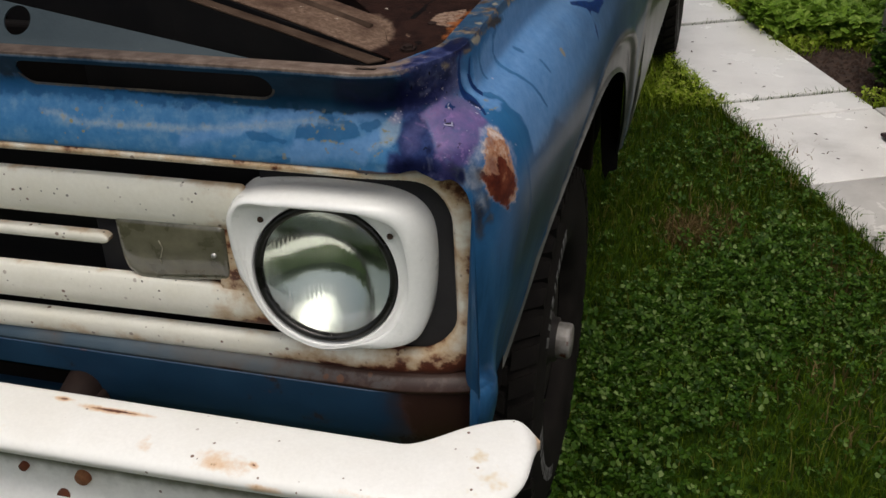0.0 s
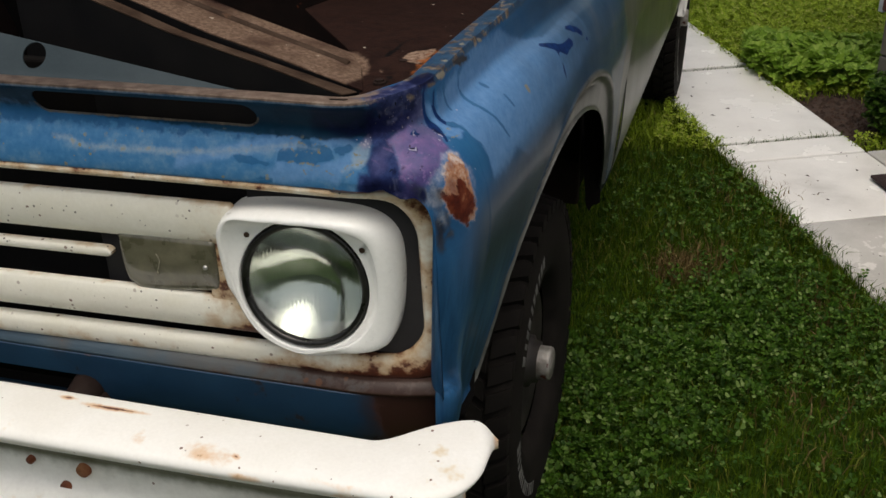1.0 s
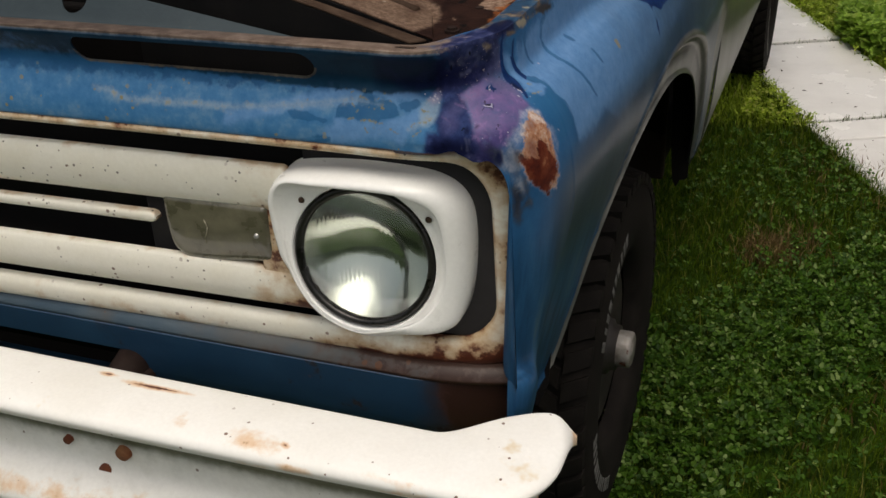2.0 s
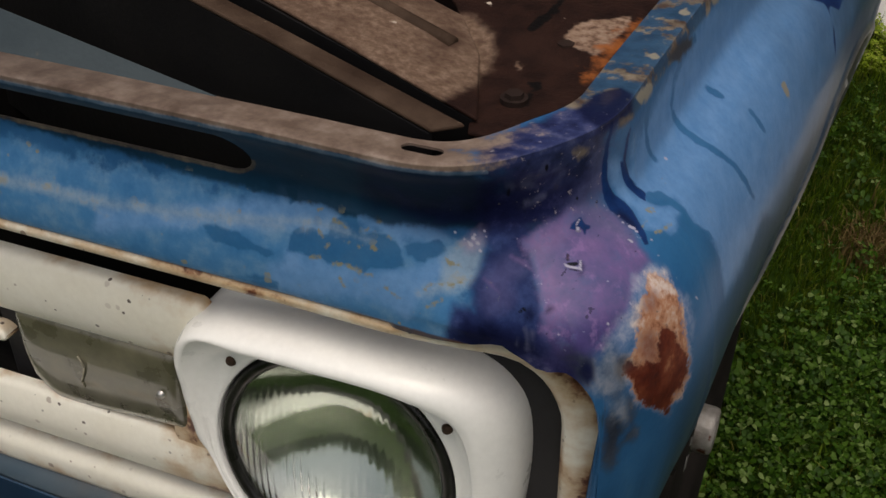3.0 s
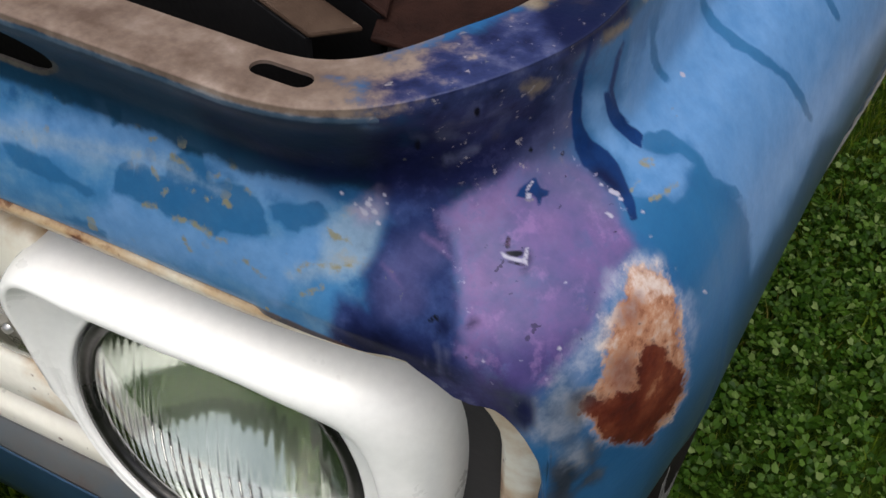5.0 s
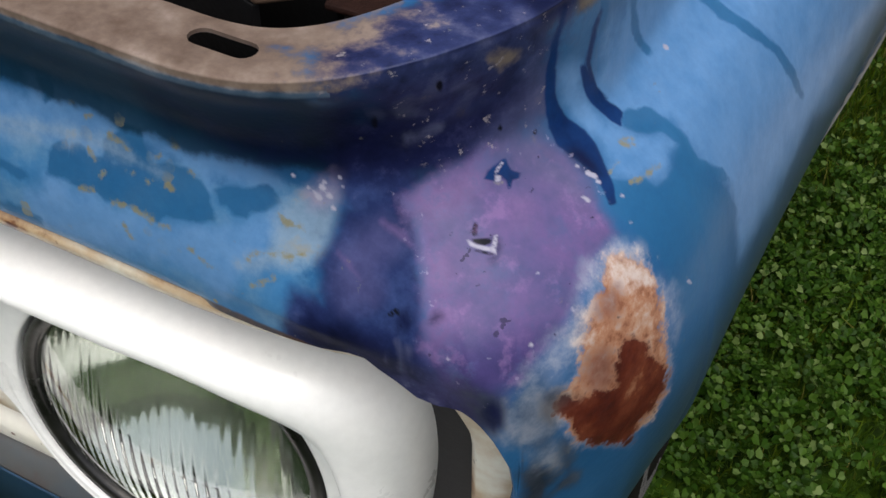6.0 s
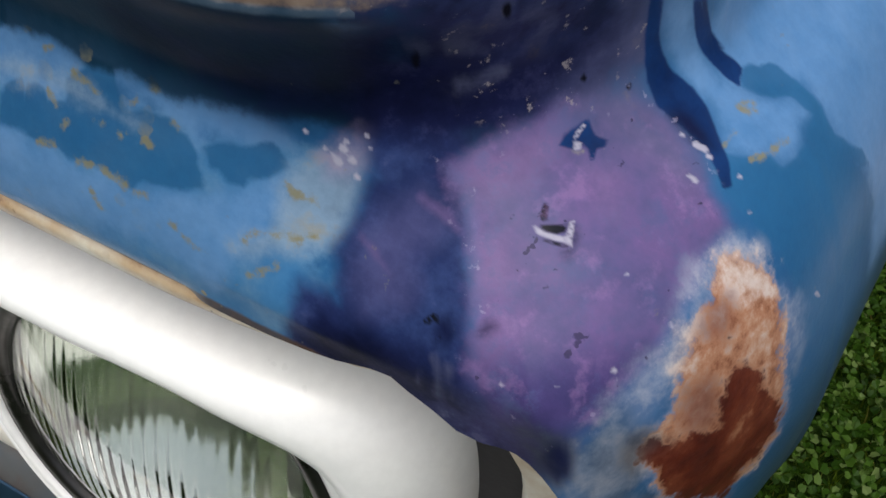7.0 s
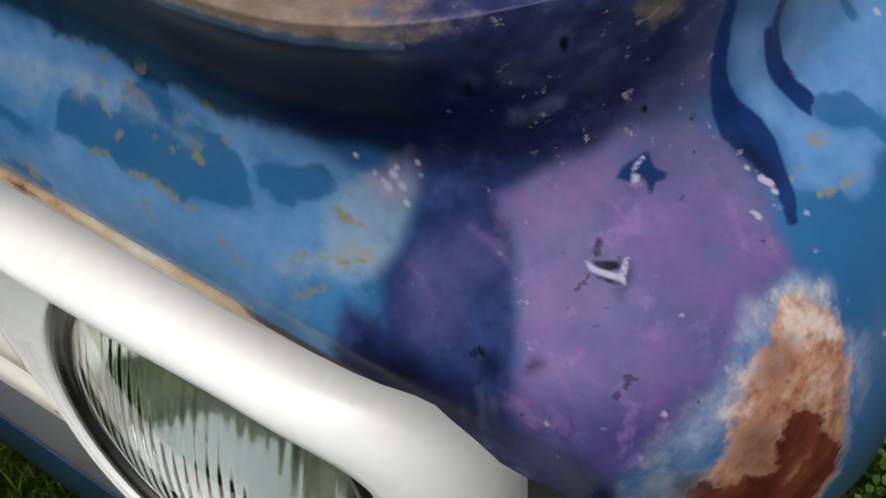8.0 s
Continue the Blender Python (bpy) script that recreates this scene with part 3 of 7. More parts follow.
patch("mid", (0.5819, 0.5212), (0.5982, 0.5162), (0.5985, 0.5097), (0.5888, 0.5134))
patch("pale", (0.840, 0.551), (0.843, 0.572), (0.858, 0.610), (0.900, 0.699), (0.953, 0.787), (1.045, 0.873), (1.120, 1.020), (1.160, 0.980), (1.080, 0.780), (0.988, 0.608), (0.947, 0.582), (0.899, 0.546), (0.874, 0.553), (0.850, 0.542))
patch("pale", (0.501, 0.538), (0.539, 0.534), (0.577, 0.533), (0.613, 0.535), (0.657, 0.528), (0.670, 0.520), (0.657, 0.510), (0.640, 0.515), (0.612, 0.516), (0.584, 0.521), (0.537, 0.521), (0.494, 0.524))
patch("pale", (0.622, 0.496), (0.653, 0.500), (0.680, 0.485), (0.711, 0.484), (0.736, 0.496), (0.729, 0.478), (0.711, 0.468), (0.672, 0.478), (0.644, 0.482), (0.618, 0.488))
patch("pale", (0.629, 0.538), (0.650, 0.535), (0.660, 0.530), (0.679, 0.525), (0.690, 0.519), (0.686, 0.513), (0.667, 0.520), (0.661, 0.511), (0.654, 0.517), (0.635, 0.520), (0.622, 0.518))
patch("pale", (0.8441, 0.5368), (0.8540, 0.5424), (0.8688, 0.5429), (0.8712, 0.5349), (0.8610, 0.5253), (0.8487, 0.5278))
patch("spot", (0.8057, 0.5816), (0.8168, 0.5973), (0.8329, 0.6055), (0.8399, 0.5981), (0.8396, 0.5860), (0.8289, 0.5724), (0.8189, 0.5624), (0.8106, 0.5703))
patch("grey", (0.8679, 0.6453), (0.8776, 0.6642), (0.8932, 0.6831), (0.8928, 0.6759), (0.8797, 0.6549), (0.8700, 0.6449))
patch("tan_chip", (0.8416, 0.5957), (0.8497, 0.6126), (0.8570, 0.6185), (0.8556, 0.6112), (0.8467, 0.5965))
patch("bare_chip", (0.8030, 0.5480), (0.8060, 0.5515), (0.8130, 0.5540), (0.8110, 0.5500), (0.8065, 0.5470))
patch("tan_chip", (0.9083, 0.7236), (0.9147, 0.7317), (0.9201, 0.7345), (0.9138, 0.7239))
patch("tan_chip", (0.8816, 0.6992), (0.8884, 0.7059), (0.8894, 0.6973), (0.8838, 0.6930))
patch("tan_chip", (0.9835, 0.7077), (0.9900, 0.7138), (0.9986, 0.7071), (0.9928, 0.7003))
patch("tan_chip", (0.8553, 0.6425), (0.8597, 0.6455), (0.8611, 0.6396), (0.8567, 0.6365))
# The groove's dark band, lip shade included.
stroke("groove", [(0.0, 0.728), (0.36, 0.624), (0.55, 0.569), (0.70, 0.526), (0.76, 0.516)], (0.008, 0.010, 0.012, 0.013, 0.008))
stroke("navy", [(1.031, 0.8365), (1.072, 0.8633), (1.094, 0.8708)], (0.004, 0.008, 0.003))
stroke("navy", [(1.092, 0.9321), (1.122, 0.9563), (1.149, 0.9632)], (0.004, 0.008, 0.003))
stroke("navy", [(1.089, 0.9025), (1.108, 0.9084)], (0.005, 0.007))
stroke("navy", [(1.072, 0.8633), (1.09, 0.885), (1.1, 0.905)], (0.004, 0.006, 0.004))
stroke("navy", [(1.06, 0.858), (1.075, 0.84), (1.082, 0.8)], (0.005, 0.003, 0.0015))
stroke("mid", [(0.8704, 0.6433), (0.8546, 0.6065), (0.8519, 0.5918), (0.8553, 0.5831), (0.8621, 0.5801)], (0.0008, 0.0012, 0.0015, 0.002, 0.0022))
stroke("mid", [(0.8955, 0.6854), (0.8758, 0.6419), (0.8756, 0.6258), (0.885, 0.6174)], (0.0008, 0.0011, 0.0015, 0.004))
stroke("mid", [(0.885, 0.6174), (0.8974, 0.6104), (0.912, 0.6063), (0.9286, 0.6031), (0.9477, 0.5926)], (0.004, 0.0036, 0.0032, 0.003, 0.0022))
stroke("mid", [(0.9135, 0.6656), (0.9225, 0.6633)], (0.0045, 0.003))
stroke("mid", [(0.9493, 0.6601), (0.9621, 0.6526)], (0.003, 0.002))
stroke("chalk", [(0.501, 0.5406), (0.5503, 0.5301), (0.5983, 0.5241), (0.6531, 0.5176), (0.6855, 0.5058)], (0.0015, 0.002, 0.0025, 0.002, 0.001))
stroke("chalk", [(0.3285, 0.5962), (0.3763, 0.5722), (0.4469, 0.5543), (0.5143, 0.5371), (0.5895, 0.5245), (0.6306, 0.5169)], (0.0022, 0.0025, 0.003, 0.0028, 0.0026, 0.002))
stroke("white", [(0.8699, 0.5848), (0.8706, 0.5846)], (0.0012, 0.0012))

# the corner: patches, drips, chips and specks
patch("mid", (0.6355, 0.5118), (0.6404, 0.5159), (0.6443, 0.5163), (0.6446, 0.5091), (0.6468, 0.5138), (0.6501, 0.5155), (0.6532, 0.5136), (0.6540, 0.5103), (0.6604, 0.5109), (0.6612, 0.5167), (0.6658, 0.5183), (0.6702, 0.5210), (0.6772, 0.5203), (0.6790, 0.5180), (0.6801, 0.5152), (0.6825, 0.5095), (0.6892, 0.5102), (0.6968, 0.5073), (0.7024, 0.5040), (0.7062, 0.4977), (0.7095, 0.4920), (0.7080, 0.4897), (0.6967, 0.4890), (0.6879, 0.4907), (0.6827, 0.4884), (0.6778, 0.4918), (0.6707, 0.4936), (0.6600, 0.4945), (0.6561, 0.4978), (0.6484, 0.4985), (0.6433, 0.5021), (0.6345, 0.5040))
patch("mid", (0.5765, 0.5218), (0.5862, 0.5219), (0.5935, 0.5165), (0.5999, 0.5166), (0.6042, 0.5137), (0.6246, 0.5026), (0.6197, 0.5013), (0.6094, 0.5057), (0.5940, 0.5095), (0.5814, 0.5125))
patch("mid", (0.7074, 0.5017), (0.7114, 0.5032), (0.7165, 0.5034), (0.7215, 0.5024), (0.7280, 0.5034), (0.7320, 0.5014), (0.7333, 0.4987), (0.7267, 0.4957), (0.7214, 0.4946), (0.7202, 0.4924), (0.7159, 0.4922), (0.7124, 0.4953), (0.7098, 0.4958))
patch("mid", (0.5895, 0.4937), (0.6058, 0.4929), (0.6205, 0.4911), (0.6258, 0.4874))
patch("mid", (0.6342, 0.5370), (0.6408, 0.5357), (0.6392, 0.5311), (0.6354, 0.5285))
patch("mid", (0.8480, 0.5214), (0.8529, 0.5231), (0.8599, 0.5235), (0.8634, 0.5253), (0.8684, 0.5229), (0.8730, 0.5269), (0.8741, 0.5310), (0.8785, 0.5333), (0.8861, 0.5388), (0.8944, 0.5336), (0.9047, 0.5293), (0.9110, 0.5261), (0.9103, 0.5145), (0.8991, 0.4964), (0.8917, 0.4805), (0.8874, 0.4763), (0.8803, 0.4819), (0.8745, 0.4922), (0.8671, 0.5011), (0.8562, 0.5073), (0.8506, 0.5112), (0.8470, 0.5170))
patch("mid", (0.8529, 0.5506), (0.8561, 0.5525), (0.8590, 0.5524), (0.8614, 0.5546), (0.8647, 0.5554), (0.8696, 0.5525), (0.8776, 0.5484), (0.8809, 0.5462), (0.8837, 0.5416), (0.8874, 0.5383), (0.8853, 0.5345), (0.8765, 0.5314), (0.8753, 0.5358), (0.8763, 0.5399), (0.8779, 0.5428), (0.8697, 0.5466), (0.8645, 0.5439), (0.8595, 0.5434), (0.8538, 0.5456))
patch("mid", (0.8868, 0.5391), (0.8923, 0.5393), (0.8985, 0.5384), (0.9037, 0.5359), (0.9001, 0.5349), (0.8930, 0.5340), (0.8877, 0.5353))
patch("navy", (0.8232, 0.5537), (0.8233, 0.5482), (0.8238, 0.5412), (0.8255, 0.5362), (0.8290, 0.5313), (0.8339, 0.5287), (0.8406, 0.5253), (0.8445, 0.5228), (0.8480, 0.5172), (0.8506, 0.5112), (0.8532, 0.5134), (0.8515, 0.5197), (0.8486, 0.5259), (0.8466, 0.5302), (0.8437, 0.5350), (0.8387, 0.5393), (0.8323, 0.5420), (0.8280, 0.5451), (0.8256, 0.5492), (0.8254, 0.5546))
patch("navy", (0.8340, 0.5590), (0.8362, 0.5540), (0.8397, 0.5506), (0.8440, 0.5480), (0.8490, 0.5454), (0.8527, 0.5444), (0.8533, 0.5504), (0.8505, 0.5519), (0.8455, 0.5535), (0.8402, 0.5559), (0.8364, 0.5603))
patch("spot", (0.8325, 0.5294), (0.8351, 0.5326), (0.8395, 0.5313), (0.8441, 0.5274), (0.8465, 0.5233), (0.8436, 0.5237), (0.8396, 0.5254))
patch("purple", (0.7777, 0.5045), (0.7811, 0.4995), (0.7856, 0.4867), (0.7884, 0.4752), (0.7896, 0.4637), (0.7907, 0.4535), (0.7936, 0.4465), (0.8003, 0.4415), (0.8067, 0.4389), (0.8153, 0.4404), (0.8221, 0.4444), (0.8284, 0.4520), (0.8359, 0.4621), (0.8407, 0.4710), (0.8443, 0.4814), (0.8496, 0.4925), (0.8541, 0.5025), (0.8508, 0.5067), (0.8459, 0.5118), (0.8420, 0.5172), (0.8387, 0.5232), (0.8339, 0.5287), (0.8269, 0.5317), (0.8158, 0.5307), (0.8057, 0.5262), (0.7956, 0.5183), (0.7870, 0.5120), (0.7811, 0.5070))
patch("lilac", (0.8042, 0.5255), (0.8079, 0.5309), (0.8129, 0.5375), (0.8172, 0.5459), (0.8195, 0.5520), (0.8217, 0.5530), (0.8229, 0.5446), (0.8246, 0.5374), (0.8287, 0.5309), (0.8386, 0.5244), (0.8425, 0.5176), (0.8407, 0.5106), (0.8308, 0.5134), (0.8176, 0.5187), (0.8110, 0.5217), (0.8048, 0.5217))
patch("violet", (0.7927, 0.4479), (0.7959, 0.4529), (0.8057, 0.4560), (0.8154, 0.4590), (0.8254, 0.4605), (0.8328, 0.4616), (0.8284, 0.4520), (0.8227, 0.4453), (0.8174, 0.4369), (0.8163, 0.4300), (0.8120, 0.4333), (0.8057, 0.4352), (0.7992, 0.4379))
patch("pink", (0.7806, 0.5052), (0.7885, 0.5116), (0.7966, 0.5168), (0.8043, 0.5156), (0.8037, 0.5094), (0.7971, 0.5036), (0.7874, 0.4990), (0.7823, 0.4982))
patch("pink", (0.8127, 0.5097), (0.8202, 0.5112), (0.8239, 0.5055), (0.8217, 0.4987), (0.8156, 0.4991))
patch("pink", (0.7900, 0.4652), (0.7952, 0.4674), (0.7997, 0.4623), (0.7986, 0.4549), (0.7929, 0.4532))
patch("pink", (0.7882, 0.4841), (0.7950, 0.4881), (0.7990, 0.4812), (0.7956, 0.4748), (0.7896, 0.4754))
patch("indigo", (0.7554, 0.5006), (0.7658, 0.5039), (0.7760, 0.5067), (0.7809, 0.5050), (0.7860, 0.4868), (0.7884, 0.4752), (0.7900, 0.4608), (0.7912, 0.4491), (0.7961, 0.4405), (0.8115, 0.4314), (0.7691, 0.4482), (0.7585, 0.4496), (0.7516, 0.4534), (0.7488, 0.4600), (0.7502, 0.4719), (0.7481, 0.4792), (0.7523, 0.4858), (0.7544, 0.4941))
patch("haze", (0.7577, 0.4863), (0.7625, 0.4928), (0.7700, 0.4951), (0.7785, 0.4888), (0.7749, 0.4823), (0.7718, 0.4775), (0.7716, 0.4670), (0.7664, 0.4633), (0.7581, 0.4621), (0.7546, 0.4709), (0.7560, 0.4801))
stroke("rose", [(0.7556, 0.4831), (0.7594, 0.4798), (0.7622, 0.4771), (0.7651, 0.4737)], (0.00029, 0.00087, 0.00072, 0.00029))
stroke("rose", [(0.7707, 0.4952), (0.7765, 0.4922), (0.7824, 0.4878)], (0.00028, 0.00042, 0.00014))
# Overspray in the gutter, with the shade under the lip painted in.
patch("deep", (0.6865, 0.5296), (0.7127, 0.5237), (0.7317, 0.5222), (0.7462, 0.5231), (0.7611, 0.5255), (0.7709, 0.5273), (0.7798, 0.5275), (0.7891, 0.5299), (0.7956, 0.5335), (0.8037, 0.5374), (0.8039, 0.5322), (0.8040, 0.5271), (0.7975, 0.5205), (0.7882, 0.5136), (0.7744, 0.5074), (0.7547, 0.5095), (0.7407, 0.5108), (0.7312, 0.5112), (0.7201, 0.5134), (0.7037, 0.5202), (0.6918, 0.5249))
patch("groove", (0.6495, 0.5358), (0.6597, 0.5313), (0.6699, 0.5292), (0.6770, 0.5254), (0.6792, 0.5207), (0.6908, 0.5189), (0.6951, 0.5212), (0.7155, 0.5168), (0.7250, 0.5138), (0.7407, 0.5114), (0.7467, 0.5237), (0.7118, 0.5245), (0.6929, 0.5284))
patch("lip_indigo", (0.7525, 0.5276), (0.7619, 0.5279), (0.7688, 0.5282), (0.7761, 0.5297), (0.7862, 0.5311), (0.8022, 0.5374), (0.8070, 0.5432), (0.8089, 0.5474), (0.7645, 0.5319), (0.7574, 0.5304))
patch("chip", (0.8487, 0.4900), (0.8531, 0.4959), (0.8611, 0.4961), (0.8688, 0.4929), (0.8731, 0.4870), (0.8772, 0.4780), (0.8794, 0.4682), (0.8852, 0.4583), (0.8872, 0.4451), (0.8819, 0.4338), (0.8751, 0.4265), (0.8750, 0.4218), (0.8470, 0.4231), (0.8421, 0.4306), (0.8373, 0.4364), (0.8401, 0.4424), (0.8452, 0.4510), (0.8441, 0.4617), (0.8446, 0.4694), (0.8479, 0.4775), (0.8487, 0.4838))
patch("rust", (0.8616, 0.4642), (0.8699, 0.4636), (0.8742, 0.4590), (0.8843, 0.4546), (0.8848, 0.4470), (0.8792, 0.4370), (0.8746, 0.4309), (0.8750, 0.4218), (0.8519, 0.4230), (0.8454, 0.4317), (0.8371, 0.4372), (0.8460, 0.4395), (0.8546, 0.4432), (0.8615, 0.4449), (0.8601, 0.4525), (0.8615, 0.4577))
patch("bone", (0.8512, 0.4905), (0.8541, 0.4950), (0.8613, 0.4950), (0.8678, 0.4915), (0.8707, 0.4865), (0.8629, 0.4834), (0.8556, 0.4835), (0.8510, 0.4857))
patch("bone", (0.8424, 0.4705), (0.8459, 0.4741), (0.8483, 0.4700), (0.8454, 0.4634), (0.8433, 0.4616))
patch("brown", (0.8500, 0.4802), (0.8557, 0.4828), (0.8583, 0.4778), (0.8560, 0.4712), (0.8491, 0.4701))
patch("brown", (0.8480, 0.4561), (0.8546, 0.4616), (0.8591, 0.4557), (0.8606, 0.4466), (0.8523, 0.4434), (0.8474, 0.4480))
patch("frost", (0.8439, 0.4890), (0.8490, 0.4947), (0.8536, 0.4989), (0.8588, 0.5000), (0.8637, 0.4979), (0.8540, 0.4958), (0.8481, 0.4883), (0.8452, 0.4785), (0.8418, 0.4689), (0.8425, 0.4615), (0.8392, 0.4534), (0.8342, 0.4543), (0.8390, 0.4625), (0.8417, 0.4749))
patch("frost", (0.8727, 0.4902), (0.8795, 0.4850), (0.8836, 0.4757), (0.8829, 0.4670), (0.8777, 0.4747))
patch("frost", (0.8754, 0.4875), (0.8820, 0.4847), (0.8815, 0.4821), (0.8765, 0.4828))
patch("ash", (0.8206, 0.4357), (0.8258, 0.4410), (0.8289, 0.4491), (0.8327, 0.4541), (0.8390, 0.4471), (0.8375, 0.4389), (0.8357, 0.4320), (0.8336, 0.4267), (0.8246, 0.4225), (0.8193, 0.4256), (0.8189, 0.4323))
patch("ash", (0.8191, 0.4331), (0.8312, 0.4390), (0.8418, 0.4331), (0.8430, 0.4183), (0.8476, 0.4078), (0.8227, 0.4218))
patch("stain", (0.8336, 0.4418), (0.8395, 0.4448), (0.8456, 0.4412), (0.8396, 0.4374), (0.8378, 0.4304), (0.8337, 0.4336))
patch("spot", (0.8115, 0.4314), (0.8138, 0.4362), (0.8173, 0.4376), (0.8201, 0.4340), (0.8204, 0.4283), (0.8170, 0.4259))
patch("smudge", (0.8191, 0.4331), (0.8135, 0.4325), (0.8096, 0.4366), (0.8003, 0.4378), (0.8047, 0.4406), (0.8162, 0.4385), (0.8236, 0.4336))
patch("stain", (0.8424, 0.4246), (0.8459, 0.4236), (0.8504, 0.4147), (0.8511, 0.4046), (0.8441, 0.4050), (0.8405, 0.4103), (0.8458, 0.4105))
patch("navy", (0.8047, 0.5145), (0.8055, 0.5174), (0.8079, 0.5198), (0.8108, 0.5229), (0.8123, 0.5208), (0.8137, 0.5193), (0.8173, 0.5189), (0.8167, 0.5166), (0.8147, 0.5155), (0.8141, 0.5128), (0.8130, 0.5121), (0.8120, 0.5149), (0.8103, 0.5162), (0.8091, 0.5139), (0.8067, 0.5143))
patch("white", (0.8079, 0.5146), (0.8087, 0.5166), (0.8102, 0.5166), (0.8102, 0.5148), (0.8088, 0.5139))
stroke("tan_chip", [(0.8082, 0.5137), (0.8097, 0.5135), (0.8108, 0.5146)], (0.00029, 0.00043, 0.00029))
stroke("tan_chip", [(0.8154, 0.5150), (0.8171, 0.5173)], (0.00029, 0.00029))
stroke("hole", [(0.8033, 0.4978), (0.8031, 0.4947)], (0.00070, 0.00098))
patch("hole", (0.8020, 0.4924), (0.8092, 0.4936), (0.8092, 0.4918), (0.8071, 0.4908), (0.8037, 0.4909))
stroke("white", [(0.8009, 0.4920), (0.8023, 0.4904), (0.8043, 0.4898)], (0.00035, 0.00042, 0.00035))
stroke("white", [(0.8108, 0.4947), (0.8103, 0.4917), (0.8112, 0.4876)], (0.00049, 0.00056, 0.00042))
stroke("hole", [(0.8037, 0.4888), (0.8075, 0.4882), (0.8100, 0.4880)], (0.00028, 0.00042, 0.00042))
stroke("white", [(0.8370, 0.5252), (0.8376, 0.5249)], (0.00061, 0.00043))
stroke("white", [(0.8415, 0.5232), (0.8423, 0.5227)], (0.00092, 0.00064))
stroke("white", [(0.8437, 0.5226), (0.8445, 0.5222)], (0.00092, 0.00065))
stroke("white", [(0.8454, 0.5206), (0.8461, 0.5203)], (0.00077, 0.00054))
stroke("white", [(0.8401, 0.5137), (0.8406, 0.5135)], (0.00060, 0.00042))
stroke("white", [(0.8418, 0.5128), (0.8426, 0.5124)], (0.00090, 0.00063))
stroke("white", [(0.8549, 0.5169), (0.8556, 0.5165)], (0.00078, 0.00055))
stroke("white", [(0.7375, 0.5082), (0.7382, 0.5079)], (0.00072, 0.00050))
stroke("white", [(0.7481, 0.5052), (0.7492, 0.5046)], (0.00114, 0.00080))
stroke("white", [(0.7470, 0.5019), (0.7479, 0.5014)], (0.00101, 0.00071))
stroke("white", [(0.7508, 0.5025), (0.7517, 0.5020)], (0.00100, 0.00070))
stroke("white", [(0.7524, 0.4986), (0.7532, 0.4982)], (0.00086, 0.00060))
stroke("white", [(0.7490, 0.5069), (0.7496, 0.5065)], (0.00071, 0.00050))
stroke("white", [(0.7457, 0.5032), (0.7462, 0.5029)], (0.00058, 0.00040))
stroke("white", [(0.7545, 0.5088), (0.7550, 0.5085)], (0.00056, 0.00040))
stroke("white", [(0.8263, 0.4834), (0.8268, 0.4832)], (0.00056, 0.00039))
stroke("white", [(0.7989, 0.4505), (0.7994, 0.4502)], (0.00056, 0.00039))
stroke("white", [(0.8128, 0.4520), (0.8133, 0.4518)], (0.00055, 0.00039))
stroke("white", [(0.8400, 0.4724), (0.8408, 0.4720)], (0.00086, 0.00061))
stroke("white", [(0.8265, 0.4585), (0.8273, 0.4580)], (0.00084, 0.00059))
stroke("white", [(0.7557, 0.5059), (0.7561, 0.5057)], (0.00042, 0.00030))
stroke("white", [(0.7432, 0.5047), (0.7437, 0.5044)], (0.00058, 0.00040))
stroke("white", [(0.8589, 0.5074), (0.8595, 0.5071)], (0.00062, 0.00044))
stroke("white", [(0.8870, 0.4900), (0.8882, 0.4897)], (0.00086, 0.00060))
stroke("hole", [(0.7673, 0.5248), (0.7678, 0.5255)], (0.00102, 0.00072))
stroke("hole", [(0.7880, 0.5371), (0.7884, 0.5378)], (0.00081, 0.00057))
stroke("hole", [(0.7782, 0.4650), (0.7786, 0.4656)], (0.00049, 0.00035))
stroke("hole", [(0.7805, 0.4594), (0.7809, 0.4601)], (0.00059, 0.00042))
stroke("hole", [(0.7773, 0.4626), (0.7777, 0.4631)], (0.00040, 0.00028))
stroke("hole", [(0.8080, 0.5322), (0.8083, 0.5331)], (0.00080, 0.00057))
stroke("hole", [(0.8204, 0.5339), (0.8207, 0.5347)], (0.00062, 0.00045))
stroke("hole", [(0.7949, 0.4933), (0.7953, 0.4938)], (0.00039, 0.00028))
stroke("hole", [(0.8063, 0.4764), (0.8066, 0.4771)], (0.00048, 0.00034))
stroke("hole", [(0.8104, 0.4727), (0.8108, 0.4731)], (0.00029, 0.00021))
stroke("hole", [(0.7943, 0.4607), (0.7947, 0.4612)], (0.00029, 0.00021))
stroke("hole", [(0.7913, 0.4639), (0.7917, 0.4643)], (0.00029, 0.00021))
stroke("hole", [(0.7985, 0.4797), (0.7989, 0.4801)], (0.00029, 0.00021))
stroke("hole", [(0.8000, 0.4888), (0.8004, 0.4893)], (0.00029, 0.00021))
stroke("hole", [(0.8083, 0.5032), (0.8087, 0.5038)], (0.00040, 0.00028))
stroke("hole", [(0.8441, 0.5062), (0.8446, 0.5068)], (0.00042, 0.00030))
stroke("hole", [(0.8578, 0.4715), (0.8582, 0.4722)], (0.00053, 0.00038))
stroke("fleck", [(0.8540, 0.5375), (0.8554, 0.5372), (0.8565, 0.5372)], (0.00080, 0.00097, 0.00065))
stroke("fleck", [(0.8518, 0.5382), (0.8570, 0.5406), (0.8590, 0.5375)], (0.00032, 0.00033, 0.00032))
stroke("fleck", [(0.8582, 0.5226), (0.8637, 0.5259), (0.8665, 0.5291), (0.8703, 0.5334)], (0.00032, 0.00064, 0.00081, 0.00050))
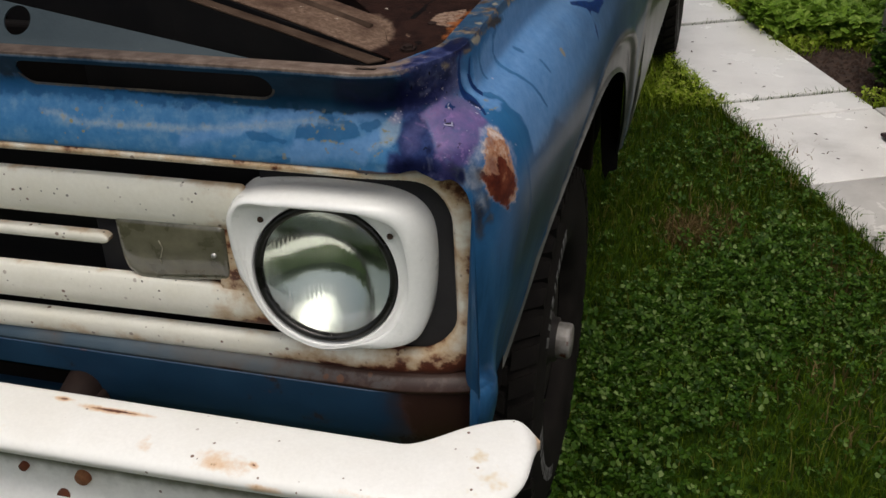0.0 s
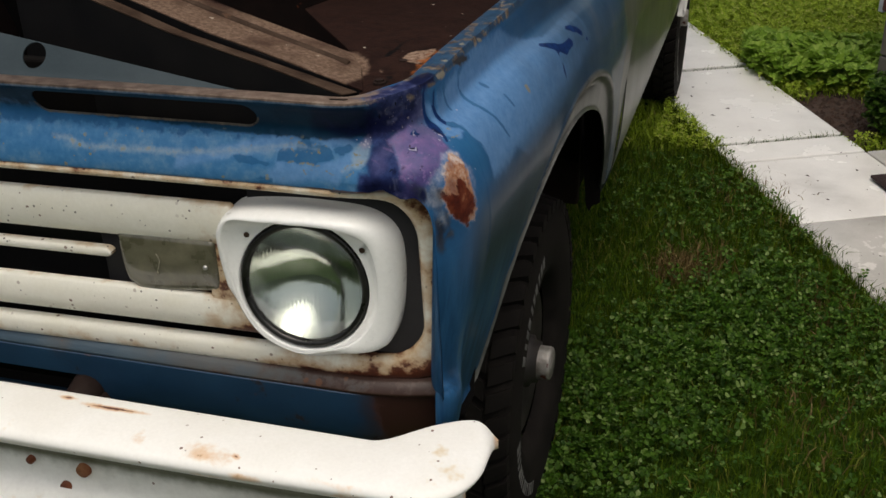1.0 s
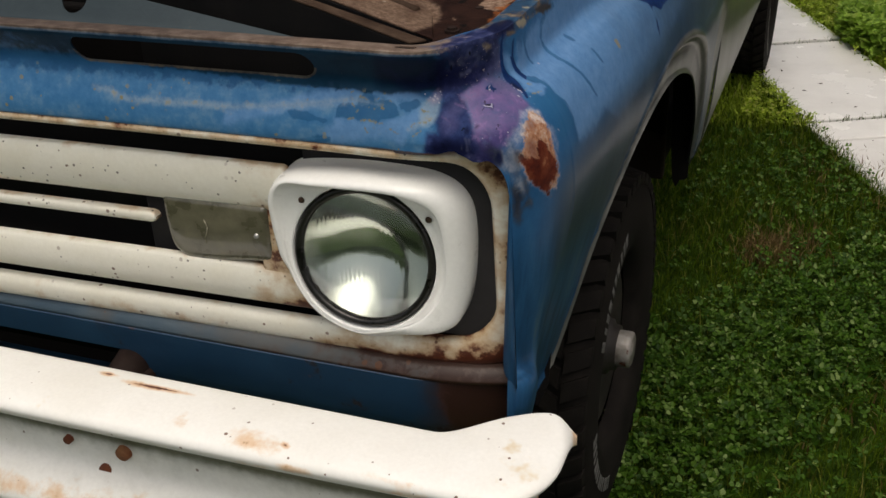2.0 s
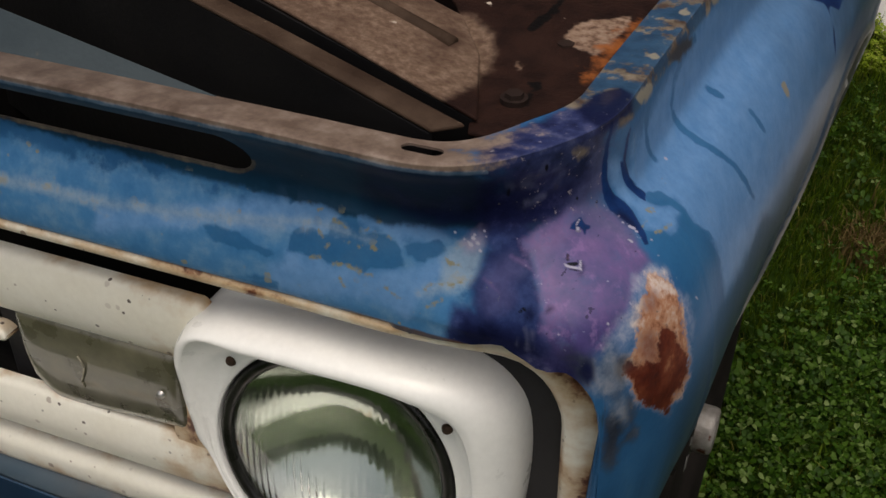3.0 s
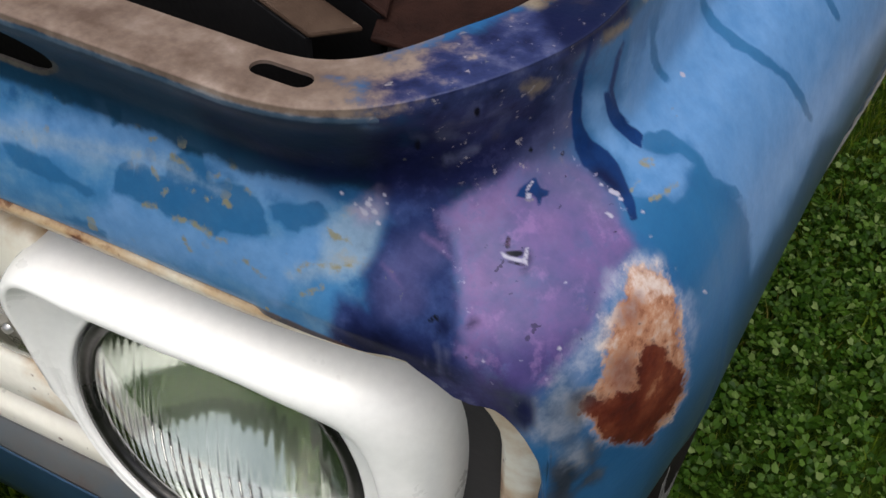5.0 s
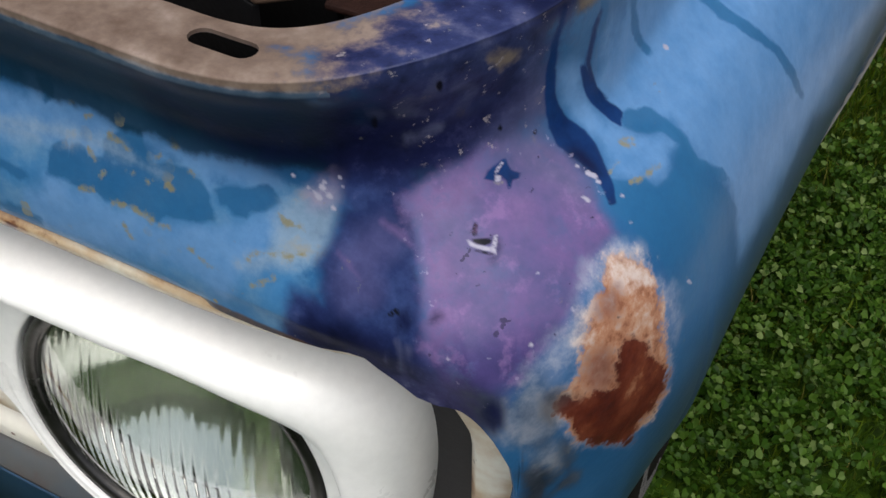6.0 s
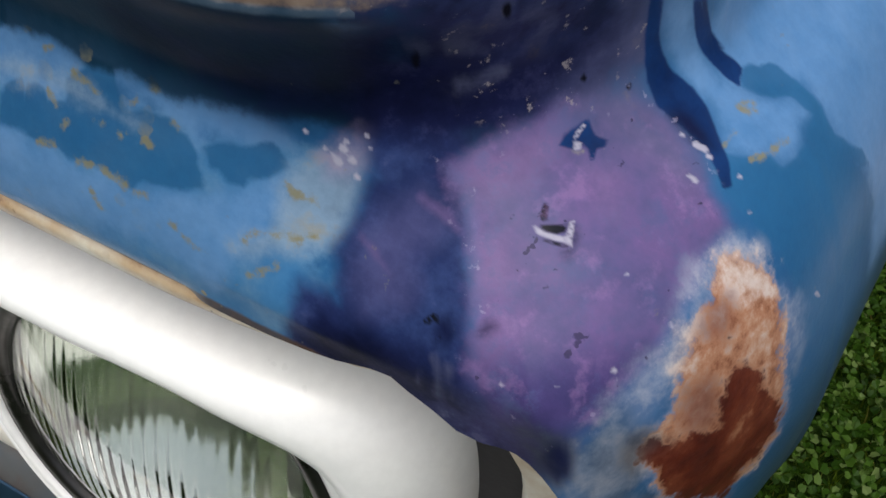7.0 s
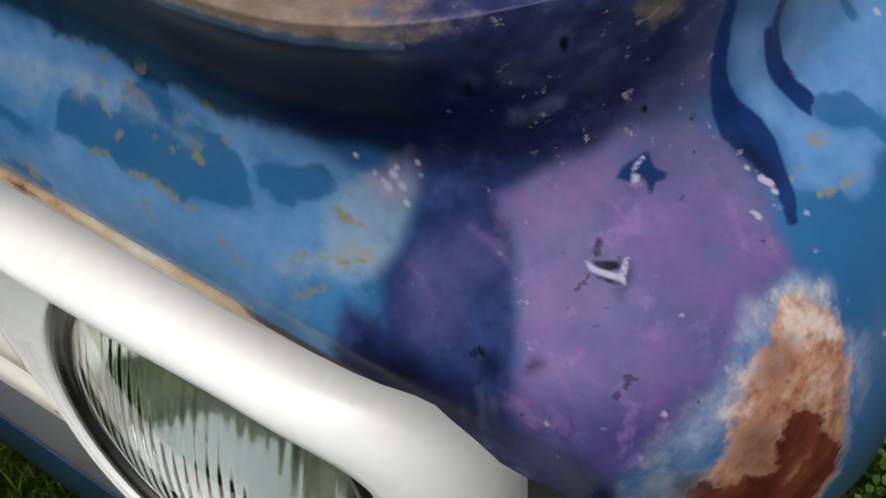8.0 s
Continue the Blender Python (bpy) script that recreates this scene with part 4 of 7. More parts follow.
stroke("fleck", [(0.8524, 0.5303), (0.8494, 0.5243)], (0.00024, 0.00023))
stroke("fleck", [(0.8065, 0.5420), (0.8067, 0.5440), (0.8077, 0.5461), (0.8093, 0.5469)], (0.00055, 0.00083, 0.00082, 0.00055))
stroke("fleck", [(0.8157, 0.5426), (0.8165, 0.5457), (0.8173, 0.5486)], (0.00043, 0.00057, 0.00043))
stroke("fleck", [(0.8200, 0.5323), (0.8214, 0.5305), (0.8225, 0.5289)], (0.00044, 0.00059, 0.00030))
stroke("fleck", [(0.7206, 0.4782), (0.7274, 0.4810), (0.7358, 0.4801), (0.7424, 0.4816)], (0.00046, 0.00061, 0.00060, 0.00045))
stroke("fleck", [(0.7332, 0.4940), (0.7357, 0.4921), (0.7398, 0.4919), (0.7425, 0.4892)], (0.00030, 0.00044, 0.00044, 0.00029))
stroke("fleck", [(0.6622, 0.4946), (0.6686, 0.4940), (0.6738, 0.4931)], (0.00051, 0.00067, 0.00050))
stroke("fleck", [(0.6727, 0.4930), (0.6777, 0.4911), (0.6831, 0.4884), (0.6876, 0.4864)], (0.00050, 0.00082, 0.00065, 0.00049))
stroke("fleck", [(0.6496, 0.4993), (0.6541, 0.4993), (0.6562, 0.4988)], (0.00069, 0.00086, 0.00068))
stroke("fleck", [(0.6657, 0.5169), (0.6697, 0.5155), (0.6726, 0.5134)], (0.00033, 0.00065, 0.00049))
stroke("fleck", [(0.6542, 0.5134), (0.6572, 0.5097)], (0.00051, 0.00051))
stroke("fleck", [(0.6473, 0.5301), (0.6483, 0.5294)], (0.00051, 0.00051))
stroke("fleck", [(0.6627, 0.5185), (0.6648, 0.5190)], (0.00050, 0.00049))
stroke("fleck", [(0.6540, 0.5245), (0.6562, 0.5250)], (0.00067, 0.00050))
stroke("fleck", [(0.6907, 0.5176), (0.6924, 0.5156), (0.6933, 0.5142)], (0.00046, 0.00062, 0.00046))
stroke("fleck", [(0.6825, 0.5117), (0.6854, 0.5121)], (0.00064, 0.00063))
stroke("fleck", [(0.6589, 0.5045), (0.6606, 0.5052)], (0.00068, 0.00050))
stroke("fleck", [(0.6883, 0.5016), (0.6902, 0.5005)], (0.00079, 0.00063))
stroke("fleck", [(0.6719, 0.5054), (0.6735, 0.5052)], (0.00049, 0.00033))
stroke("fleck", [(0.6804, 0.5026), (0.6818, 0.5030)], (0.00048, 0.00032))
stroke("fleck", [(0.6677, 0.4872), (0.6690, 0.4850), (0.6710, 0.4820)], (0.00034, 0.00051, 0.00034))
stroke("fleck", [(0.6962, 0.4803), (0.7037, 0.4756), (0.7065, 0.4735)], (0.00032, 0.00032, 0.00032))
stroke("fleck", [(0.7196, 0.4680), (0.7252, 0.4694), (0.7313, 0.4725)], (0.00024, 0.00031, 0.00023))
stroke("fleck", [(0.6977, 0.5073), (0.6996, 0.5060)], (0.00031, 0.00031))
patch("chalk", (0.7304, 0.4862), (0.7316, 0.4938), (0.7337, 0.4984), (0.7385, 0.5011), (0.7456, 0.5059), (0.7533, 0.5073), (0.7552, 0.5034), (0.7542, 0.4962), (0.7525, 0.4888), (0.7491, 0.4824), (0.7444, 0.4788), (0.7328, 0.4758), (0.7206, 0.4736), (0.7179, 0.4756), (0.7257, 0.4811))
patch("pinkish", (0.7424, 0.5035), (0.7455, 0.5079), (0.7532, 0.5100), (0.7571, 0.5084), (0.7554, 0.5006), (0.7501, 0.4973), (0.7443, 0.4981))
patch("pale", (0.6343, 0.5029), (0.6432, 0.5013), (0.6483, 0.4977), (0.6560, 0.4969), (0.6599, 0.4934), (0.6706, 0.4929), (0.6777, 0.4906), (0.6830, 0.4876), (0.6888, 0.4896), (0.7089, 0.4890), (0.7151, 0.4911), (0.7219, 0.4919), (0.7323, 0.4961), (0.7288, 0.4860), (0.7206, 0.4774), (0.7169, 0.4708), (0.7100, 0.4637), (0.6949, 0.4716), (0.6739, 0.4760), (0.6509, 0.4790), (0.6276, 0.4848))
patch("pale", (0.6379, 0.5322), (0.6505, 0.5294), (0.6671, 0.5274), (0.6758, 0.5247), (0.6782, 0.5203), (0.6703, 0.5215), (0.6659, 0.5190), (0.6606, 0.5167), (0.6598, 0.5118), (0.6547, 0.5111), (0.6511, 0.5160), (0.6468, 0.5146), (0.6405, 0.5171), (0.6358, 0.5142))
patch("pale", (0.6809, 0.5173), (0.6907, 0.5178), (0.6977, 0.5196), (0.7152, 0.5150), (0.7249, 0.5119), (0.7344, 0.5055), (0.7215, 0.5030), (0.7114, 0.5038), (0.7061, 0.5016), (0.7024, 0.5047), (0.6968, 0.5080), (0.6896, 0.5108), (0.6830, 0.5102))
patch("pale", (0.8262, 0.5529), (0.8292, 0.5458), (0.8336, 0.5426), (0.8393, 0.5396), (0.8447, 0.5352), (0.8482, 0.5293), (0.8513, 0.5222), (0.8608, 0.5238), (0.8634, 0.5258), (0.8683, 0.5238), (0.8729, 0.5281), (0.8739, 0.5390), (0.8768, 0.5423), (0.8697, 0.5459), (0.8641, 0.5430), (0.8586, 0.5428), (0.8531, 0.5434), (0.8446, 0.5471), (0.8384, 0.5500), (0.8352, 0.5547), (0.8337, 0.5588), (0.8260, 0.5549))
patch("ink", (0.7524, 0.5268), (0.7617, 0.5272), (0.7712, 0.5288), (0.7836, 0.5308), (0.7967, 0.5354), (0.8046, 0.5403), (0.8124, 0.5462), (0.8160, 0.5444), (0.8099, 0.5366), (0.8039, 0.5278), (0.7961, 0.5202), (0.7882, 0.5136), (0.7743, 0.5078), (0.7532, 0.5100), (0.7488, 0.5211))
stroke("steel", [(0.7776, 0.5229), (0.7826, 0.5251), (0.7879, 0.5280)], (0.00027, 0.00081, 0.00054))
stroke("steel", [(0.7748, 0.5290), (0.7797, 0.5297), (0.7836, 0.5304)], (0.00026, 0.00053, 0.00027))
stroke("steel", [(0.7658, 0.5261), (0.7684, 0.5267), (0.7696, 0.5269)], (0.00026, 0.00052, 0.00026))
stroke("steel", [(0.7922, 0.5380), (0.7954, 0.5396), (0.7993, 0.5410)], (0.00026, 0.00066, 0.00040))
patch("pale", (0.8873, 0.5390), (0.9047, 0.5343), (0.9111, 0.5207), (0.9175, 0.5041), (0.9267, 0.5184), (0.9454, 0.5517), (0.9589, 0.5845), (0.9706, 0.6088), (0.9893, 0.6572), (0.9961, 0.6809), (0.9385, 0.6441), (0.8915, 0.6222), (0.8734, 0.6051), (0.8599, 0.5815), (0.8585, 0.5586), (0.8722, 0.5539))
patch("indigo", (0.7513, 0.4612), (0.7608, 0.4686), (0.7775, 0.4649), (0.7903, 0.4609), (0.7921, 0.4462), (0.8024, 0.4370), (0.8119, 0.4341), (0.7691, 0.4474), (0.7512, 0.4492), (0.7490, 0.4545))
patch("frost", (0.8284, 0.4520), (0.8331, 0.4602), (0.8384, 0.4654), (0.8419, 0.4734), (0.8454, 0.4832), (0.8497, 0.4920), (0.8537, 0.4981), (0.8512, 0.4905), (0.8483, 0.4806), (0.8448, 0.4709), (0.8433, 0.4616), (0.8437, 0.4524), (0.8397, 0.4440), (0.8332, 0.4433))
stroke("navy", [(0.8261, 0.5709), (0.8239, 0.5614), (0.8234, 0.5522), (0.8248, 0.5454), (0.8277, 0.5391)], (0.00064, 0.00107, 0.00153, 0.00200, 0.00202))
stroke("navy", [(0.8396, 0.5797), (0.8375, 0.5712), (0.8368, 0.5616), (0.8403, 0.5554), (0.8455, 0.5529)], (0.00045, 0.00078, 0.00113, 0.00138, 0.00164))
stroke("hole", [(0.7757, 0.4624), (0.7771, 0.4642), (0.7791, 0.4648), (0.7800, 0.4634)], (0.00043, 0.00085, 0.00084, 0.00042))
patch("spot", (0.7788, 0.4603), (0.7803, 0.4645), (0.7836, 0.4657), (0.7851, 0.4615), (0.7842, 0.4590), (0.7803, 0.4578))
stroke("steel", [(0.7763, 0.4503), (0.7758, 0.4470)], (0.00029, 0.00074))
stroke("steel", [(0.7800, 0.4548), (0.7810, 0.4504), (0.7823, 0.4458)], (0.00028, 0.00086, 0.00117))
stroke("steel", [(0.7845, 0.4525), (0.7852, 0.4480), (0.7859, 0.4441)], (0.00028, 0.00072, 0.00044))
patch("pink", (0.7906, 0.4587), (0.7928, 0.4624), (0.7982, 0.4624), (0.8000, 0.4573), (0.7962, 0.4527), (0.7922, 0.4538))
stroke("spot", [(0.7915, 0.4628), (0.7931, 0.4642), (0.7945, 0.4647)], (0.00041, 0.00110, 0.00055))
patch("ink", (0.8109, 0.4356), (0.8150, 0.4380), (0.8197, 0.4364), (0.8213, 0.4301), (0.8176, 0.4265), (0.8134, 0.4293))
patch("indigo", (0.738, 0.470), (0.775, 0.460), (0.800, 0.445), (0.815, 0.440), (0.812, 0.424), (0.790, 0.430), (0.760, 0.438), (0.732, 0.447))
patch("ink", (0.745, 0.462), (0.775, 0.455), (0.800, 0.441), (0.813, 0.436), (0.812, 0.422), (0.790, 0.428), (0.760, 0.436), (0.738, 0.445))
patch("indigo", (0.7547, 0.5095), (0.7605, 0.5140), (0.7749, 0.5160), (0.7853, 0.5138), (0.7808, 0.5038), (0.7815, 0.4936), (0.7675, 0.4904), (0.7565, 0.4965))
patch("smudge", (0.8236, 0.4360), (0.8290, 0.4405), (0.8347, 0.4443), (0.8428, 0.4418), (0.8408, 0.4323), (0.8374, 0.4250), (0.8271, 0.4263))
patch("smudge", (0.8032, 0.4363), (0.8084, 0.4371), (0.8158, 0.4330), (0.8196, 0.4282), (0.8127, 0.4291))
patch("smudge", (0.8288, 0.4084), (0.8345, 0.4153), (0.8413, 0.4130), (0.8444, 0.4077), (0.8510, 0.4079), (0.8527, 0.4037), (0.8421, 0.4008), (0.8391, 0.3863), (0.8309, 0.3878))
stroke("white", [(0.8079, 0.5167), (0.8087, 0.5187), (0.8101, 0.5212)], (0.00029, 0.00050, 0.00029))
stroke("white", [(0.8019, 0.4914), (0.8038, 0.4903), (0.8073, 0.4897), (0.8102, 0.4895)], (0.00042, 0.00070, 0.00070, 0.00056))
stroke("white", [(0.8103, 0.4899), (0.8109, 0.4921), (0.8103, 0.4941)], (0.00056, 0.00056, 0.00042))
stroke("spot", [(0.8107, 0.4933), (0.8120, 0.4907), (0.8115, 0.4876), (0.8102, 0.4862)], (0.00042, 0.00056, 0.00056, 0.00042))


def store_paint(me):
    V = np.array([v.co[:] for v in me.vertices])
    st = paint_layout(V)
    for name in NAMES:
        d = np.full(len(V), -1.0)
        for poly in PATCHES[name]:
            d = np.maximum(d, inside(st, poly))
        for line, widths in STROKES[name]:
            d = np.maximum(d, along(st, line, widths))
        me.attributes.new(name, "FLOAT", "POINT").data.foreach_set("value", d)
    lip = np.array([lip_width(y) - (z - arch_z(y)) if 0.28 < y < 1.235 and arch_z(y) > 0.52 else -1.0 for x, y, z in V])
    me.attributes.new("lip_band", "FLOAT", "POINT").data.foreach_set("value", np.where(V[:, 0] > 0.84, np.maximum(lip, np.minimum(V[:, 1] - 1.14 - 0.35 * np.abs(V[:, 2] - 1.04), 1.175 - V[:, 2])), -1.0))
    bare = np.minimum(V[:, 2] - 1.2068, (0.797 - V[:, 0]) * 0.045)
    me.attributes.new("rim", "FLOAT", "POINT").data.foreach_set("value", np.minimum(V[:, 2] - 1.2045, V[:, 1] - 0.088))
    me.attributes.new("band", "FLOAT", "POINT").data.foreach_set("value", np.minimum(1.152 - V[:, 2], 0.79 - V[:, 0]))
    front = np.where((V[:, 1] < 0.03) & (V[:, 0] < 0.80), 0.0014 - np.abs(V[:, 2] - 1.2058), -1.0)
    me.attributes.new("foot", "FLOAT", "POINT").data.foreach_set("value", np.minimum(np.minimum(1.0956 - V[:, 2], 0.799 - V[:, 0]), (V[:, 0] - 0.72) * 0.05))
    me.attributes.new("lip_line", "FLOAT", "POINT").data.foreach_set("value", front)
    far = np.hypot(np.maximum(0, np.abs(V[:, 0] - 0.490) - 0.1435), V[:, 2] - 1.183)
    me.attributes.new("slot_rim", "FLOAT", "POINT").data.foreach_set("value", np.where(V[:, 2] < 1.180, 0.0190 - far, -1.0))
    me.attributes.new("bare", "FLOAT", "POINT").data.foreach_set("value", bare)


def store_named(me, patches, strokes):
    """Stores the distances to some patches and strokes of the paint layout on a mesh."""
    V = np.array([v.co[:] for v in me.vertices])
    st = paint_layout(V)
    for name, polys in patches.items():
        me.attributes.new(name, "FLOAT", "POINT").data.foreach_set("value", np.max([inside(st, p) for p in polys], 0))
    for name, lines in strokes.items():
        me.attributes.new(name, "FLOAT", "POINT").data.foreach_set("value", np.max([along(st, a, w) for a, w in lines], 0))


def cut_with(ob, cutter):
    """Cuts the cutter out of ob for good."""
    bm = bmesh.new()
    bm.from_mesh(ob.data)
    bmesh.ops.remove_doubles(bm, verts=bm.verts, dist=1e-6)
    bm.to_mesh(ob.data)
    bm.free()
    m = ob.modifiers.new("cut", "BOOLEAN")
    m.object, m.operation, m.solver = cutter, "DIFFERENCE", "EXACT"
    bpy.context.view_layer.update()
    me = bpy.data.meshes.new_from_object(ob.evaluated_get(bpy.context.evaluated_depsgraph_get()))
    ob.modifiers.clear()
    ob.data = me
    me.set_sharp_from_angle(angle=radians(40))
    bpy.data.objects.remove(cutter)


def capsule(x0, x1, r, z, y0, y1, flat=True):
    """A long rounded bar from y0 to y1 (or from z0 to z1 where it lies flat), as a cutter."""
    ring = [(x1 - r + r * math.sin(t), r * math.cos(t)) for t in np.linspace(0, math.pi, 9)] + [(x0 + r - r * math.sin(t), -r * math.cos(t)) for t in np.linspace(0, math.pi, 9)]
    V = [(x, y, z + d) if not flat else (x, z + d, y) for y in (y0, y1) for x, d in ring]
    n = len(ring)
    F = [tuple(range(n)), tuple(range(2 * n - 1, n - 1, -1))] + [(i, i + n, (i + 1) % n + n, (i + 1) % n) for i in range(n)]
    bm = bmesh.new()
    bm.from_mesh(raw(V, F))
    bmesh.ops.recalc_face_normals(bm, faces=bm.faces)
    me = bpy.data.meshes.new("cutter")
    bm.to_mesh(me)
    bm.free()
    return new("cutter", me)


SEAM = 30
cols = [skin_column("x", x, 150) for x in [*np.linspace(0.0, 0.48, 100, endpoint=False), *np.linspace(0.48, CX, 150)]] + [skin_column("a", a, 150) for a in np.linspace(0, SEAM, 46)[1:]]
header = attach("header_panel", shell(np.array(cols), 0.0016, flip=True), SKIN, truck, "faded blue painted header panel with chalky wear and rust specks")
cut_with(header, capsule(0.330, 0.650, 0.0165, 1.183, -0.08, 0.06, flat=False))
cut_with(header, capsule(0.7470, 0.7725, 0.0050, 0.0130, 1.200, 1.25))
store_paint(header.data)
mirrored(header)
ys = [*np.linspace(CY, 0.284, 60)[1:], *(0.60 - 0.3148 * np.cos(np.linspace(0, math.pi / 2, 40))), *(0.60 + 0.6198 * np.sin(np.linspace(0, math.pi / 2, 40))[1:]), 1.225, 1.27, 1.31]
cols = [skin_column("a", a, 170) for a in np.linspace(SEAM, 90, 121)] + [skin_column("y", y, 170) for y in ys]
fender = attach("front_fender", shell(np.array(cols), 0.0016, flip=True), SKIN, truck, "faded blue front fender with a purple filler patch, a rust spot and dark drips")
store_paint(fender.data)
mirrored(fender)

# inner wheel house, dark
cols = []
for y in np.linspace(0.20, 1.30, 40):
    zt = max(0.62, 0.42 + 0.60 * max(0.0, 1 - (abs(y - AXLE_Y) / 0.52) ** 2.4) ** (1 / 2.4))
    cols.append([(0.86, y, zt), (0.80, y, zt + 0.01), (0.66, y, zt), (0.60, y, zt - 0.06), (0.58, y, zt - 0.25), (0.58, y, 0.45)])
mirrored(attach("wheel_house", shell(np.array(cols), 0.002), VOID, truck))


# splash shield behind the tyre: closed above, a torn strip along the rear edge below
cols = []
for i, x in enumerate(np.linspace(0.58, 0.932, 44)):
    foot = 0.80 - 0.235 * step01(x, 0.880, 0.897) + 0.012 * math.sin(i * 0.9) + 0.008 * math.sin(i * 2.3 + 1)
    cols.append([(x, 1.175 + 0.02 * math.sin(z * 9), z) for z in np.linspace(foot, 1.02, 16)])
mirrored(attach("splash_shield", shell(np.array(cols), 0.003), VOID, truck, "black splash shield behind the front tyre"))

# ---- grille ----
def face_y(x, z):
    """The grille front leans back a little downwards and rounds off towards its ends."""
    return -0.004 + 0.026 * (1.09 - z) / 0.29 + 0.024 * max(0.0, (abs(x) - 0.72) / 0.15) ** 2 + bow(x)


def round_rect(x1, z0, z1, r, n=10):
    """The right half of a rounded rectangle, from the top middle to the bottom middle."""
    out = [(x, z1) for x in np.linspace(0, x1 - r, 40)]
    out += [(x1 - r + r * math.sin(a), z1 - r + r * math.cos(a)) for a in np.linspace(0, math.pi / 2, n)[1:]]
    out += [(x1, z) for z in np.linspace(z1 - r, z0 + r, 8)[1:]]
    out += [(x1 - r + r * math.cos(a), z0 + r - r * math.sin(a)) for a in np.linspace(0, math.pi / 2, n)[1:]]
    return out + [(x, z0) for x in np.linspace(x1 - r, 0, 40)[1:]]


outer, inner = round_rect(0.888, 0.791, 1.0925, 0.056), round_rect(0.8515, 0.826, 1.083, 0.064)
cols, rims = [], []
for (xo, zo), (xi, zi) in zip(outer, inner):
    ring = []
    for f, back in ((0.0, 0.030), (0.0, 0.004), (0.10, -0.001), (0.30, -0.003), (0.70, -0.003), (0.90, -0.001), (1.0, 0.004), (1.0, 0.012)):
        x, z = xo + (xi - xo) * f, zo + (zi - zo) * f
        ring.append((x, face_y(x, z) + back + 0.004 + 0.0045 * step01(zo, 1.05, 1.09) - 0.0055 * (1 - step01(xo, 0.83, 0.865)) * step01(zo, 1.05, 1.085), z))
    cols.append(ring)
    leg = step01(xo, 0.50, 0.86)
    run = step01(zo, 1.03, 1.09) * (1 - step01(xo, 0.84, 0.88))
    rims.append([v * (0.35 + 0.65 * leg) * (1 - run) + run * (0.79 - 0.02 * k) for k, v in enumerate((1.5, 1.45, 1.35, 1.05, 0.66, 0.58, 0.70, 1.0))])
mirrored(attach("grille_surround", shell(np.array(cols), 0.0015, edge=rims), CREAM, truck, "cream painted grille surround with rusty edges"))


def bar(name, x1, z0, z1, y_add, parent, crown=0.006, label="", end=0.01, rust=0.22):
    """A pressed grille bar with a crowned face and turned-back edges, from the middle of the truck to x1."""
    cols = []
    for x in [*np.linspace(0, x1 - end, 30), *(x1 - end + end * np.sin(np.linspace(0, math.pi / 2, 6)[1:]))]:
        k = math.sqrt(max(0.02, 1 - ((x - x1 + end) / end) ** 2)) if x > x1 - end else 1.0
        zc, h = (z0 + z1) / 2, (z1 - z0) / 2 * k
        col = []
        for f, b in ((-1, 0.012), (-1, 0.006), (-0.96, 0.002), (-0.85, -0.001), (-0.4, -crown * 0.8), (0, -crown), (0.4, -crown * 0.8), (0.85, -0.001), (0.96, 0.002), (1, 0.006), (1, 0.012)):
            z = zc + f * h
            col.append((x, face_y(x, z) + y_add + b, z))
        cols.append(col)
    rims = [[0.7, 0.6, 0.45, 0.25, 0.0, 0, 0, 0.1, 0.25, 0.35, 0.5]] * len(cols)
    ob = attach(name, shell(np.array(cols), 0.0012, edge=np.array(rims) + np.array([[rust * step01(q[0][0], x1 - 0.14, x1 - 0.02)] for q in cols])), CREAM, parent, label)
    mirrored(ob)
    return ob


bar("grille_bar", 0.600, 0.984, 1.0495, 0.010, truck, label="wide cream grille bar speckled with rust")
bar("grille_bar", 0.618, 0.845, 0.903, 0.003, truck, label="cream grille bar with rust specks", rust=0.72)
bar("grille_bar", 0.396, 0.946, 0.961, 0.010, truck, 0.003, label="thin cream grille bar with a rounded end")
bm = bmesh.new()
box(bm, (-0.85, 0.062, 0.795), (0.85, 0.068, 1.09), 0.001)
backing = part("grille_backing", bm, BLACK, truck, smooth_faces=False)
bm = bmesh.new()
box(bm, (0.605, 0.040, 0.83), (0.860, 0.046, 1.112), 0.001)
CHARCOAL = surface("charcoal_paint", [(0.3, (0.022, 0.021, 0.023)), (0.7, (0.040, 0.038, 0.040))], 14, 0.6, bump=0.2, spec=0.2)
panel = part("headlight_panel", bm, CHARCOAL, truck, "charcoal panel behind the headlight bezel", smooth_faces=False)
for ob in (panel, backing):
    bm = bmesh.new()
    tube(bm, (0.692, 0.02, 0.946), (0.692, 0.09, 0.946), 0.092, 48)
    me = bpy.data.meshes.new("cutter")
    bm.to_mesh(me)
    bm.free()
    cut_with(ob, new("cutter", me))
mirrored(panel)
bm = bmesh.new()
box(bm, (0.545, 0.0135, 0.876), (0.604, 0.042, 0.990), 0.004)
web = part("grille_web", bm, CREAM, truck, "cream web beside the parking lamp, stained with rust")
web.data.attributes.new("edge", "FLOAT", "POINT").data.foreach_set("value", [0.78] * len(web.data.vertices))
mirrored(web)
bm = bmesh.new()
box(bm, (0.368, 0.034, 0.885), (0.430, 0.060, 0.990), 0.003)
mirrored(part("lamp_bracket", bm, CHARCOAL, truck, "charcoal bracket beside the parking lamp"))

# parking lamp
cols = []
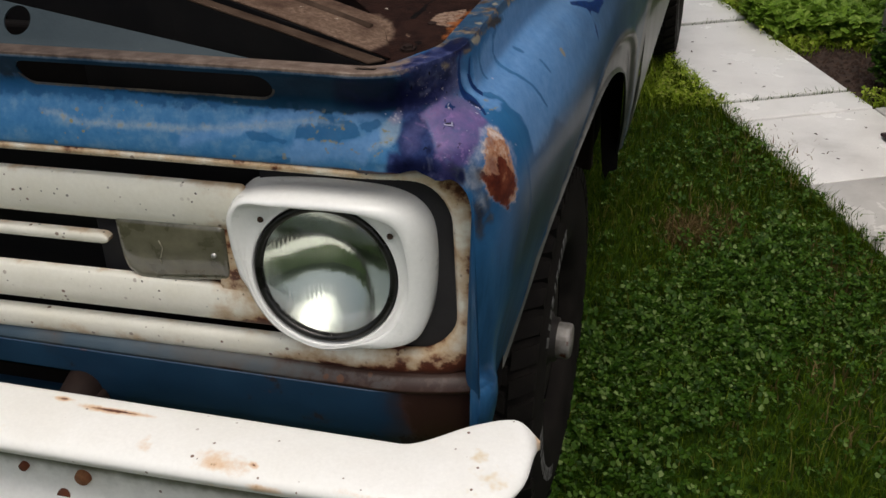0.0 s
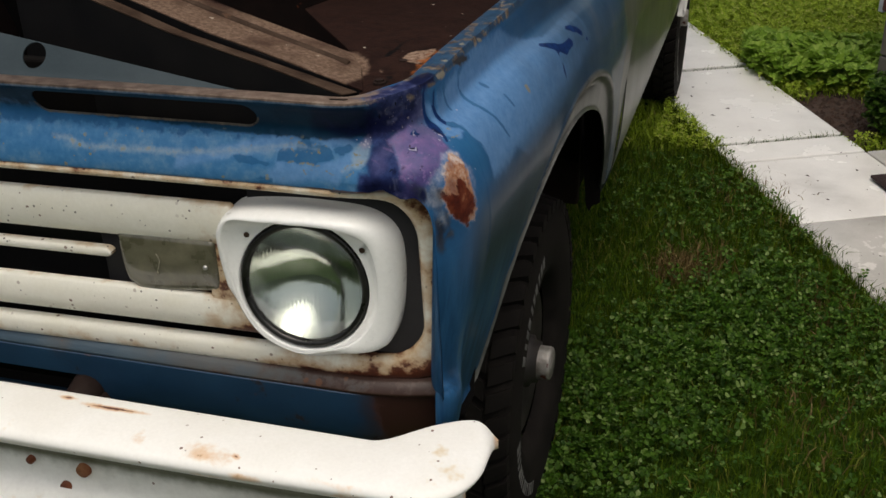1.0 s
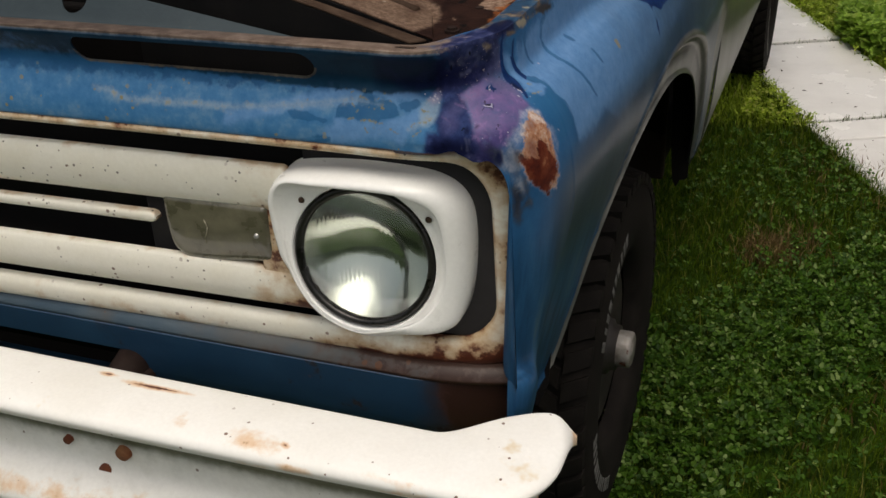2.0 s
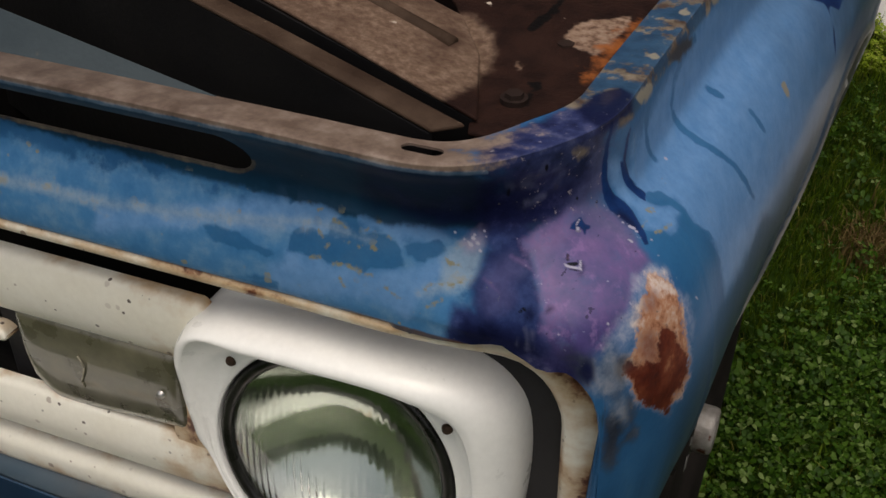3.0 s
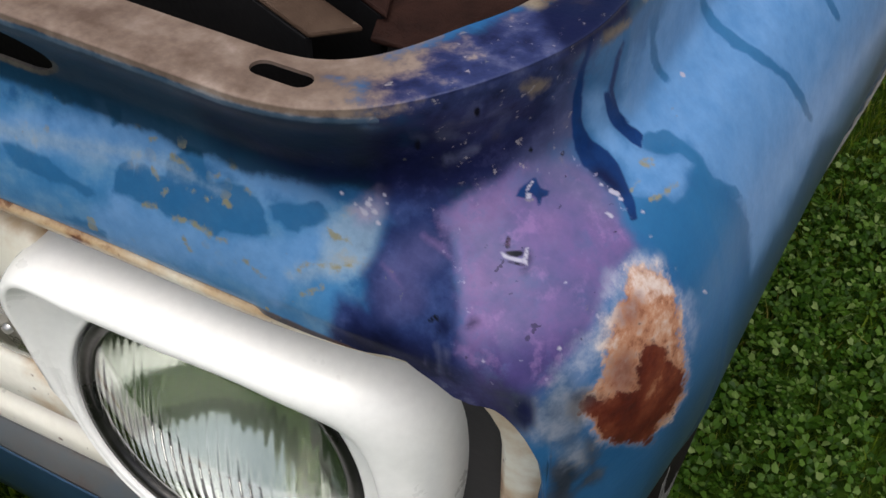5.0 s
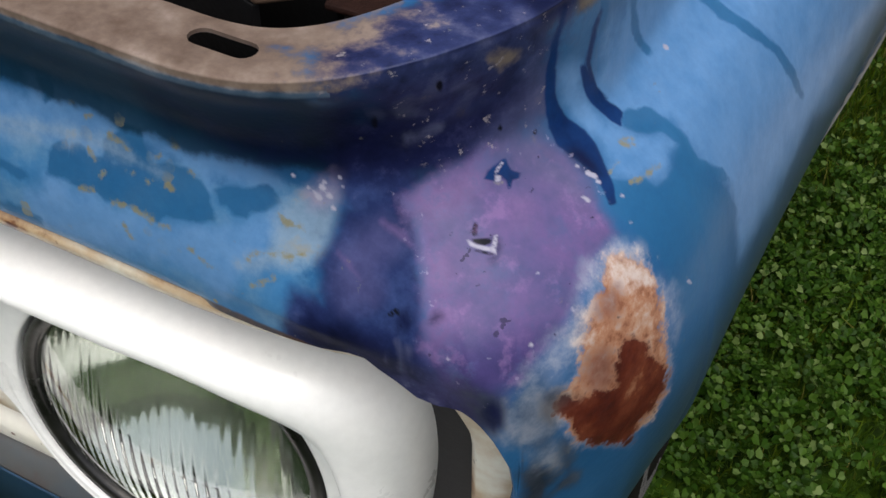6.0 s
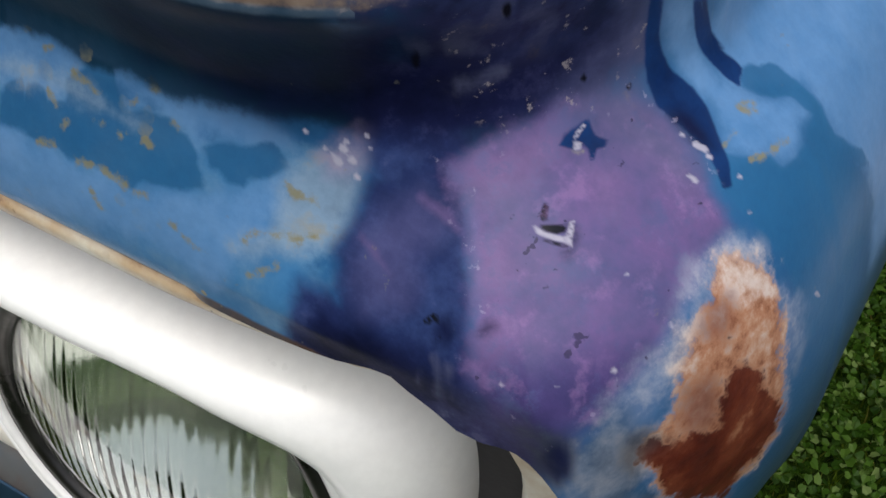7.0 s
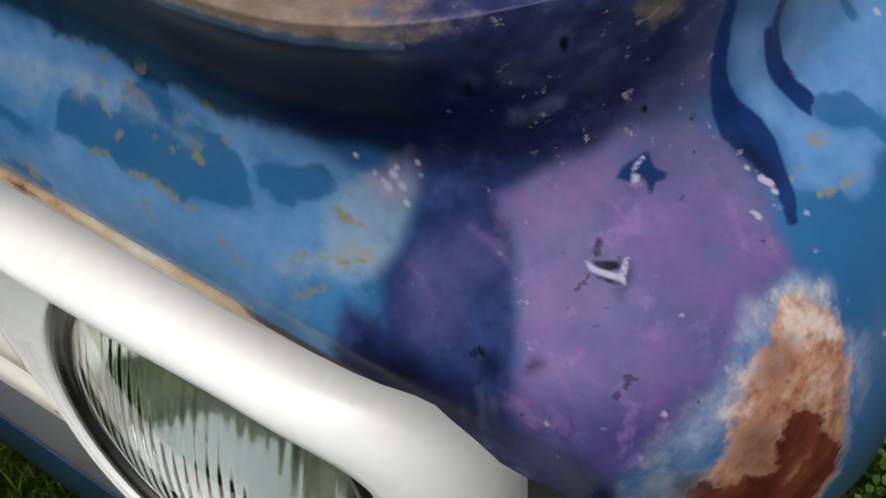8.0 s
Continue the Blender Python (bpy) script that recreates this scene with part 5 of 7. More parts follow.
for x in np.linspace(0.413, 0.562, 40):
    cut = 0.018 * (max(0.0, (0.436 - x) / 0.023)) ** 1.5
    z0, z1 = 0.896 + 0.012 * step01(x, 0.44, 0.56) + cut, 0.992
    round_off = 0.004 * max(0.0, (0.419 - x) / 0.006) ** 2 + 0.004 * max(0.0, (x - 0.555) / 0.007) ** 2
    cols.append([(x, y + 0.018 + round_off, z0 + (z1 - z0) * f) for f, y in ((0, 0.034), (0, 0.004), (0.02, -0.001), (0.06, -0.004), (0.16, -0.007), (0.45, -0.0105), (0.90, -0.011), (0.97, -0.009), (1, -0.003), (1, 0.034))])
cols = [[(x, 0.052, z) for x, y, z in cols[0]]] + cols + [[(x, 0.052, z) for x, y, z in cols[-1]]]
LAMP_LENS = surface("smoked_lens", [(0.3, (0.070, 0.064, 0.040)), (0.5, (0.115, 0.108, 0.072)), (0.7, (0.17, 0.155, 0.105))], 34, 0.30, bump=0.05, coat=0.6)
lamp = attach("parking_lamp", shell(np.array(cols), 0.002), LAMP_LENS, truck, "smoky grey plastic parking lamp lens")
mirrored(lamp)
bm = bmesh.new()
tube(bm, (0.546, 0.012, 0.951), (0.546, 0.0045, 0.951), 0.0045, 12, 0.003)
part("screw", bm, STEEL, lamp, "small steel screw")
bm = bmesh.new()
crack = [(0.472, -0.0118, 0.958), (0.476, -0.0120, 0.948), (0.473, -0.0119, 0.938), (0.469, -0.0109, 0.930), (0.470, -0.0098, 0.924)]
for p, q in zip(crack, crack[1:]):
    tube(bm, (p[0], p[1] + 0.018, p[2] + 0.006), (q[0], q[1] + 0.018, q[2] + 0.006), 0.0008, 6)
part("crack", bm, surface("chipped_plastic", [(0.3, (0.22, 0.20, 0.14)), (0.7, (0.38, 0.35, 0.27))], 90, 0.6), lamp, "pale crack in the lens")


# headlight bezel: a rounded square outside, a deep brow over a round opening that leans back at its top
HX, HZ, HR = 0.694, 0.944, 0.0926
LEAN, YAW = 0.124, 0.047
OUTLINE = [(-0.118, 0.078), (-0.097, 0.102), (-0.05, 0.111), (0.02, 0.114), (0.089, 0.109), (0.124, 0.087), (0.1345, 0.045), (0.131, -0.025), (0.119, -0.072), (0.101, -0.089), (0.060, -0.097),
           (0.004, -0.110), (-0.035, -0.104), (-0.075, -0.083), (-0.104, -0.038), (-0.117, 0.015), (-0.121, 0.05)]
CREST = [(-0.107, 0.070), (-0.092, 0.096), (-0.05, 0.099), (0.02, 0.100), (0.064, 0.0955), (0.096, 0.078), (0.107, 0.035), (0.106, -0.020), (0.088, -0.058), (0.058, -0.081),
         (0.0, -0.0985), (-0.038, -0.0910), (-0.072, -0.0680), (-0.094, -0.032), (-0.101, 0.0), (-0.106, 0.035)]
# how far the crest stands proud of the opening's plane, by angle
PROUD = [(-180, 0.005), (-160, 0.003), (-90, 0.003), (-60, 0.004), (-30, 0.009), (0, 0.017), (30, 0.024), (60, 0.028), (90, 0.029), (120, 0.027), (140, 0.022), (160, 0.011), (180, 0.005)]


def polar(ctrl):
    """The radius of a closed outline at each of 128 angles."""
    o = curve_through(np.array(ctrl + ctrl[:3]), 16 * (len(ctrl) + 2) + 1)[16 : 16 * (len(ctrl) + 1)]
    ang, rad = np.arctan2(o[:, 1], o[:, 0]), np.hypot(o[:, 0], o[:, 1])
    order = np.argsort(ang)
    return np.interp(np.linspace(-math.pi, math.pi, 128, endpoint=False), ang[order], rad[order], period=2 * math.pi)


def wrap(x):
    """The bezel's outer end rounds back with the corner of the truck."""
    return 0.030 * max(0.0, (x - 0.745) / 0.10) ** 2


rings = []
for k, (r, cr) in enumerate(zip(polar(OUTLINE), polar(CREST))):
    a = 2 * math.pi * k / 128 - math.pi
    dx, dz = math.cos(a), math.sin(a)
    plane = lambda q: LEAN * dz * q + YAW * dx * q
    cr = min(max(cr, HR + 0.0025), r - 0.004)
    pl, lift = plane(HR), float(np.interp(math.degrees(a), *zip(*PROUD)))
    yc, ye = plane(cr) - lift, plane(r) + 0.010 + 0.006 * max(0.0, dz)
    deg = math.degrees(a)
    low = step01(deg, -178, -160) * step01(deg, -50, -75)
    ye += low * (pl + 0.012 - ye)
    sect = [(r, 0.046), (r, ye + 0.008)]
    for u in np.linspace(0, math.pi / 2, 12):
        f = math.cos(u) ** 0.8
        sect.append((cr + (r - cr) * f, (1 - low) * (ye + (yc - ye) * math.sin(u) ** 0.9) + low * (pl - 0.001 + 0.013 * f)))
    yc += low * (pl - 0.001 - yc)
    gap = cr - HR
    sect += [(cr - min(0.0012, gap * 0.2), yc + 0.0012), (cr - gap * 0.16, yc + 0.0035 + 0.25 * (pl - yc))]
    sect += [(HR + gap * g, yc + (pl - yc) * h) for g, h in ((0.70, 0.62), (0.52, 0.86), (0.30, 0.97), (0.14, 1.0))]
    sect += [(HR + 0.0005, pl + 0.0008), (HR, pl + 0.0025), (HR - 0.0005, pl + 0.008), (HR - 0.0005, 0.040)]
    rings.append([(HX + dx * q, y + wrap(HX + dx * q) * (1 if q > HR + 0.004 else 0), HZ + dz * q) for q, y in sect])
P = np.array(rings)
bezel = attach("headlight_bezel", raw(P.reshape(-1, 3), grid_faces(128, P.shape[1], close_u=True)), WHITE, truck, "glossy white painted headlight bezel with a deep brow")
mirrored(bezel)
for sx, sz in ((0.617, 1.012), (0.778, 1.004)):
    sy = LEAN * (sz - HZ) + YAW * (sx - HX) - 0.001
    bm = bmesh.new()
    tube(bm, (sx, sy + 0.008, sz), (sx, sy, sz), 0.0030, 10)
    tube(bm, (sx, sy, sz), (sx, sy - 0.0025, sz), 0.0042, 12, 0.0030)
    part("screw", bm, TAN, bezel, "rusty brown screw")

# the lamp sits back in the opening and leans with it
AIM = Matrix.Translation((HX, 0.005, HZ)) @ Matrix.Rotation(math.atan(YAW), 4, "Z") @ Matrix.Rotation(-math.atan(LEAN), 4, "X")


def aimed(V, F):
    me = raw(V, F)
    me.transform(AIM)
    return me


RETAIN = surface("dull_trim_steel", [(0.3, (0.022, 0.022, 0.021)), (0.7, (0.075, 0.072, 0.07))], 30, 0.30, metal=0.85, bump=0.1)
V, F = lathe([(0.03, 0.0912), (0.004, 0.0912), (-0.002, 0.0905), (-0.0045, 0.0885), (-0.0045, 0.0860), (-0.0038, 0.0835), (-0.0018, 0.0818), (0.02, 0.0815)], 96, (0, 0, 0), "y")
head = attach("headlight", aimed(V, F), RETAIN, truck, "round glass headlight in a dark retaining ring")
m, nt2, b2 = start("reflector_silver")
b2.inputs["Base Color"].default_value = (0.64, 0.65, 0.61, 1)
b2.inputs["Metallic"].default_value, b2.inputs["Roughness"].default_value = 1.0, 0.11
relief(nt2, b2, noise_of(nt2, 38, 3), 0.16)
REFLECT = m
V, F = lathe([(0.006 + 0.052 * (1 - (r / 0.0860) ** 2), r) for r in np.linspace(0.0860, 0.0003, 28)], 72, (0, -0.002, 0), "y")
attach("reflector", aimed(V, F), REFLECT, head, "silvered bowl")
m, nt2, b2 = start("lens_glass")
b2.inputs["Base Color"].default_value = (0.97, 1.0, 0.97, 1)
b2.inputs["Transmission Weight"].default_value, b2.inputs["Roughness"].default_value, b2.inputs["IOR"].default_value = 1.0, 0.03, 1.5
relief(nt2, b2, noise_of(nt2, 120), 0.03)
GLASS = m


def flute(x, z, r):
    """The depth of the pressed flutes: upright ribs that fade towards the rim and the top."""
    block = math.sin(31.0 * round(x / 0.021) + 17.0 * round(z / 0.017))
    ribs = (0.00048 + 0.00010 * block) * (0.5 - 0.5 * math.cos(2 * math.pi * x / 0.0060)) * step01(z, 0.078, 0.060) * step01(r, 0.082, 0.070)
    return ribs * (0.7 if z < -0.046 else 1.0 - 0.5 * step01(z, -0.01, 0.02)) + 0.0003 * math.sin(x * 140 + 60 * z) * step01(r, 0.080, 0.06)


front, backs = [], []
for k in range(260):
    a = 2 * math.pi * k / 260
    f1, f2 = [], []
    for r in np.linspace(0.0, 0.0850, 80):
        x, z = r * math.cos(a), r * math.sin(a)
        dome = -0.017 * (1 - (r / 0.0850) ** 2)
        f1.append((x, dome, z))
        f2.append((x, 0.0034 + dome * 0.96 + flute(x, z, r), z))
    front.append(f1)
    backs.append(f2)
A, B = np.array(front).reshape(-1, 3), np.array(backs).reshape(-1, 3)
F = grid_faces(260, 80, close_u=True) + grid_faces(260, 80, close_u=True, base=len(A), flip=True)
F += [(i * 80 + 79, ((i + 1) % 260) * 80 + 79, len(A) + ((i + 1) % 260) * 80 + 79, len(A) + i * 80 + 79) for i in range(260)]
bm = bmesh.new()
bm.from_mesh(aimed(np.vstack([A, B]), F))
bmesh.ops.remove_doubles(bm, verts=bm.verts, dist=1e-5)
bmesh.ops.recalc_face_normals(bm, faces=bm.faces)
lens = part("lens", bm, GLASS, head, "fluted clear glass lens")
lens.visible_shadow = False

# valance under the grille, with a rusty ledge
cols = []
for x in np.linspace(0, 0.868, 60):
    e = 0.022 * max(0.0, (x - 0.74) / 0.13) ** 2
    cols.append([(x, y + e, z) for y, z in ((0.050, 0.7925), (0.021, 0.7915), (0.0185, 0.789), (0.0080, 0.7795), (0.0085, 0.7765), (0.020, 0.773))])
LEDGE = worn(surface("stained_blue_ledge", [(0.3, (0.030, 0.062, 0.095)), (0.7, (0.070, 0.100, 0.125))], 9, 0.5, bump=0.1), (0.085, 0.075, 0.062), ((50, 0.3, 0.2),), (0.062, 0.026, 0.017), 0.8)
rust = [[0.15 + 0.50 * step01(q[0][0], 0.36, 0.50) + 0.22 * step01(q[0][0], 0.60, 0.75) + 0.3 * step01(abs(q[0][0] - 0.27), 0.05, 0.0) + v for v in (0.3, 0.2, 0.1, 0.1, 0.25, 0.35)] for q in cols]
mirrored(attach("grille_ledge", shell(np.array(cols), 0.002, edge=rust), LEDGE, truck, "blue ledge under the grille, rust-stained towards its ends"))
cols = []
for x in np.linspace(0, 0.872, 60):
    e = 0.026 * max(0.0, (x - 0.72) / 0.13) ** 2
    cols.append([(x, y + e, z) for y, z in ((0.060, 0.777), (0.012, 0.7765), (0.0085, 0.773), (0.0100, 0.740), (0.0135, 0.705), (0.0175, 0.681), (0.03, 0.668), (0.06, 0.662))])
worn(VALANCE, (0.030, 0.020, 0.020), ((40, 0.3, 0.15),), (0.055, 0.022, 0.015), 0.8)
rust = [[0.05 + 1.15 * step01(q[0][0], 0.70, 0.83) + 0.5 * step01(abs(q[0][0] - 0.27), 0.04, 0.0) * (k < 3) for k in range(8)] for q in cols]
val = attach("valance", shell(np.array(cols), 0.002, edge=rust), VALANCE, truck, "dark blue painted valance panel with rust")
cut_with(val, capsule(0.05, 0.335, 0.030, 0.703, -0.05, 0.10, flat=False))
mirrored(val)

# stains on the bumper's top: place, reach, depth
STAINS = [(0.605, -0.160, 0.050, 0.022, 0.80), (0.498, -0.15, 0.014, 0.03, 0.5), (0.35, -0.085, 0.02, 0.007, 0.95), (0.43, -0.093, 0.05, 0.005, 1.25), (0.40, -0.110, 0.012, 0.003, 0.8), (0.52, -0.100, 0.03, 0.003, 0.8), (0.647, -0.15, 0.004, 0.004, 1.2),
          (0.844, -0.039, 0.004, 0.010, 1.1), (0.80, -0.168, 0.05, 0.006, 0.6), (0.66, -0.176, 0.03, 0.003, 0.9)]
# bumper: a pressed channel that wraps back at its end
prof = curve_through([(0.112, 0.752), (0.108, 0.759), (0.095, 0.762), (0.05, 0.766), (0.015, 0.764), (0.002, 0.758), (0.0, 0.748), (0.012, 0.733), (0.040, 0.715), (0.052, 0.695), (0.054, 0.660),
                      (0.048, 0.635), (0.020, 0.615), (0.006, 0.600), (0.004, 0.585), (0.02, 0.572), (0.06, 0.568)], 70)
cols = []
for s in np.linspace(0, 1.10, 120):
    if s < 0.885:
        px, py = s, -0.180 + 0.012 * (s / 0.885) ** 3
    else:
        a = min(1.0, (s - 0.885) / 0.12) * math.pi / 2
        px, py = 0.885 + 0.082 * math.sin(a), -0.168 + 0.082 * (1 - math.cos(a)) + max(0.0, s - 1.005) * 0.75
    ix = min(s, 0.80) if s < 0.80 else 0.80 + (s - 0.80) / 0.30 * 0.167
    iy = -0.064 + 0.060 * step01(ix, 0.80, 0.935) - 0.010 * step01(ix, 0.935, 0.967)
    tip = step01(s, 0.95, 1.10)
    lift = 0.012 * step01(s, 0.80, 0.95)
    cols.append([(px + (ix - px) * d / 0.112 - 0.95 * min(max(0.0, 0.757 - z), 0.050) * step01(s, 0.84, 1.04), py + (iy - py) * d / 0.112, 0.762 + lift * (d / 0.112) + (z - 0.762) * (1 - 0.35 * tip) - 0.022 * max(0.0, (s - 1.03) / 0.07) ** 2) for d, z in prof])
P = np.array(cols)
wear = np.zeros(P.shape[:2])
for bx, by, rx, ry, k in STAINS:
    wear = np.maximum(wear, k * np.exp(-(((P[:, :, 0] - bx) / rx) ** 2) - ((P[:, :, 1] - by) / ry) ** 2) * (P[:, :, 2] > 0.74))
lower = np.exp(-(((P[:, :, 2] - 0.605) / 0.02) ** 2)) * 0.6
tips = 0.55 * np.array([step01(s, 1.04, 1.10) for s in np.linspace(0, 1.10, 120)])[:, None]
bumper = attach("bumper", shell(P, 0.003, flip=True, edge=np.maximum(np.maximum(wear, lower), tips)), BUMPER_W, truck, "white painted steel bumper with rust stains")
# Greenish dirt plus the top edge's shadow, coloured in along the groove.
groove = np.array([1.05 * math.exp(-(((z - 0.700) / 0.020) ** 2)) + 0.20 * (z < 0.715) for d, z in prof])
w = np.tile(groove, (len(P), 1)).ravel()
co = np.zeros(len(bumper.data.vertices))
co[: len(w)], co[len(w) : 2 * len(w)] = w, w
bumper.data.attributes.new("grime_shade", "FLOAT", "POINT").data.foreach_set("value", co)
mirrored(bumper)
for bx, bz in ((0.382, 0.670), (0.348, 0.633), (0.295, 0.673)):
    bm = bmesh.new()
    tube(bm, (bx, -0.112, bz), (bx, -0.131, bz), 0.013 if bx > 0.3 else 0.007, 18, 0.010 if bx > 0.3 else 0.006)
    part("bolt", bm, RUSTY, bumper, "brown rusted bolt head")
bm = bmesh.new()
box(bm, (0.275, -0.10, 0.64), (0.345, 0.06, 0.708), 0.012)
tube(bm, (0.31, -0.05, 0.685), (0.31, 0.03, 0.712), 0.028, 18)
mirrored(part("bumper_bracket", bm, BROWN, truck, "rusty bumper bracket"))

# ---- engine bay ----
def plate(name, corners, thick, material, label="", bevel=0.0012, parent=truck, fine=0.0):
    """A flat or slightly warped plate through its corner points, with thickness."""
    bm = bmesh.new()
    top = [bm.verts.new(c) for c in corners]
    low = [bm.verts.new((c[0], c[1], c[2] - thick)) for c in corners]
    bm.faces.new(top)
    bm.faces.new(low[::-1])
    for i in range(len(top)):
        j = (i + 1) % len(top)
        bm.faces.new((top[i], low[i], low[j], top[j]))
    bmesh.ops.recalc_face_normals(bm, faces=bm.faces)
    bmesh.ops.bevel(bm, geom=list(bm.edges), offset=bevel, segments=2, affect="EDGES", profile=0.5)
    if fine:
        bmesh.ops.triangulate(bm, faces=[f for f in bm.faces if len(f.verts) > 4])
        for _ in range(6):
            long = [e for e in bm.edges if e.calc_length() > fine]
            if not long:
                break
            bmesh.ops.subdivide_edges(bm, edges=long, cuts=1)
            bmesh.ops.triangulate(bm, faces=bm.faces[:])
    return part(name, bm, material, parent, label, smooth_faces=False)


APRON, nt, bsdf = start("brown_apron_primer")
fineN, midN, bigN = noise_of(nt, 240, 5), noise_of(nt, 60, 6), noise_of(nt, 12, 6)
c = ramp(nt, midN, [(0.3, (0.010, 0.0038, 0.0030)), (0.6, (0.023, 0.0095, 0.0068))])
grit = noise_of(nt, 170, 4, 0.65)
c = mix(nt, layer("a_tan", 0.005, 0.008), c, mix(nt, smooth(nt, noise_of(nt, 9, 5), 0.45, 0.66), ramp(nt, grit, [(0.34, (0.095, 0.057, 0.040)), (0.5, (0.145, 0.094, 0.066)), (0.68, (0.21, 0.146, 0.107))]), (0.060, 0.034, 0.024)))
c = mix(nt, layer("a_flake", 0.002, 0.008), c, ramp(nt, noise_of(nt, 140, 3, 0.6), [(0.36, (0.10, 0.055, 0.038)), (0.48, (0.20, 0.128, 0.090)), (0.64, (0.29, 0.205, 0.155))]))
c = mix(nt, calc(nt, "MULTIPLY", layer("a_orange", 0.004, 0.018), 0.85), c, ramp(nt, midN, [(0.35, (0.10, 0.03, 0.012)), (0.6, (0.27, 0.085, 0.022))]))
c = mix(nt, layer("a_tear", 0.001, 0.006), c, (0.003, 0.002, 0.002))
c = mix(nt, smooth(nt, noise_of(nt, 48, 4), 0.70, 0.73), c, (0.42, 0.36, 0.30))
nt.links.new(c, bsdf.inputs["Base Color"])
bsdf.inputs["Roughness"].default_value = 0.75
bsdf.inputs["Specular IOR Level"].default_value = 0.12
relief(nt, bsdf, calc(nt, "ADD", fineN, midN), 0.4)


support = plate("radiator_support", [(0.0, 0.018, 1.206), (0.62, 0.020, 1.2075), (0.62, 0.023, 1.209), (0.257, 0.052, 1.255), (0.0, 0.075, 1.289)], 0.004, FLANGE_BLUE, "pale blue radiator support plate with a round hole")
bm = bmesh.new()
tube(bm, (0.316, -0.012, 1.265), (0.316, 0.084, 1.197), 0.018, 28)
me = bpy.data.meshes.new("cutter")
bm.to_mesh(me)
bm.free()
cut_with(support, new("cutter", me))
brace = plate("diagonal_brace", [(0.752, 0.042, 1.206), (0.768, 0.056, 1.206), (0.625, 0.085, 1.232), (0.506, 0.103, 1.256), (0.24, 0.190, 1.31), (0.20, 0.170, 1.318), (0.491, 0.089, 1.259), (0.638, 0.064, 1.230)], 0.003, TAN, "tan primed diagonal brace", fine=0.02)
# Black sheet added for the shade between the lip and the brace.
plate("brace_gap_sheet", [(0.750, 0.0425, 1.2025), (0.638, 0.0645, 1.2265), (0.491, 0.0895, 1.2555), (0.20, 0.1705, 1.3145), (0.20, 0.1725, 1.3145), (0.491, 0.0915, 1.2555), (0.638, 0.0665, 1.2265), (0.752, 0.0445, 1.2025)], 0.20, BLACK, bevel=0.0005)
strip = plate("brace_strip", [(0.770, 0.070, 1.203), (0.740, 0.150, 1.205), (0.713, 0.186, 1.214), (0.538, 0.226, 1.250), (0.314, 0.289, 1.295), (0.24, 0.212, 1.309), (0.53, 0.123, 1.251), (0.621, 0.106, 1.233), (0.689, 0.090, 1.219)], 0.003, APRON, "tan primed strip with a pressed bead", fine=0.008)
# Black sheet added for the shade in the gap before the strip.
plate("strip_gap_sheet", [(0.766, 0.0715, 1.2005), (0.689, 0.0905, 1.2155), (0.53, 0.1235, 1.2475), (0.24, 0.2125, 1.3055), (0.24, 0.2145, 1.3055), (0.53, 0.1255, 1.2475), (0.689, 0.0925, 1.2155), (0.768, 0.0735, 1.2005)], 0.16, BLACK, bevel=0.0005)
bm = bmesh.new()
for (ax, ay, az), (bx, by, bz) in (((0.722, 0.147, 1.213), (0.563, 0.182, 1.247)), ((0.563, 0.182, 1.247), (0.335, 0.247, 1.292))):
    tube(bm, (ax, ay, az - 0.0038), (bx, by, bz - 0.0038), 0.006, 12)
part("bead", bm, TAN, strip, "pressed bead")
apron = plate("inner_apron", [(0.768, 0.060, 1.1985), (0.812, 0.060, 1.201), (0.840, 0.10, 1.204), (0.848, 0.16, 1.206), (0.858, 0.30, 1.206), (0.866, 0.42, 1.202), (0.875, 0.70, 1.190), (0.60, 0.70, 1.195), (0.58, 0.34, 1.228), (0.700, 0.205, 1.2125), (0.736, 0.150, 1.2020), (0.760, 0.085, 1.1990)], 0.003, APRON, "brown primed inner apron with peeling paint and orange rust", fine=0.008)
# tan paint ends in dark brown near the corner; a flaked patch, a run of orange rust and a black tear beside it
tan = [(0.7556, 0.6706), (0.7544, 0.6486), (0.751, 0.630), (0.7419, 0.6106), (0.7327, 0.5985), (0.7228, 0.5856), (0.30, 0.60), (0.30, 0.95), (0.70, 0.715), (0.735, 0.692)]
flakes = [[(0.802, 0.661), (0.812, 0.688), (0.851, 0.701), (0.848, 0.683), (0.824, 0.646), (0.807, 0.656)], [(0.770, 0.637), (0.773, 0.646), (0.777, 0.643), (0.773, 0.634)]]
tears = [([(0.7802, 0.6756), (0.7883, 0.691), (0.7961, 0.6988), (0.8031, 0.7212), (0.8233, 0.7374)], (0.0025, 0.004, 0.0035, 0.002, 0.001)), ([(0.7751, 0.597), (0.7805, 0.6064)], (0.005, 0.003)),
         ([(0.7824, 0.6176), (0.7835, 0.611)], (0.003, 0.0025))]
for ob in (apron, strip):
    store_named(ob.data, {"a_tan": [tan], "a_flake": flakes}, {"a_orange": [([(0.858, 0.694), (0.851, 0.686), (0.830, 0.649), (0.813, 0.623)], (0.003, 0.005, 0.006, 0.003))], "a_tear": tears})
cols = []
for y in np.linspace(0.30, 1.28, 24):
    cols.append([(0.845 + 0.03 * (y - 0.3), y, 1.2), (0.80, y, 1.185), (0.72, y, 1.12), (0.66, y, 1.02), (0.62, y, 0.9), (0.60, y, 0.72)])
mirrored(attach("engine_bay_side", shell(np.array(cols), 0.002), BROWN, truck, "brown primed inner fender side"))
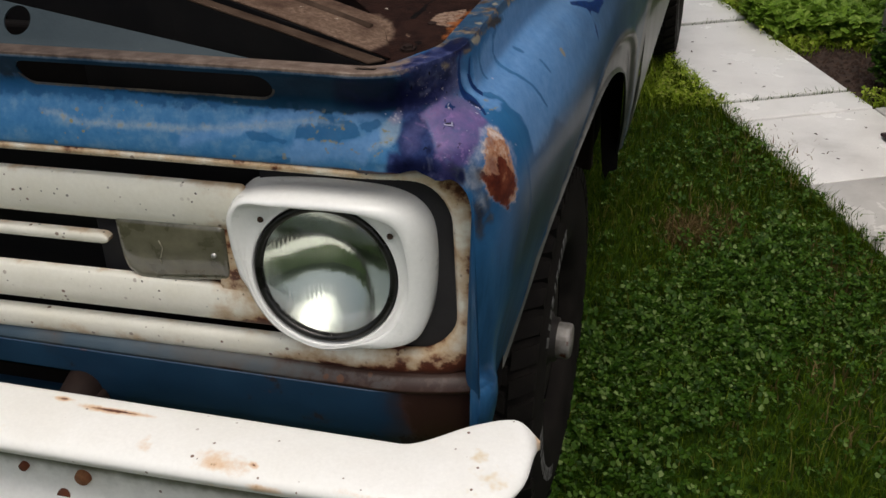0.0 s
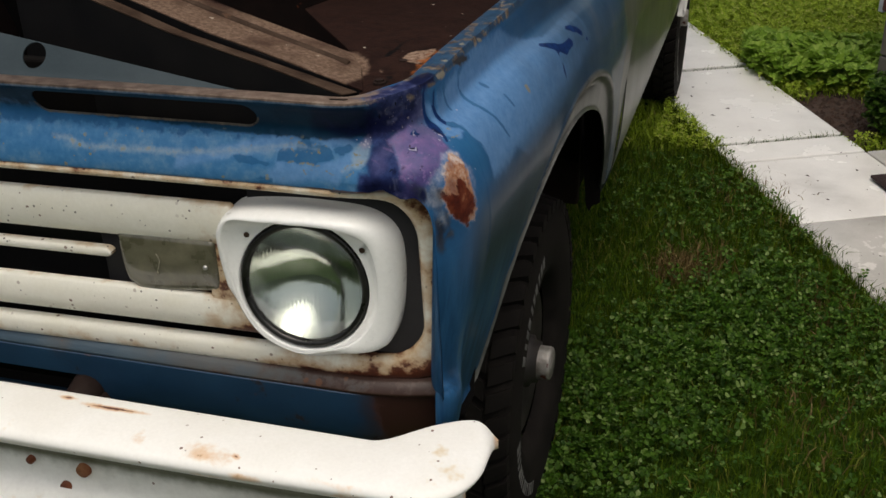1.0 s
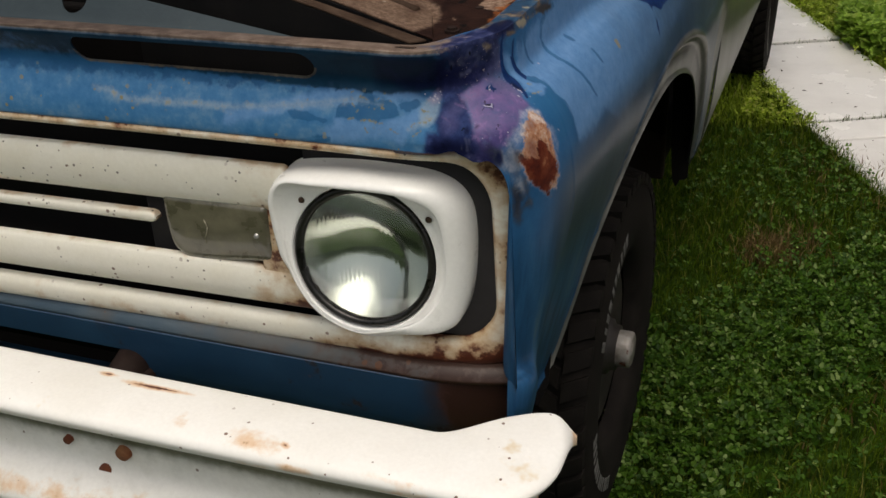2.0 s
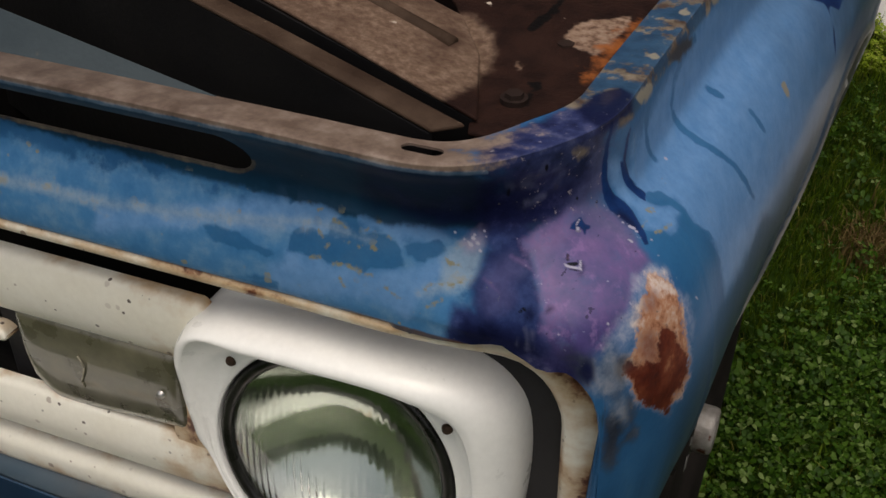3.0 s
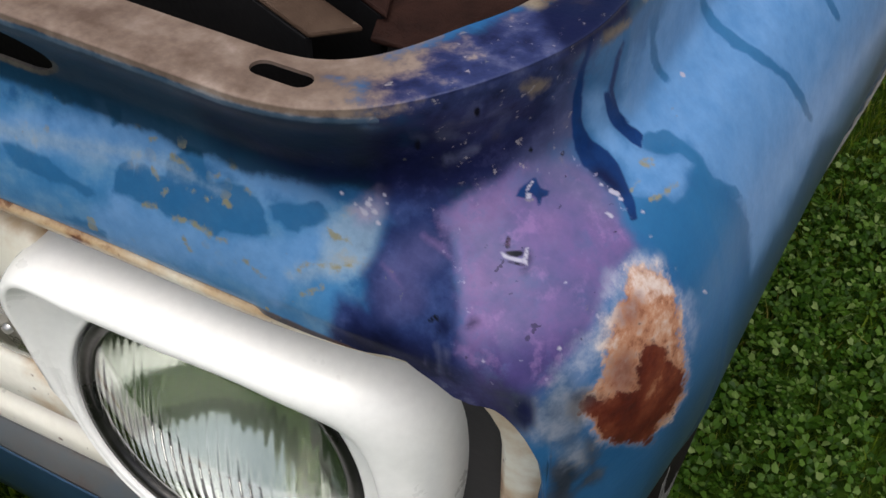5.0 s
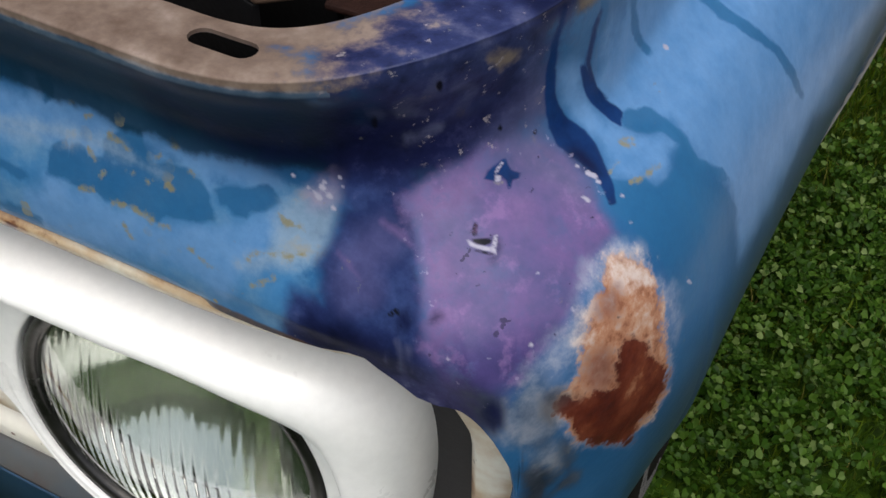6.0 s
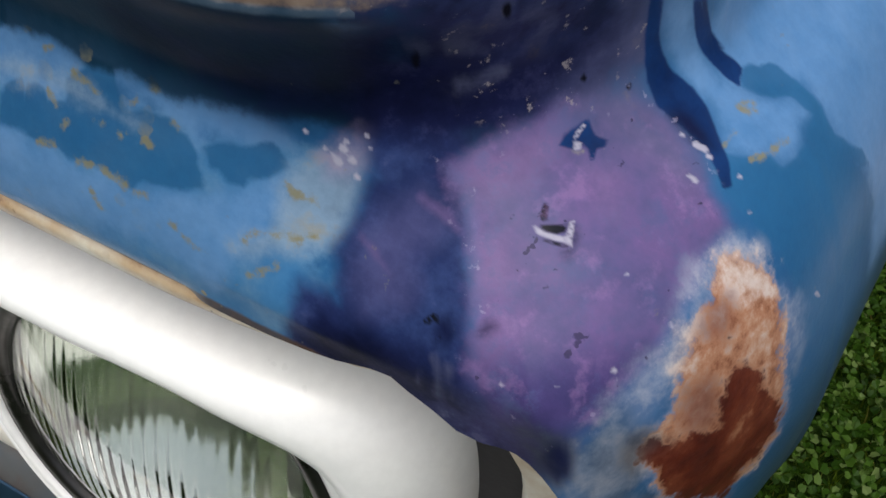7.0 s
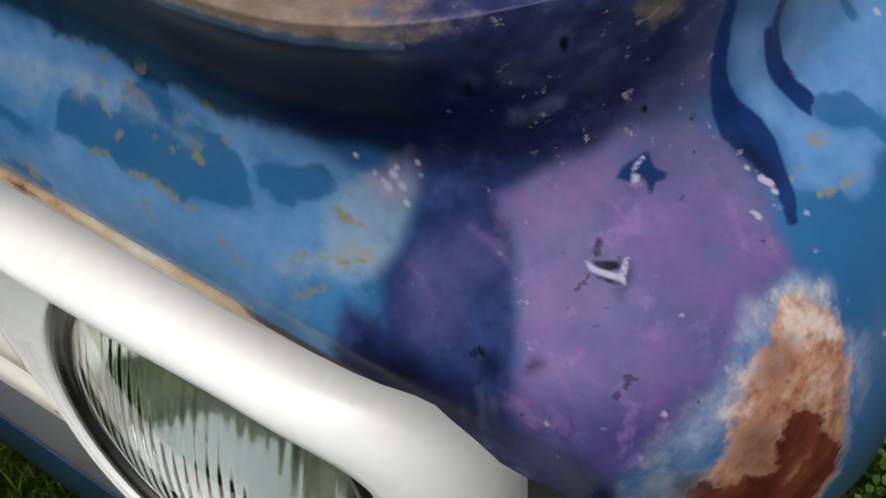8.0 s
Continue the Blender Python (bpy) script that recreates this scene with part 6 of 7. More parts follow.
for bx, by, bz, r in ((0.781, 0.104, 1.2005, 0.0065), (0.789, 0.181, 1.2030, 0.0065)):
    bm = bmesh.new()
    tube(bm, (bx, by, bz - 0.002), (bx, by, bz + 0.0035), r * 1.35, 18)
    tube(bm, (bx, by, bz + 0.003), (bx, by, bz + 0.0065), r, 6, r * 0.9)
    part("bolt", bm, BROWN, truck, "brown hexagonal bolt", smooth_faces=False)
bm = bmesh.new()
box(bm, (-0.60, 0.30, 0.55), (0.60, 1.28, 0.60), 0.005)
box(bm, (-0.60, 0.135, 0.62), (0.60, 0.155, 1.19), 0.004)
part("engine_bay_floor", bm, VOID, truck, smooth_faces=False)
# Unseen box, added to shade the grass below the truck's front.
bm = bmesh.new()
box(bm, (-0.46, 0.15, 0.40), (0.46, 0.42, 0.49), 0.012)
part("ground_shade_box", bm, VOID, truck, "unseen black box added to shade the ground under the truck's front", smooth_faces=False)
bm = bmesh.new()
box(bm, (-0.86, 1.28, 0.50), (0.86, 1.31, 1.24), 0.006)
part("firewall", bm, BROWN, truck, "brown painted firewall", smooth_faces=False)
# Unseen hood over the open bay, tilted to shade it.
cols = []
for x in np.linspace(-0.84, 0.84, 25):
    rise = 0.05 * (1 - (x / 0.84) ** 2)
    cols.append([(x, 1.30 - s * 0.73 - rise * 0.7, 1.27 + s * 0.68 + 0.02 * math.sin(3 * s)) for s in np.linspace(0, 1.28, 22)])
attach("hood", shell(np.array(cols), 0.012, flip=True), VALANCE, truck, "raised blue hood")

# ---- body behind the front fender ----
def side_columns(y0, y1, opening=None, n=40):
    cols = []
    for y in np.linspace(y0, y1, n):
        low = 0.50
        if opening:
            d = abs(y - opening) / 0.52
            if d < 1:
                low = max(low, 0.385 + 0.50 * (1 - d**2.4) ** (1 / 2.4))
        q = curve_through([(0.915, 1.185), (0.940, 1.165), (0.955, 1.10), (0.960, 1.02), (0.972, 0.965), (0.962, 0.93), (0.958, 0.80), (0.950, 0.68), (0.930, 0.58), (0.897, 0.50)], 60)
        z = np.linspace(1.185, low, 40)
        x = np.interp(z[::-1], q[::-1, 1], q[::-1, 0])[::-1]
        cols.append([(a + 0.014 * (y - 1.3), y, b) for a, b in zip(x, z)])
    return np.array(cols)


mirrored(attach("door", shell(side_columns(1.313, 2.36), 0.003), BODY_SIDE, truck, "dull grey-blue door skin, streaky reflections painted into its colour"))
mirrored(attach("cab_corner", shell(side_columns(2.366, 2.76), 0.003), BODY_SIDE, truck))
bed = attach("bed_side", shell(side_columns(2.80, 4.75, 3.62, 90), 0.003), BODY_SIDE, truck, "dull grey-blue bed side with a wheel opening")
mirrored(bed)
cols = []
for a in np.linspace(-1.0, 1.0, 40):
    y = 3.62 + 0.52 * math.sin(a * math.pi / 2)
    d = abs(y - 3.62) / 0.52
    z = max(0.50, 0.385 + 0.50 * max(0.0, 1 - d**2.4) ** (1 / 2.4))
    x = 0.955 - 0.10 * max(0.0, 0.7 - z) + 0.014 * (y - 1.3)
    cols.append([(x - 0.02, y, z - 0.002), (x + 0.006, y, z - 0.004), (x + 0.011, y, z + 0.006), (x + 0.009, y, z + 0.02), (x + 0.002, y, z + 0.026)])
attach("opening_lip", shell(np.array(cols), 0.003), BUMPER_W, bed, "pale lip round the rear wheel opening")
bm = bmesh.new()
box(bm, (-0.85, 1.33, 0.50), (0.85, 2.70, 0.62), 0.01)
box(bm, (-0.78, 2.82, 0.60), (0.78, 4.72, 0.66), 0.01)
box(bm, (-0.93, 4.66, 0.62), (0.93, 4.75, 1.16), 0.01)
part("body_floor", bm, VOID, truck, smooth_faces=False)
bm = bmesh.new()
box(bm, (-0.92, 2.70, 0.60), (0.92, 2.77, 1.30), 0.01)
part("cab_back", bm, BODY_SIDE, truck, smooth_faces=False)
cols = []
for x in np.linspace(-0.80, 0.80, 30):
    e = (abs(x) / 0.80) ** 6
    cols.append([(x, y, z - 0.05 * e) for y, z in curve_through([(1.60, 1.70), (1.68, 1.735), (1.95, 1.765), (2.40, 1.76), (2.66, 1.735), (2.74, 1.70)], 24)])
attach("cab_roof", shell(np.array(cols), 0.02), BODY_SIDE, truck, "dull grey-green cab roof")
for sx in (-1, 1):
    for (y0, z0), (y1, z1), x0, x1 in (((1.34, 1.17), (1.64, 1.70), 0.90, 0.77), ((2.70, 1.17), (2.68, 1.70), 0.90, 0.77)):
        bm = bmesh.new()
        tube(bm, (sx * x0, y0, z0), (sx * x1, y1, z1), 0.035, 12, 0.03)
        part("cab_pillar", bm, BODY_SIDE, truck)
bm = bmesh.new()
box(bm, (-0.86, 1.30, 1.14), (0.86, 1.40, 1.19), 0.01)
part("cowl", bm, VALANCE, truck, smooth_faces=False)
PANE, t2, b = start("cab_glass")
b.inputs["Base Color"].default_value = (0.85, 0.92, 0.90, 1)
b.inputs["Transmission Weight"].default_value, b.inputs["Roughness"].default_value = 1.0, 0.02
for corners in ([(-0.86, 1.36, 1.18), (0.86, 1.36, 1.18), (0.76, 1.63, 1.69), (-0.76, 1.63, 1.69)], [(-0.80, 2.735, 1.30), (0.80, 2.735, 1.30), (0.74, 2.70, 1.69), (-0.74, 2.70, 1.69)]):
    me = raw([*corners, *[(x, y + 0.005, z) for x, y, z in corners]], [(0, 1, 2, 3), (7, 6, 5, 4), (0, 4, 5, 1), (1, 5, 6, 2), (2, 6, 7, 3), (3, 7, 4, 0)])
    attach("cab_window", me, PANE, truck, smooth_faces=False)

# ---- wheels ----
R, XO = HUB_Z, 0.788


def build_wheel():
    c0 = (XO, AXLE_Y, HUB_Z)
    V, F = lathe([(-0.06, 0.20), (0.02, 0.196), (0.05, 0.185), (0.056, 0.17), (0.045, 0.15), (0.030, 0.10), (0.035, 0.06), (0.035, 0.0)], 48, c0)
    rim = attach("wheel", raw(V, F), RIM_M, truck, "black steel wheel")
    body = curve_through([(-0.055, 0.19), (-0.085, 0.215), (-0.099, 0.27), (-0.096, 0.33), (-0.084, 0.360), (-0.06, 0.369), (0, 0.372), (0.06, 0.369), (0.084, 0.360), (0.094, 0.33), (0.097, 0.27), (0.085, 0.215), (0.055, 0.19)], 50)
    V, F = lathe([tuple(p) for p in body], 96, c0)
    tyre = attach("tyre", raw(V, F), RUBBER, rim, "black off-road tyre with chunky tread")
    n = 44
    for row, (x0, x1, lean) in enumerate(((-0.090, -0.050, 0.010), (-0.044, -0.004, -0.012), (0.004, 0.044, 0.012), (0.050, 0.092, -0.010))):
        da = 2 * math.pi / n * 0.37
        V = []
        for rr, sh in ((0.362, 1.0), (R, 0.88)):
            for x, s, tw in ((x0, -1, -lean), (x1, -1, lean), (x1, 1, lean), (x0, 1, -lean)):
                a = s * da * sh + tw / R
                rr2 = rr - 9.0 * max(0.0, abs(x) - 0.055) ** 2
                V.append((x, rr2 * math.cos(a), rr2 * math.sin(a)))
        bm = bmesh.new()
        bm.from_mesh(raw(V, [(4, 5, 6, 7), (0, 4, 7, 3), (1, 2, 6, 5), (0, 1, 5, 4), (3, 7, 6, 2)]))
        bmesh.ops.recalc_face_normals(bm, faces=bm.faces)
        me = bpy.data.meshes.new("tread_block")
        bm.to_mesh(me)
        bm.free()
        me.materials.append(RUBBER)
        for k in range(n):
            ob = new("tread_block", me)
            ob.parent = rim
            ob.matrix_basis = Matrix.Translation(c0) @ Matrix.Rotation(2 * math.pi * (k + 0.5 * (row % 2)) / n, 4, "X")
    for k in range(22):
        a = radians(186 + k * 5.2 if k < 12 else 100 + (k - 12) * 5.2)
        bm = bmesh.new()
        box(bm, (-0.0015, -0.011 + 0.004 * (k % 3), -0.014), (0.0015, 0.009, 0.014), 0.0006)
        bm.transform(Matrix.Translation((c0[0] + 0.0962, c0[1] + 0.285 * math.cos(a), c0[2] + 0.285 * math.sin(a))) @ Matrix.Rotation(a - math.pi / 2, 4, "X"))
        part("lettering_bar", bm, surface("worn_white_rubber", [(0.3, (0.05, 0.05, 0.048)), (0.7, (0.20, 0.195, 0.19))], 60, 0.8) if k == 0 else bpy.data.materials["worn_white_rubber"], rim, "worn white raised bar")
    V, F = lathe([(0.03, 0.062), (0.066, 0.060), (0.070, 0.050), (0.082, 0.048), (0.084, 0.0)], 32, c0)
    attach("hub_body", raw(V, F), RIM_M, rim, "black hub body")
    V, F = lathe([(0.080, 0.038), (0.084, 0.039), (0.104, 0.039), (0.109, 0.037), (0.111, 0.033), (0.109, 0.018), (0.112, 0.016), (0.112, 0.0)], 32, c0)
    attach("hub_cap", raw(V, F), surface("dirty_hub_steel", [(0.3, (0.16, 0.14, 0.12)), (0.55, (0.34, 0.32, 0.30)), (0.75, (0.52, 0.50, 0.47))], 45, 0.5, metal=0.35, bump=0.3, spots=[(RUST_D, 24, 0.62)]), rim, "worn chrome locking hub")
    return rim


wheel = build_wheel()
wheel.matrix_basis = Matrix.Translation((0, AXLE_Y, 0)) @ Matrix.Diagonal((1, 0.945, 0.945, 1)) @ Matrix.Translation((0, -AXLE_Y, 0))
for m in (pose(0.055, 2.86, 0), pose(0, 2 * AXLE_Y, 0, 0, 0, 180), pose(-0.055, 2 * AXLE_Y + 2.86, 0, 0, 0, 180)):
    copy_thing(wheel, m)

# ---- ground ----
GRASS = surface("lawn_soil", [(0.35, (0.008, 0.017, 0.002)), (0.5, (0.021, 0.047, 0.004)), (0.62, (0.038, 0.078, 0.007)), (0.75, (0.058, 0.095, 0.012))], 24, 0.9, bump=0.8, grain=90, spec=0.08)
bm = bmesh.new()
bmesh.ops.create_grid(bm, x_segments=60, y_segments=60, size=70)
tagged(part("ground", bm, GRASS, None, "lawn of short grass and clover"), category="ground", kind="structure")

# concrete path, laid slab by slab
PD = Vector((0.43, -0.903, 0))
PN = Vector((0.903, 0.43, 0))
PATH_MID = 2.565
CONC = surface("worn_concrete", [(0.28, (0.60, 0.585, 0.56)), (0.42, (0.80, 0.785, 0.76)), (0.54, (0.90, 0.885, 0.86)), (0.8, (0.93, 0.92, 0.90))], 2.1, 0.24, bump=0.06, grain=220,
               spots=[((0.30, 0.28, 0.25), 34, 0.74)])
# Greyer concrete for the nearer slabs.
GREY_CONC = surface("grey_concrete", [(0.30, (0.36, 0.345, 0.325)), (0.45, (0.50, 0.485, 0.46)), (0.6, (0.61, 0.595, 0.57)), (0.8, (0.70, 0.68, 0.65))], 2.6, 0.24, bump=0.08, grain=220,
                   spots=[((0.24, 0.225, 0.20), 34, 0.72), ((0.66, 0.64, 0.61), 3.4, 0.66)])
pathway = tagged(new("path"), "path of pale concrete slabs with grass in the joints", "path", kind="structure")
slabs = [(-0.275, 0.275, a, b) for a, b in ((-5.9, -4.98), (-4.97, -4.05), (-4.04, -3.120), (-3.090, -2.193), (-2.173, -2.004), (-1.998, -1.465), (-1.450, -0.54), (-0.53, 0.4))]
slabs += [(0.281, 1.0, a, b) for a, b in ((-2.004, -1.465), (-1.450, -0.54), (-0.53, 0.4))]
mw = Matrix.Translation(PN * PATH_MID) @ Matrix(((PN.x, PD.x, 0, 0), (PN.y, PD.y, 0, 0), (0, 0, 1, 0), (0, 0, 0, 1)))
for u0, u1, s0, s1 in slabs:
    bm = bmesh.new()
    box(bm, (u0, s0, -0.05), (u1, s1, 0.028 + 0.004 * math.sin(s0 * 7 + u0)), 0.006)
    bm.transform(mw)
    bmesh.ops.recalc_face_normals(bm, faces=bm.faces)
    part("slab", bm, GREY_CONC if s0 > -1.6 or (u0 > 0.2 and s0 > -2.1) else CONC, pathway, smooth_faces=False)
MAT = surface("mat_bristle", [(0.3, (0.020, 0.010, 0.011)), (0.7, (0.045, 0.022, 0.022))], 30, 0.95, bump=0.8, grain=500)
bm = bmesh.new()
box(bm, (0.150, -1.745, 0.034), (0.95, -1.28, 0.046), 0.004)
bm.transform(mw)
bmesh.ops.recalc_face_normals(bm, faces=bm.faces)
tagged(part("door_mat", bm, MAT, None, "dark red-brown bristle door mat on the concrete"), category="mat")

# bare soil bed
SOIL = surface("dark_soil", [(0.3, (0.022, 0.013, 0.009)), (0.6, (0.060, 0.034, 0.023)), (0.8, (0.12, 0.072, 0.05))], 40, 0.95, bump=0.9, grain=120)
bm = bmesh.new()
bmesh.ops.create_circle(bm, cap_ends=True, segments=40, radius=1.0)
for v in bm.verts:
    a = math.atan2(v.co.y, v.co.x)
    w = 1 + 0.12 * math.sin(3 * a + 1) + 0.07 * math.sin(7 * a)
    v.co = Vector((1.64 + 0.29 * w * math.cos(a) - 0.12 * w * math.sin(a), 3.42 + 0.42 * w * math.sin(a), 0.006))
tagged(part("soil_bed", bm, SOIL, None, "bare dark soil beside the path", smooth_faces=False), category="soil", kind="structure")


def leaf_material(name, stops, rough=0.55, gloss=0.15):
    m, t2, b = start(name)
    g = t2.nodes.new("ShaderNodeNewGeometry")
    cc = ramp(t2, g.outputs["Random Per Island"], stops)
    cc = mix(t2, calc(t2, "MULTIPLY", noise_of(t2, 2.2), 0.4), cc, tuple(0.5 * v for v in stops[0][1]))
    t2.links.new(cc, b.inputs["Base Color"])
    thin, both = t2.nodes.new("ShaderNodeBsdfTranslucent"), t2.nodes.new("ShaderNodeMixShader")
    t2.links.new(cc, thin.inputs["Color"])
    both.inputs[0].default_value = 0.35
    t2.links.new(b.outputs[0], both.inputs[1])
    t2.links.new(thin.outputs[0], both.inputs[2])
    t2.links.new(both.outputs[0], t2.nodes["Material Output"].inputs["Surface"])
    b.inputs["Roughness"].default_value = rough
    b.inputs["Specular IOR Level"].default_value = gloss
    return m


BLADE = leaf_material("grass_blade", [(0.0, (0.036, 0.074, 0.003)), (0.5, (0.074, 0.132, 0.006)), (0.85, (0.140, 0.205, 0.012)), (1.0, (0.26, 0.22, 0.06))])
# Lit copy of the lawn: the far grass's brightness is put into its colour.
FAR_LIT = leaf_material("far_lit_grass", [(0.0, (0.19, 0.29, 0.020)), (0.5, (0.32, 0.44, 0.034)), (0.85, (0.44, 0.55, 0.07)), (1.0, (0.46, 0.44, 0.15))])
CLOVER = leaf_material("clover_leaf", [(0.0, (0.020, 0.058, 0.005)), (0.5, (0.048, 0.112, 0.010)), (0.85, (0.100, 0.190, 0.026)), (1.0, (0.24, 0.33, 0.11))], 0.42, 0.12)
WEED = leaf_material("weed_leaf", [(0.0, (0.14, 0.26, 0.025)), (0.6, (0.26, 0.42, 0.05)), (1.0, (0.40, 0.54, 0.11))], 0.4)
rng = np.random.default_rng(7)


def off_path(p, slack=0.0):
    """True where no slab, house or bare soil lies."""
    u, s = p @ np.array([PN.x, PN.y]) - PATH_MID, p @ np.array([PD.x, PD.y])
    return (np.abs(u) > 0.262 + slack) & ~((u > 0) & (s > -2.02)) & ~((u > 0.64) & (s > -2.66))


def spread(n, x0, x1, y0, y1):
    p = np.stack([rng.uniform(x0, x1, n), rng.uniform(y0, y1, n)], 1)
    return p[off_path(p, rng.normal(0, 0.018, n)) & (np.hypot((p[:, 0] - 1.62) / 0.22, (p[:, 1] - 3.42) / 0.34) > rng.uniform(0.75, 1.1, n))]


def blades(name, p, height, width, label, material):
    """Bent blades, five corners each, as one mesh."""
    n = len(p)
    h, a, lean = height * rng.uniform(0.5, 1.35, n), rng.uniform(0, 2 * math.pi, n), rng.uniform(0.1, 0.9, n)
    b = rng.uniform(0, 2 * math.pi, n)
    w = width * rng.uniform(0.7, 1.3, n)
    side = np.stack([np.cos(a) * w, np.sin(a) * w, np.zeros(n)], 1)
    lx = np.stack([np.cos(b), np.sin(b), np.zeros(n)], 1) * (h * lean)[:, None]
    base = np.column_stack([p, np.zeros(n)])
    up = np.column_stack([np.zeros(n), np.zeros(n), h])
    V = np.stack([base - side, base + side, base + lx * 0.3 + up * 0.55 - side * 0.8, base + lx * 0.3 + up * 0.55 + side * 0.8, base + lx + up * (1 - 0.35 * lean)[:, None]], 1).reshape(-1, 3)
    i = np.arange(n)[:, None] * 5
    tri = np.concatenate([i + [0, 1, 3], i + [0, 3, 2], i + [2, 3, 4]], 1).reshape(-1, 3)
    ob = attach(name, fast(V, tri), material, None, label)
    return tagged(ob, category="grass", kind="stuff")


def fast(V, tri):
    me = bpy.data.meshes.new("raw")
    me.vertices.add(len(V))
    me.vertices.foreach_set("co", np.ascontiguousarray(V, np.float32).ravel())
    me.loops.add(tri.size)
    me.loops.foreach_set("vertex_index", np.ascontiguousarray(tri, np.int32).ravel())
    me.polygons.add(len(tri))
    me.polygons.foreach_set("loop_start", np.arange(0, tri.size, 3, dtype=np.int32))
    me.update(calc_edges=True)
    return me


def leaves(name, p, size, height, material, label, category, lobes=3):
    """Leaves of a few round leaflets on their stalk's height, tilted at random, as one mesh."""
    n = len(p)
    h, a0, s = height * rng.uniform(0.35, 1.2, n), rng.uniform(0, 2 * math.pi, n), size * rng.uniform(0.6, 1.3, n)
    tx, ty = rng.normal(0, 0.42, n), rng.normal(0, 0.42, n)
    shape = np.array([(0.05, 0, 0), (0.55, 0.42, 0.10), (0.95, 0.30, 0.10), (0.92, 0, 0.0), (0.95, -0.30, 0.10), (0.55, -0.42, 0.10)])
    V, T = [], []
    for k in range(lobes):
        a = a0 + 2 * math.pi * k / lobes
        x = shape[None, :, 0] * s[:, None]
        y = shape[None, :, 1] * s[:, None]
        z = shape[None, :, 2] * s[:, None]
        gx = np.cos(a)[:, None] * x - np.sin(a)[:, None] * y
        gy = np.sin(a)[:, None] * x + np.cos(a)[:, None] * y
        gz = h[:, None] + z + gx * tx[:, None] + gy * ty[:, None]
        V.append(np.stack([p[:, :1] + gx, p[:, 1:] + gy, gz], 2).reshape(-1, 3))
        i = np.arange(n)[:, None] * 6 + k * n * 6
        T.append(np.concatenate([i + [0, 3, 1], i + [1, 3, 2], i + [0, 5, 3], i + [5, 4, 3]], 1).reshape(-1, 3))
    ob = attach(name, fast(np.concatenate(V), np.concatenate(T)), material, None, label, smooth_faces=False)
    return tagged(ob, category=category, kind="stuff")


def patchy(p, k=2.3, keep=0.5):
    """Thins points out in drifts about half a metre wide."""
    f = 0.5 + 0.25 * np.sin(p[:, 0] * k * 2.9 + 1.3 * np.sin(p[:, 1] * k)) + 0.25 * np.sin(p[:, 1] * k * 2.1 + 1.7 * np.sin(p[:, 0] * k * 1.4) + 2.0)
    return p[rng.random(len(p)) < np.clip(f * 1.5 - 0.75 + keep, 0.06, 1)]


blades("grass", spread(26000, -0.4, 0.50, -0.8, 0.5), 0.040, 0.0018, "grass in front of the truck", BLADE)
blades("grass", spread(92000, 0.50, 2.6, -0.6, 2.9), 0.034, 0.0015, "short green grass blades of the lawn", BLADE)
blades("grass", patchy(spread(34000, 0.50, 2.6, 0.2, 3.6), 3.1, 0.30), 0.058, 0.0017, "longer tufts of grass in the lawn", BLADE)
blades("grass", spread(90000, 0.3, 3.0, 2.9, 7.2), 0.045, 0.0036, "yellow-green grass farther across the lawn, its lit brightness put into the colour", FAR_LIT)
q = patchy(spread(34000, 0.80, 2.05, -0.5, 2.9), 2.3, 0.50)
leaves("clover", q[rng.random(len(q)) < np.clip((2.9 - q[:, 1]) / 1.5, 0, 1)], 0.0125, 0.052, CLOVER, "green clover drifting through the lawn", "clover")
leaves("clover", spread(36000, 0.9, 2.9, 2.9, 7.0), 0.013, 0.06, FAR_LIT, "green clover farther across the lawn", "clover")
DRY = leaf_material("dry_grass", [(0.0, (0.13, 0.085, 0.035)), (0.6, (0.22, 0.15, 0.06)), (1.0, (0.32, 0.24, 0.11))])
q = np.concatenate([np.stack([rng.normal(x, r, n), rng.normal(y, r * 1.2, n)], 1) for x, y, r, n in ((1.09, 1.91, 0.045, 520), (1.16, 1.98, 0.06, 260), (1.52, 1.75, 0.10, 260), (1.30, 2.55, 0.10, 200), (1.55, 1.25, 0.14, 260))])
blades("dry_grass", q, 0.050, 0.0020, "dry straw-coloured patches in the lawn", DRY)
# longer grass leaning over the slabs' edge
n = 3800
t = rng.uniform(-3.2, 0.2, n)
q = np.outer(PATH_MID - 0.275 + rng.normal(-0.012, 0.020, n), (PN.x, PN.y)) + np.outer(t, (PD.x, PD.y))
blades("edge_grass", q, 0.060, 0.0018, "longer grass along the edge of the slabs", BLADE)
q = spread(4300, 1.2, 2.0, 3.74, 4.30)
q = q[rng.random(len(q)) < np.clip((q[:, 1] - 3.66) * 5, 0, 1)]
leaves("weeds", q, 0.024, 0.11, WEED, "light green leafy weeds beside the path", "weeds", 5)
n = 2600
a, r = rng.uniform(0, 2 * math.pi, n), np.sqrt(rng.uniform(0, 1, n))
q = np.stack([1.93 + 0.23 * r * np.cos(a), 3.26 + 0.20 * r * np.sin(a)], 1)
leaves("bush", q, 0.016, 0.21, CLOVER, "low green bush by the block wall", "bush", 5)
# clods and litter on the soil, grass in the slab joints
n = 900
a, r = rng.uniform(0, 2 * math.pi, n), np.sqrt(rng.uniform(0, 1, n))
q = np.stack([1.64 + 0.28 * r * np.cos(a) - 0.12 * r * np.sin(a), 3.42 + 0.42 * r * np.sin(a)], 1)
V, T = [], []
tet = np.array([(1, 0, 0), (-0.5, 0.87, 0), (-0.5, -0.87, 0), (0, 0, 1.1)])
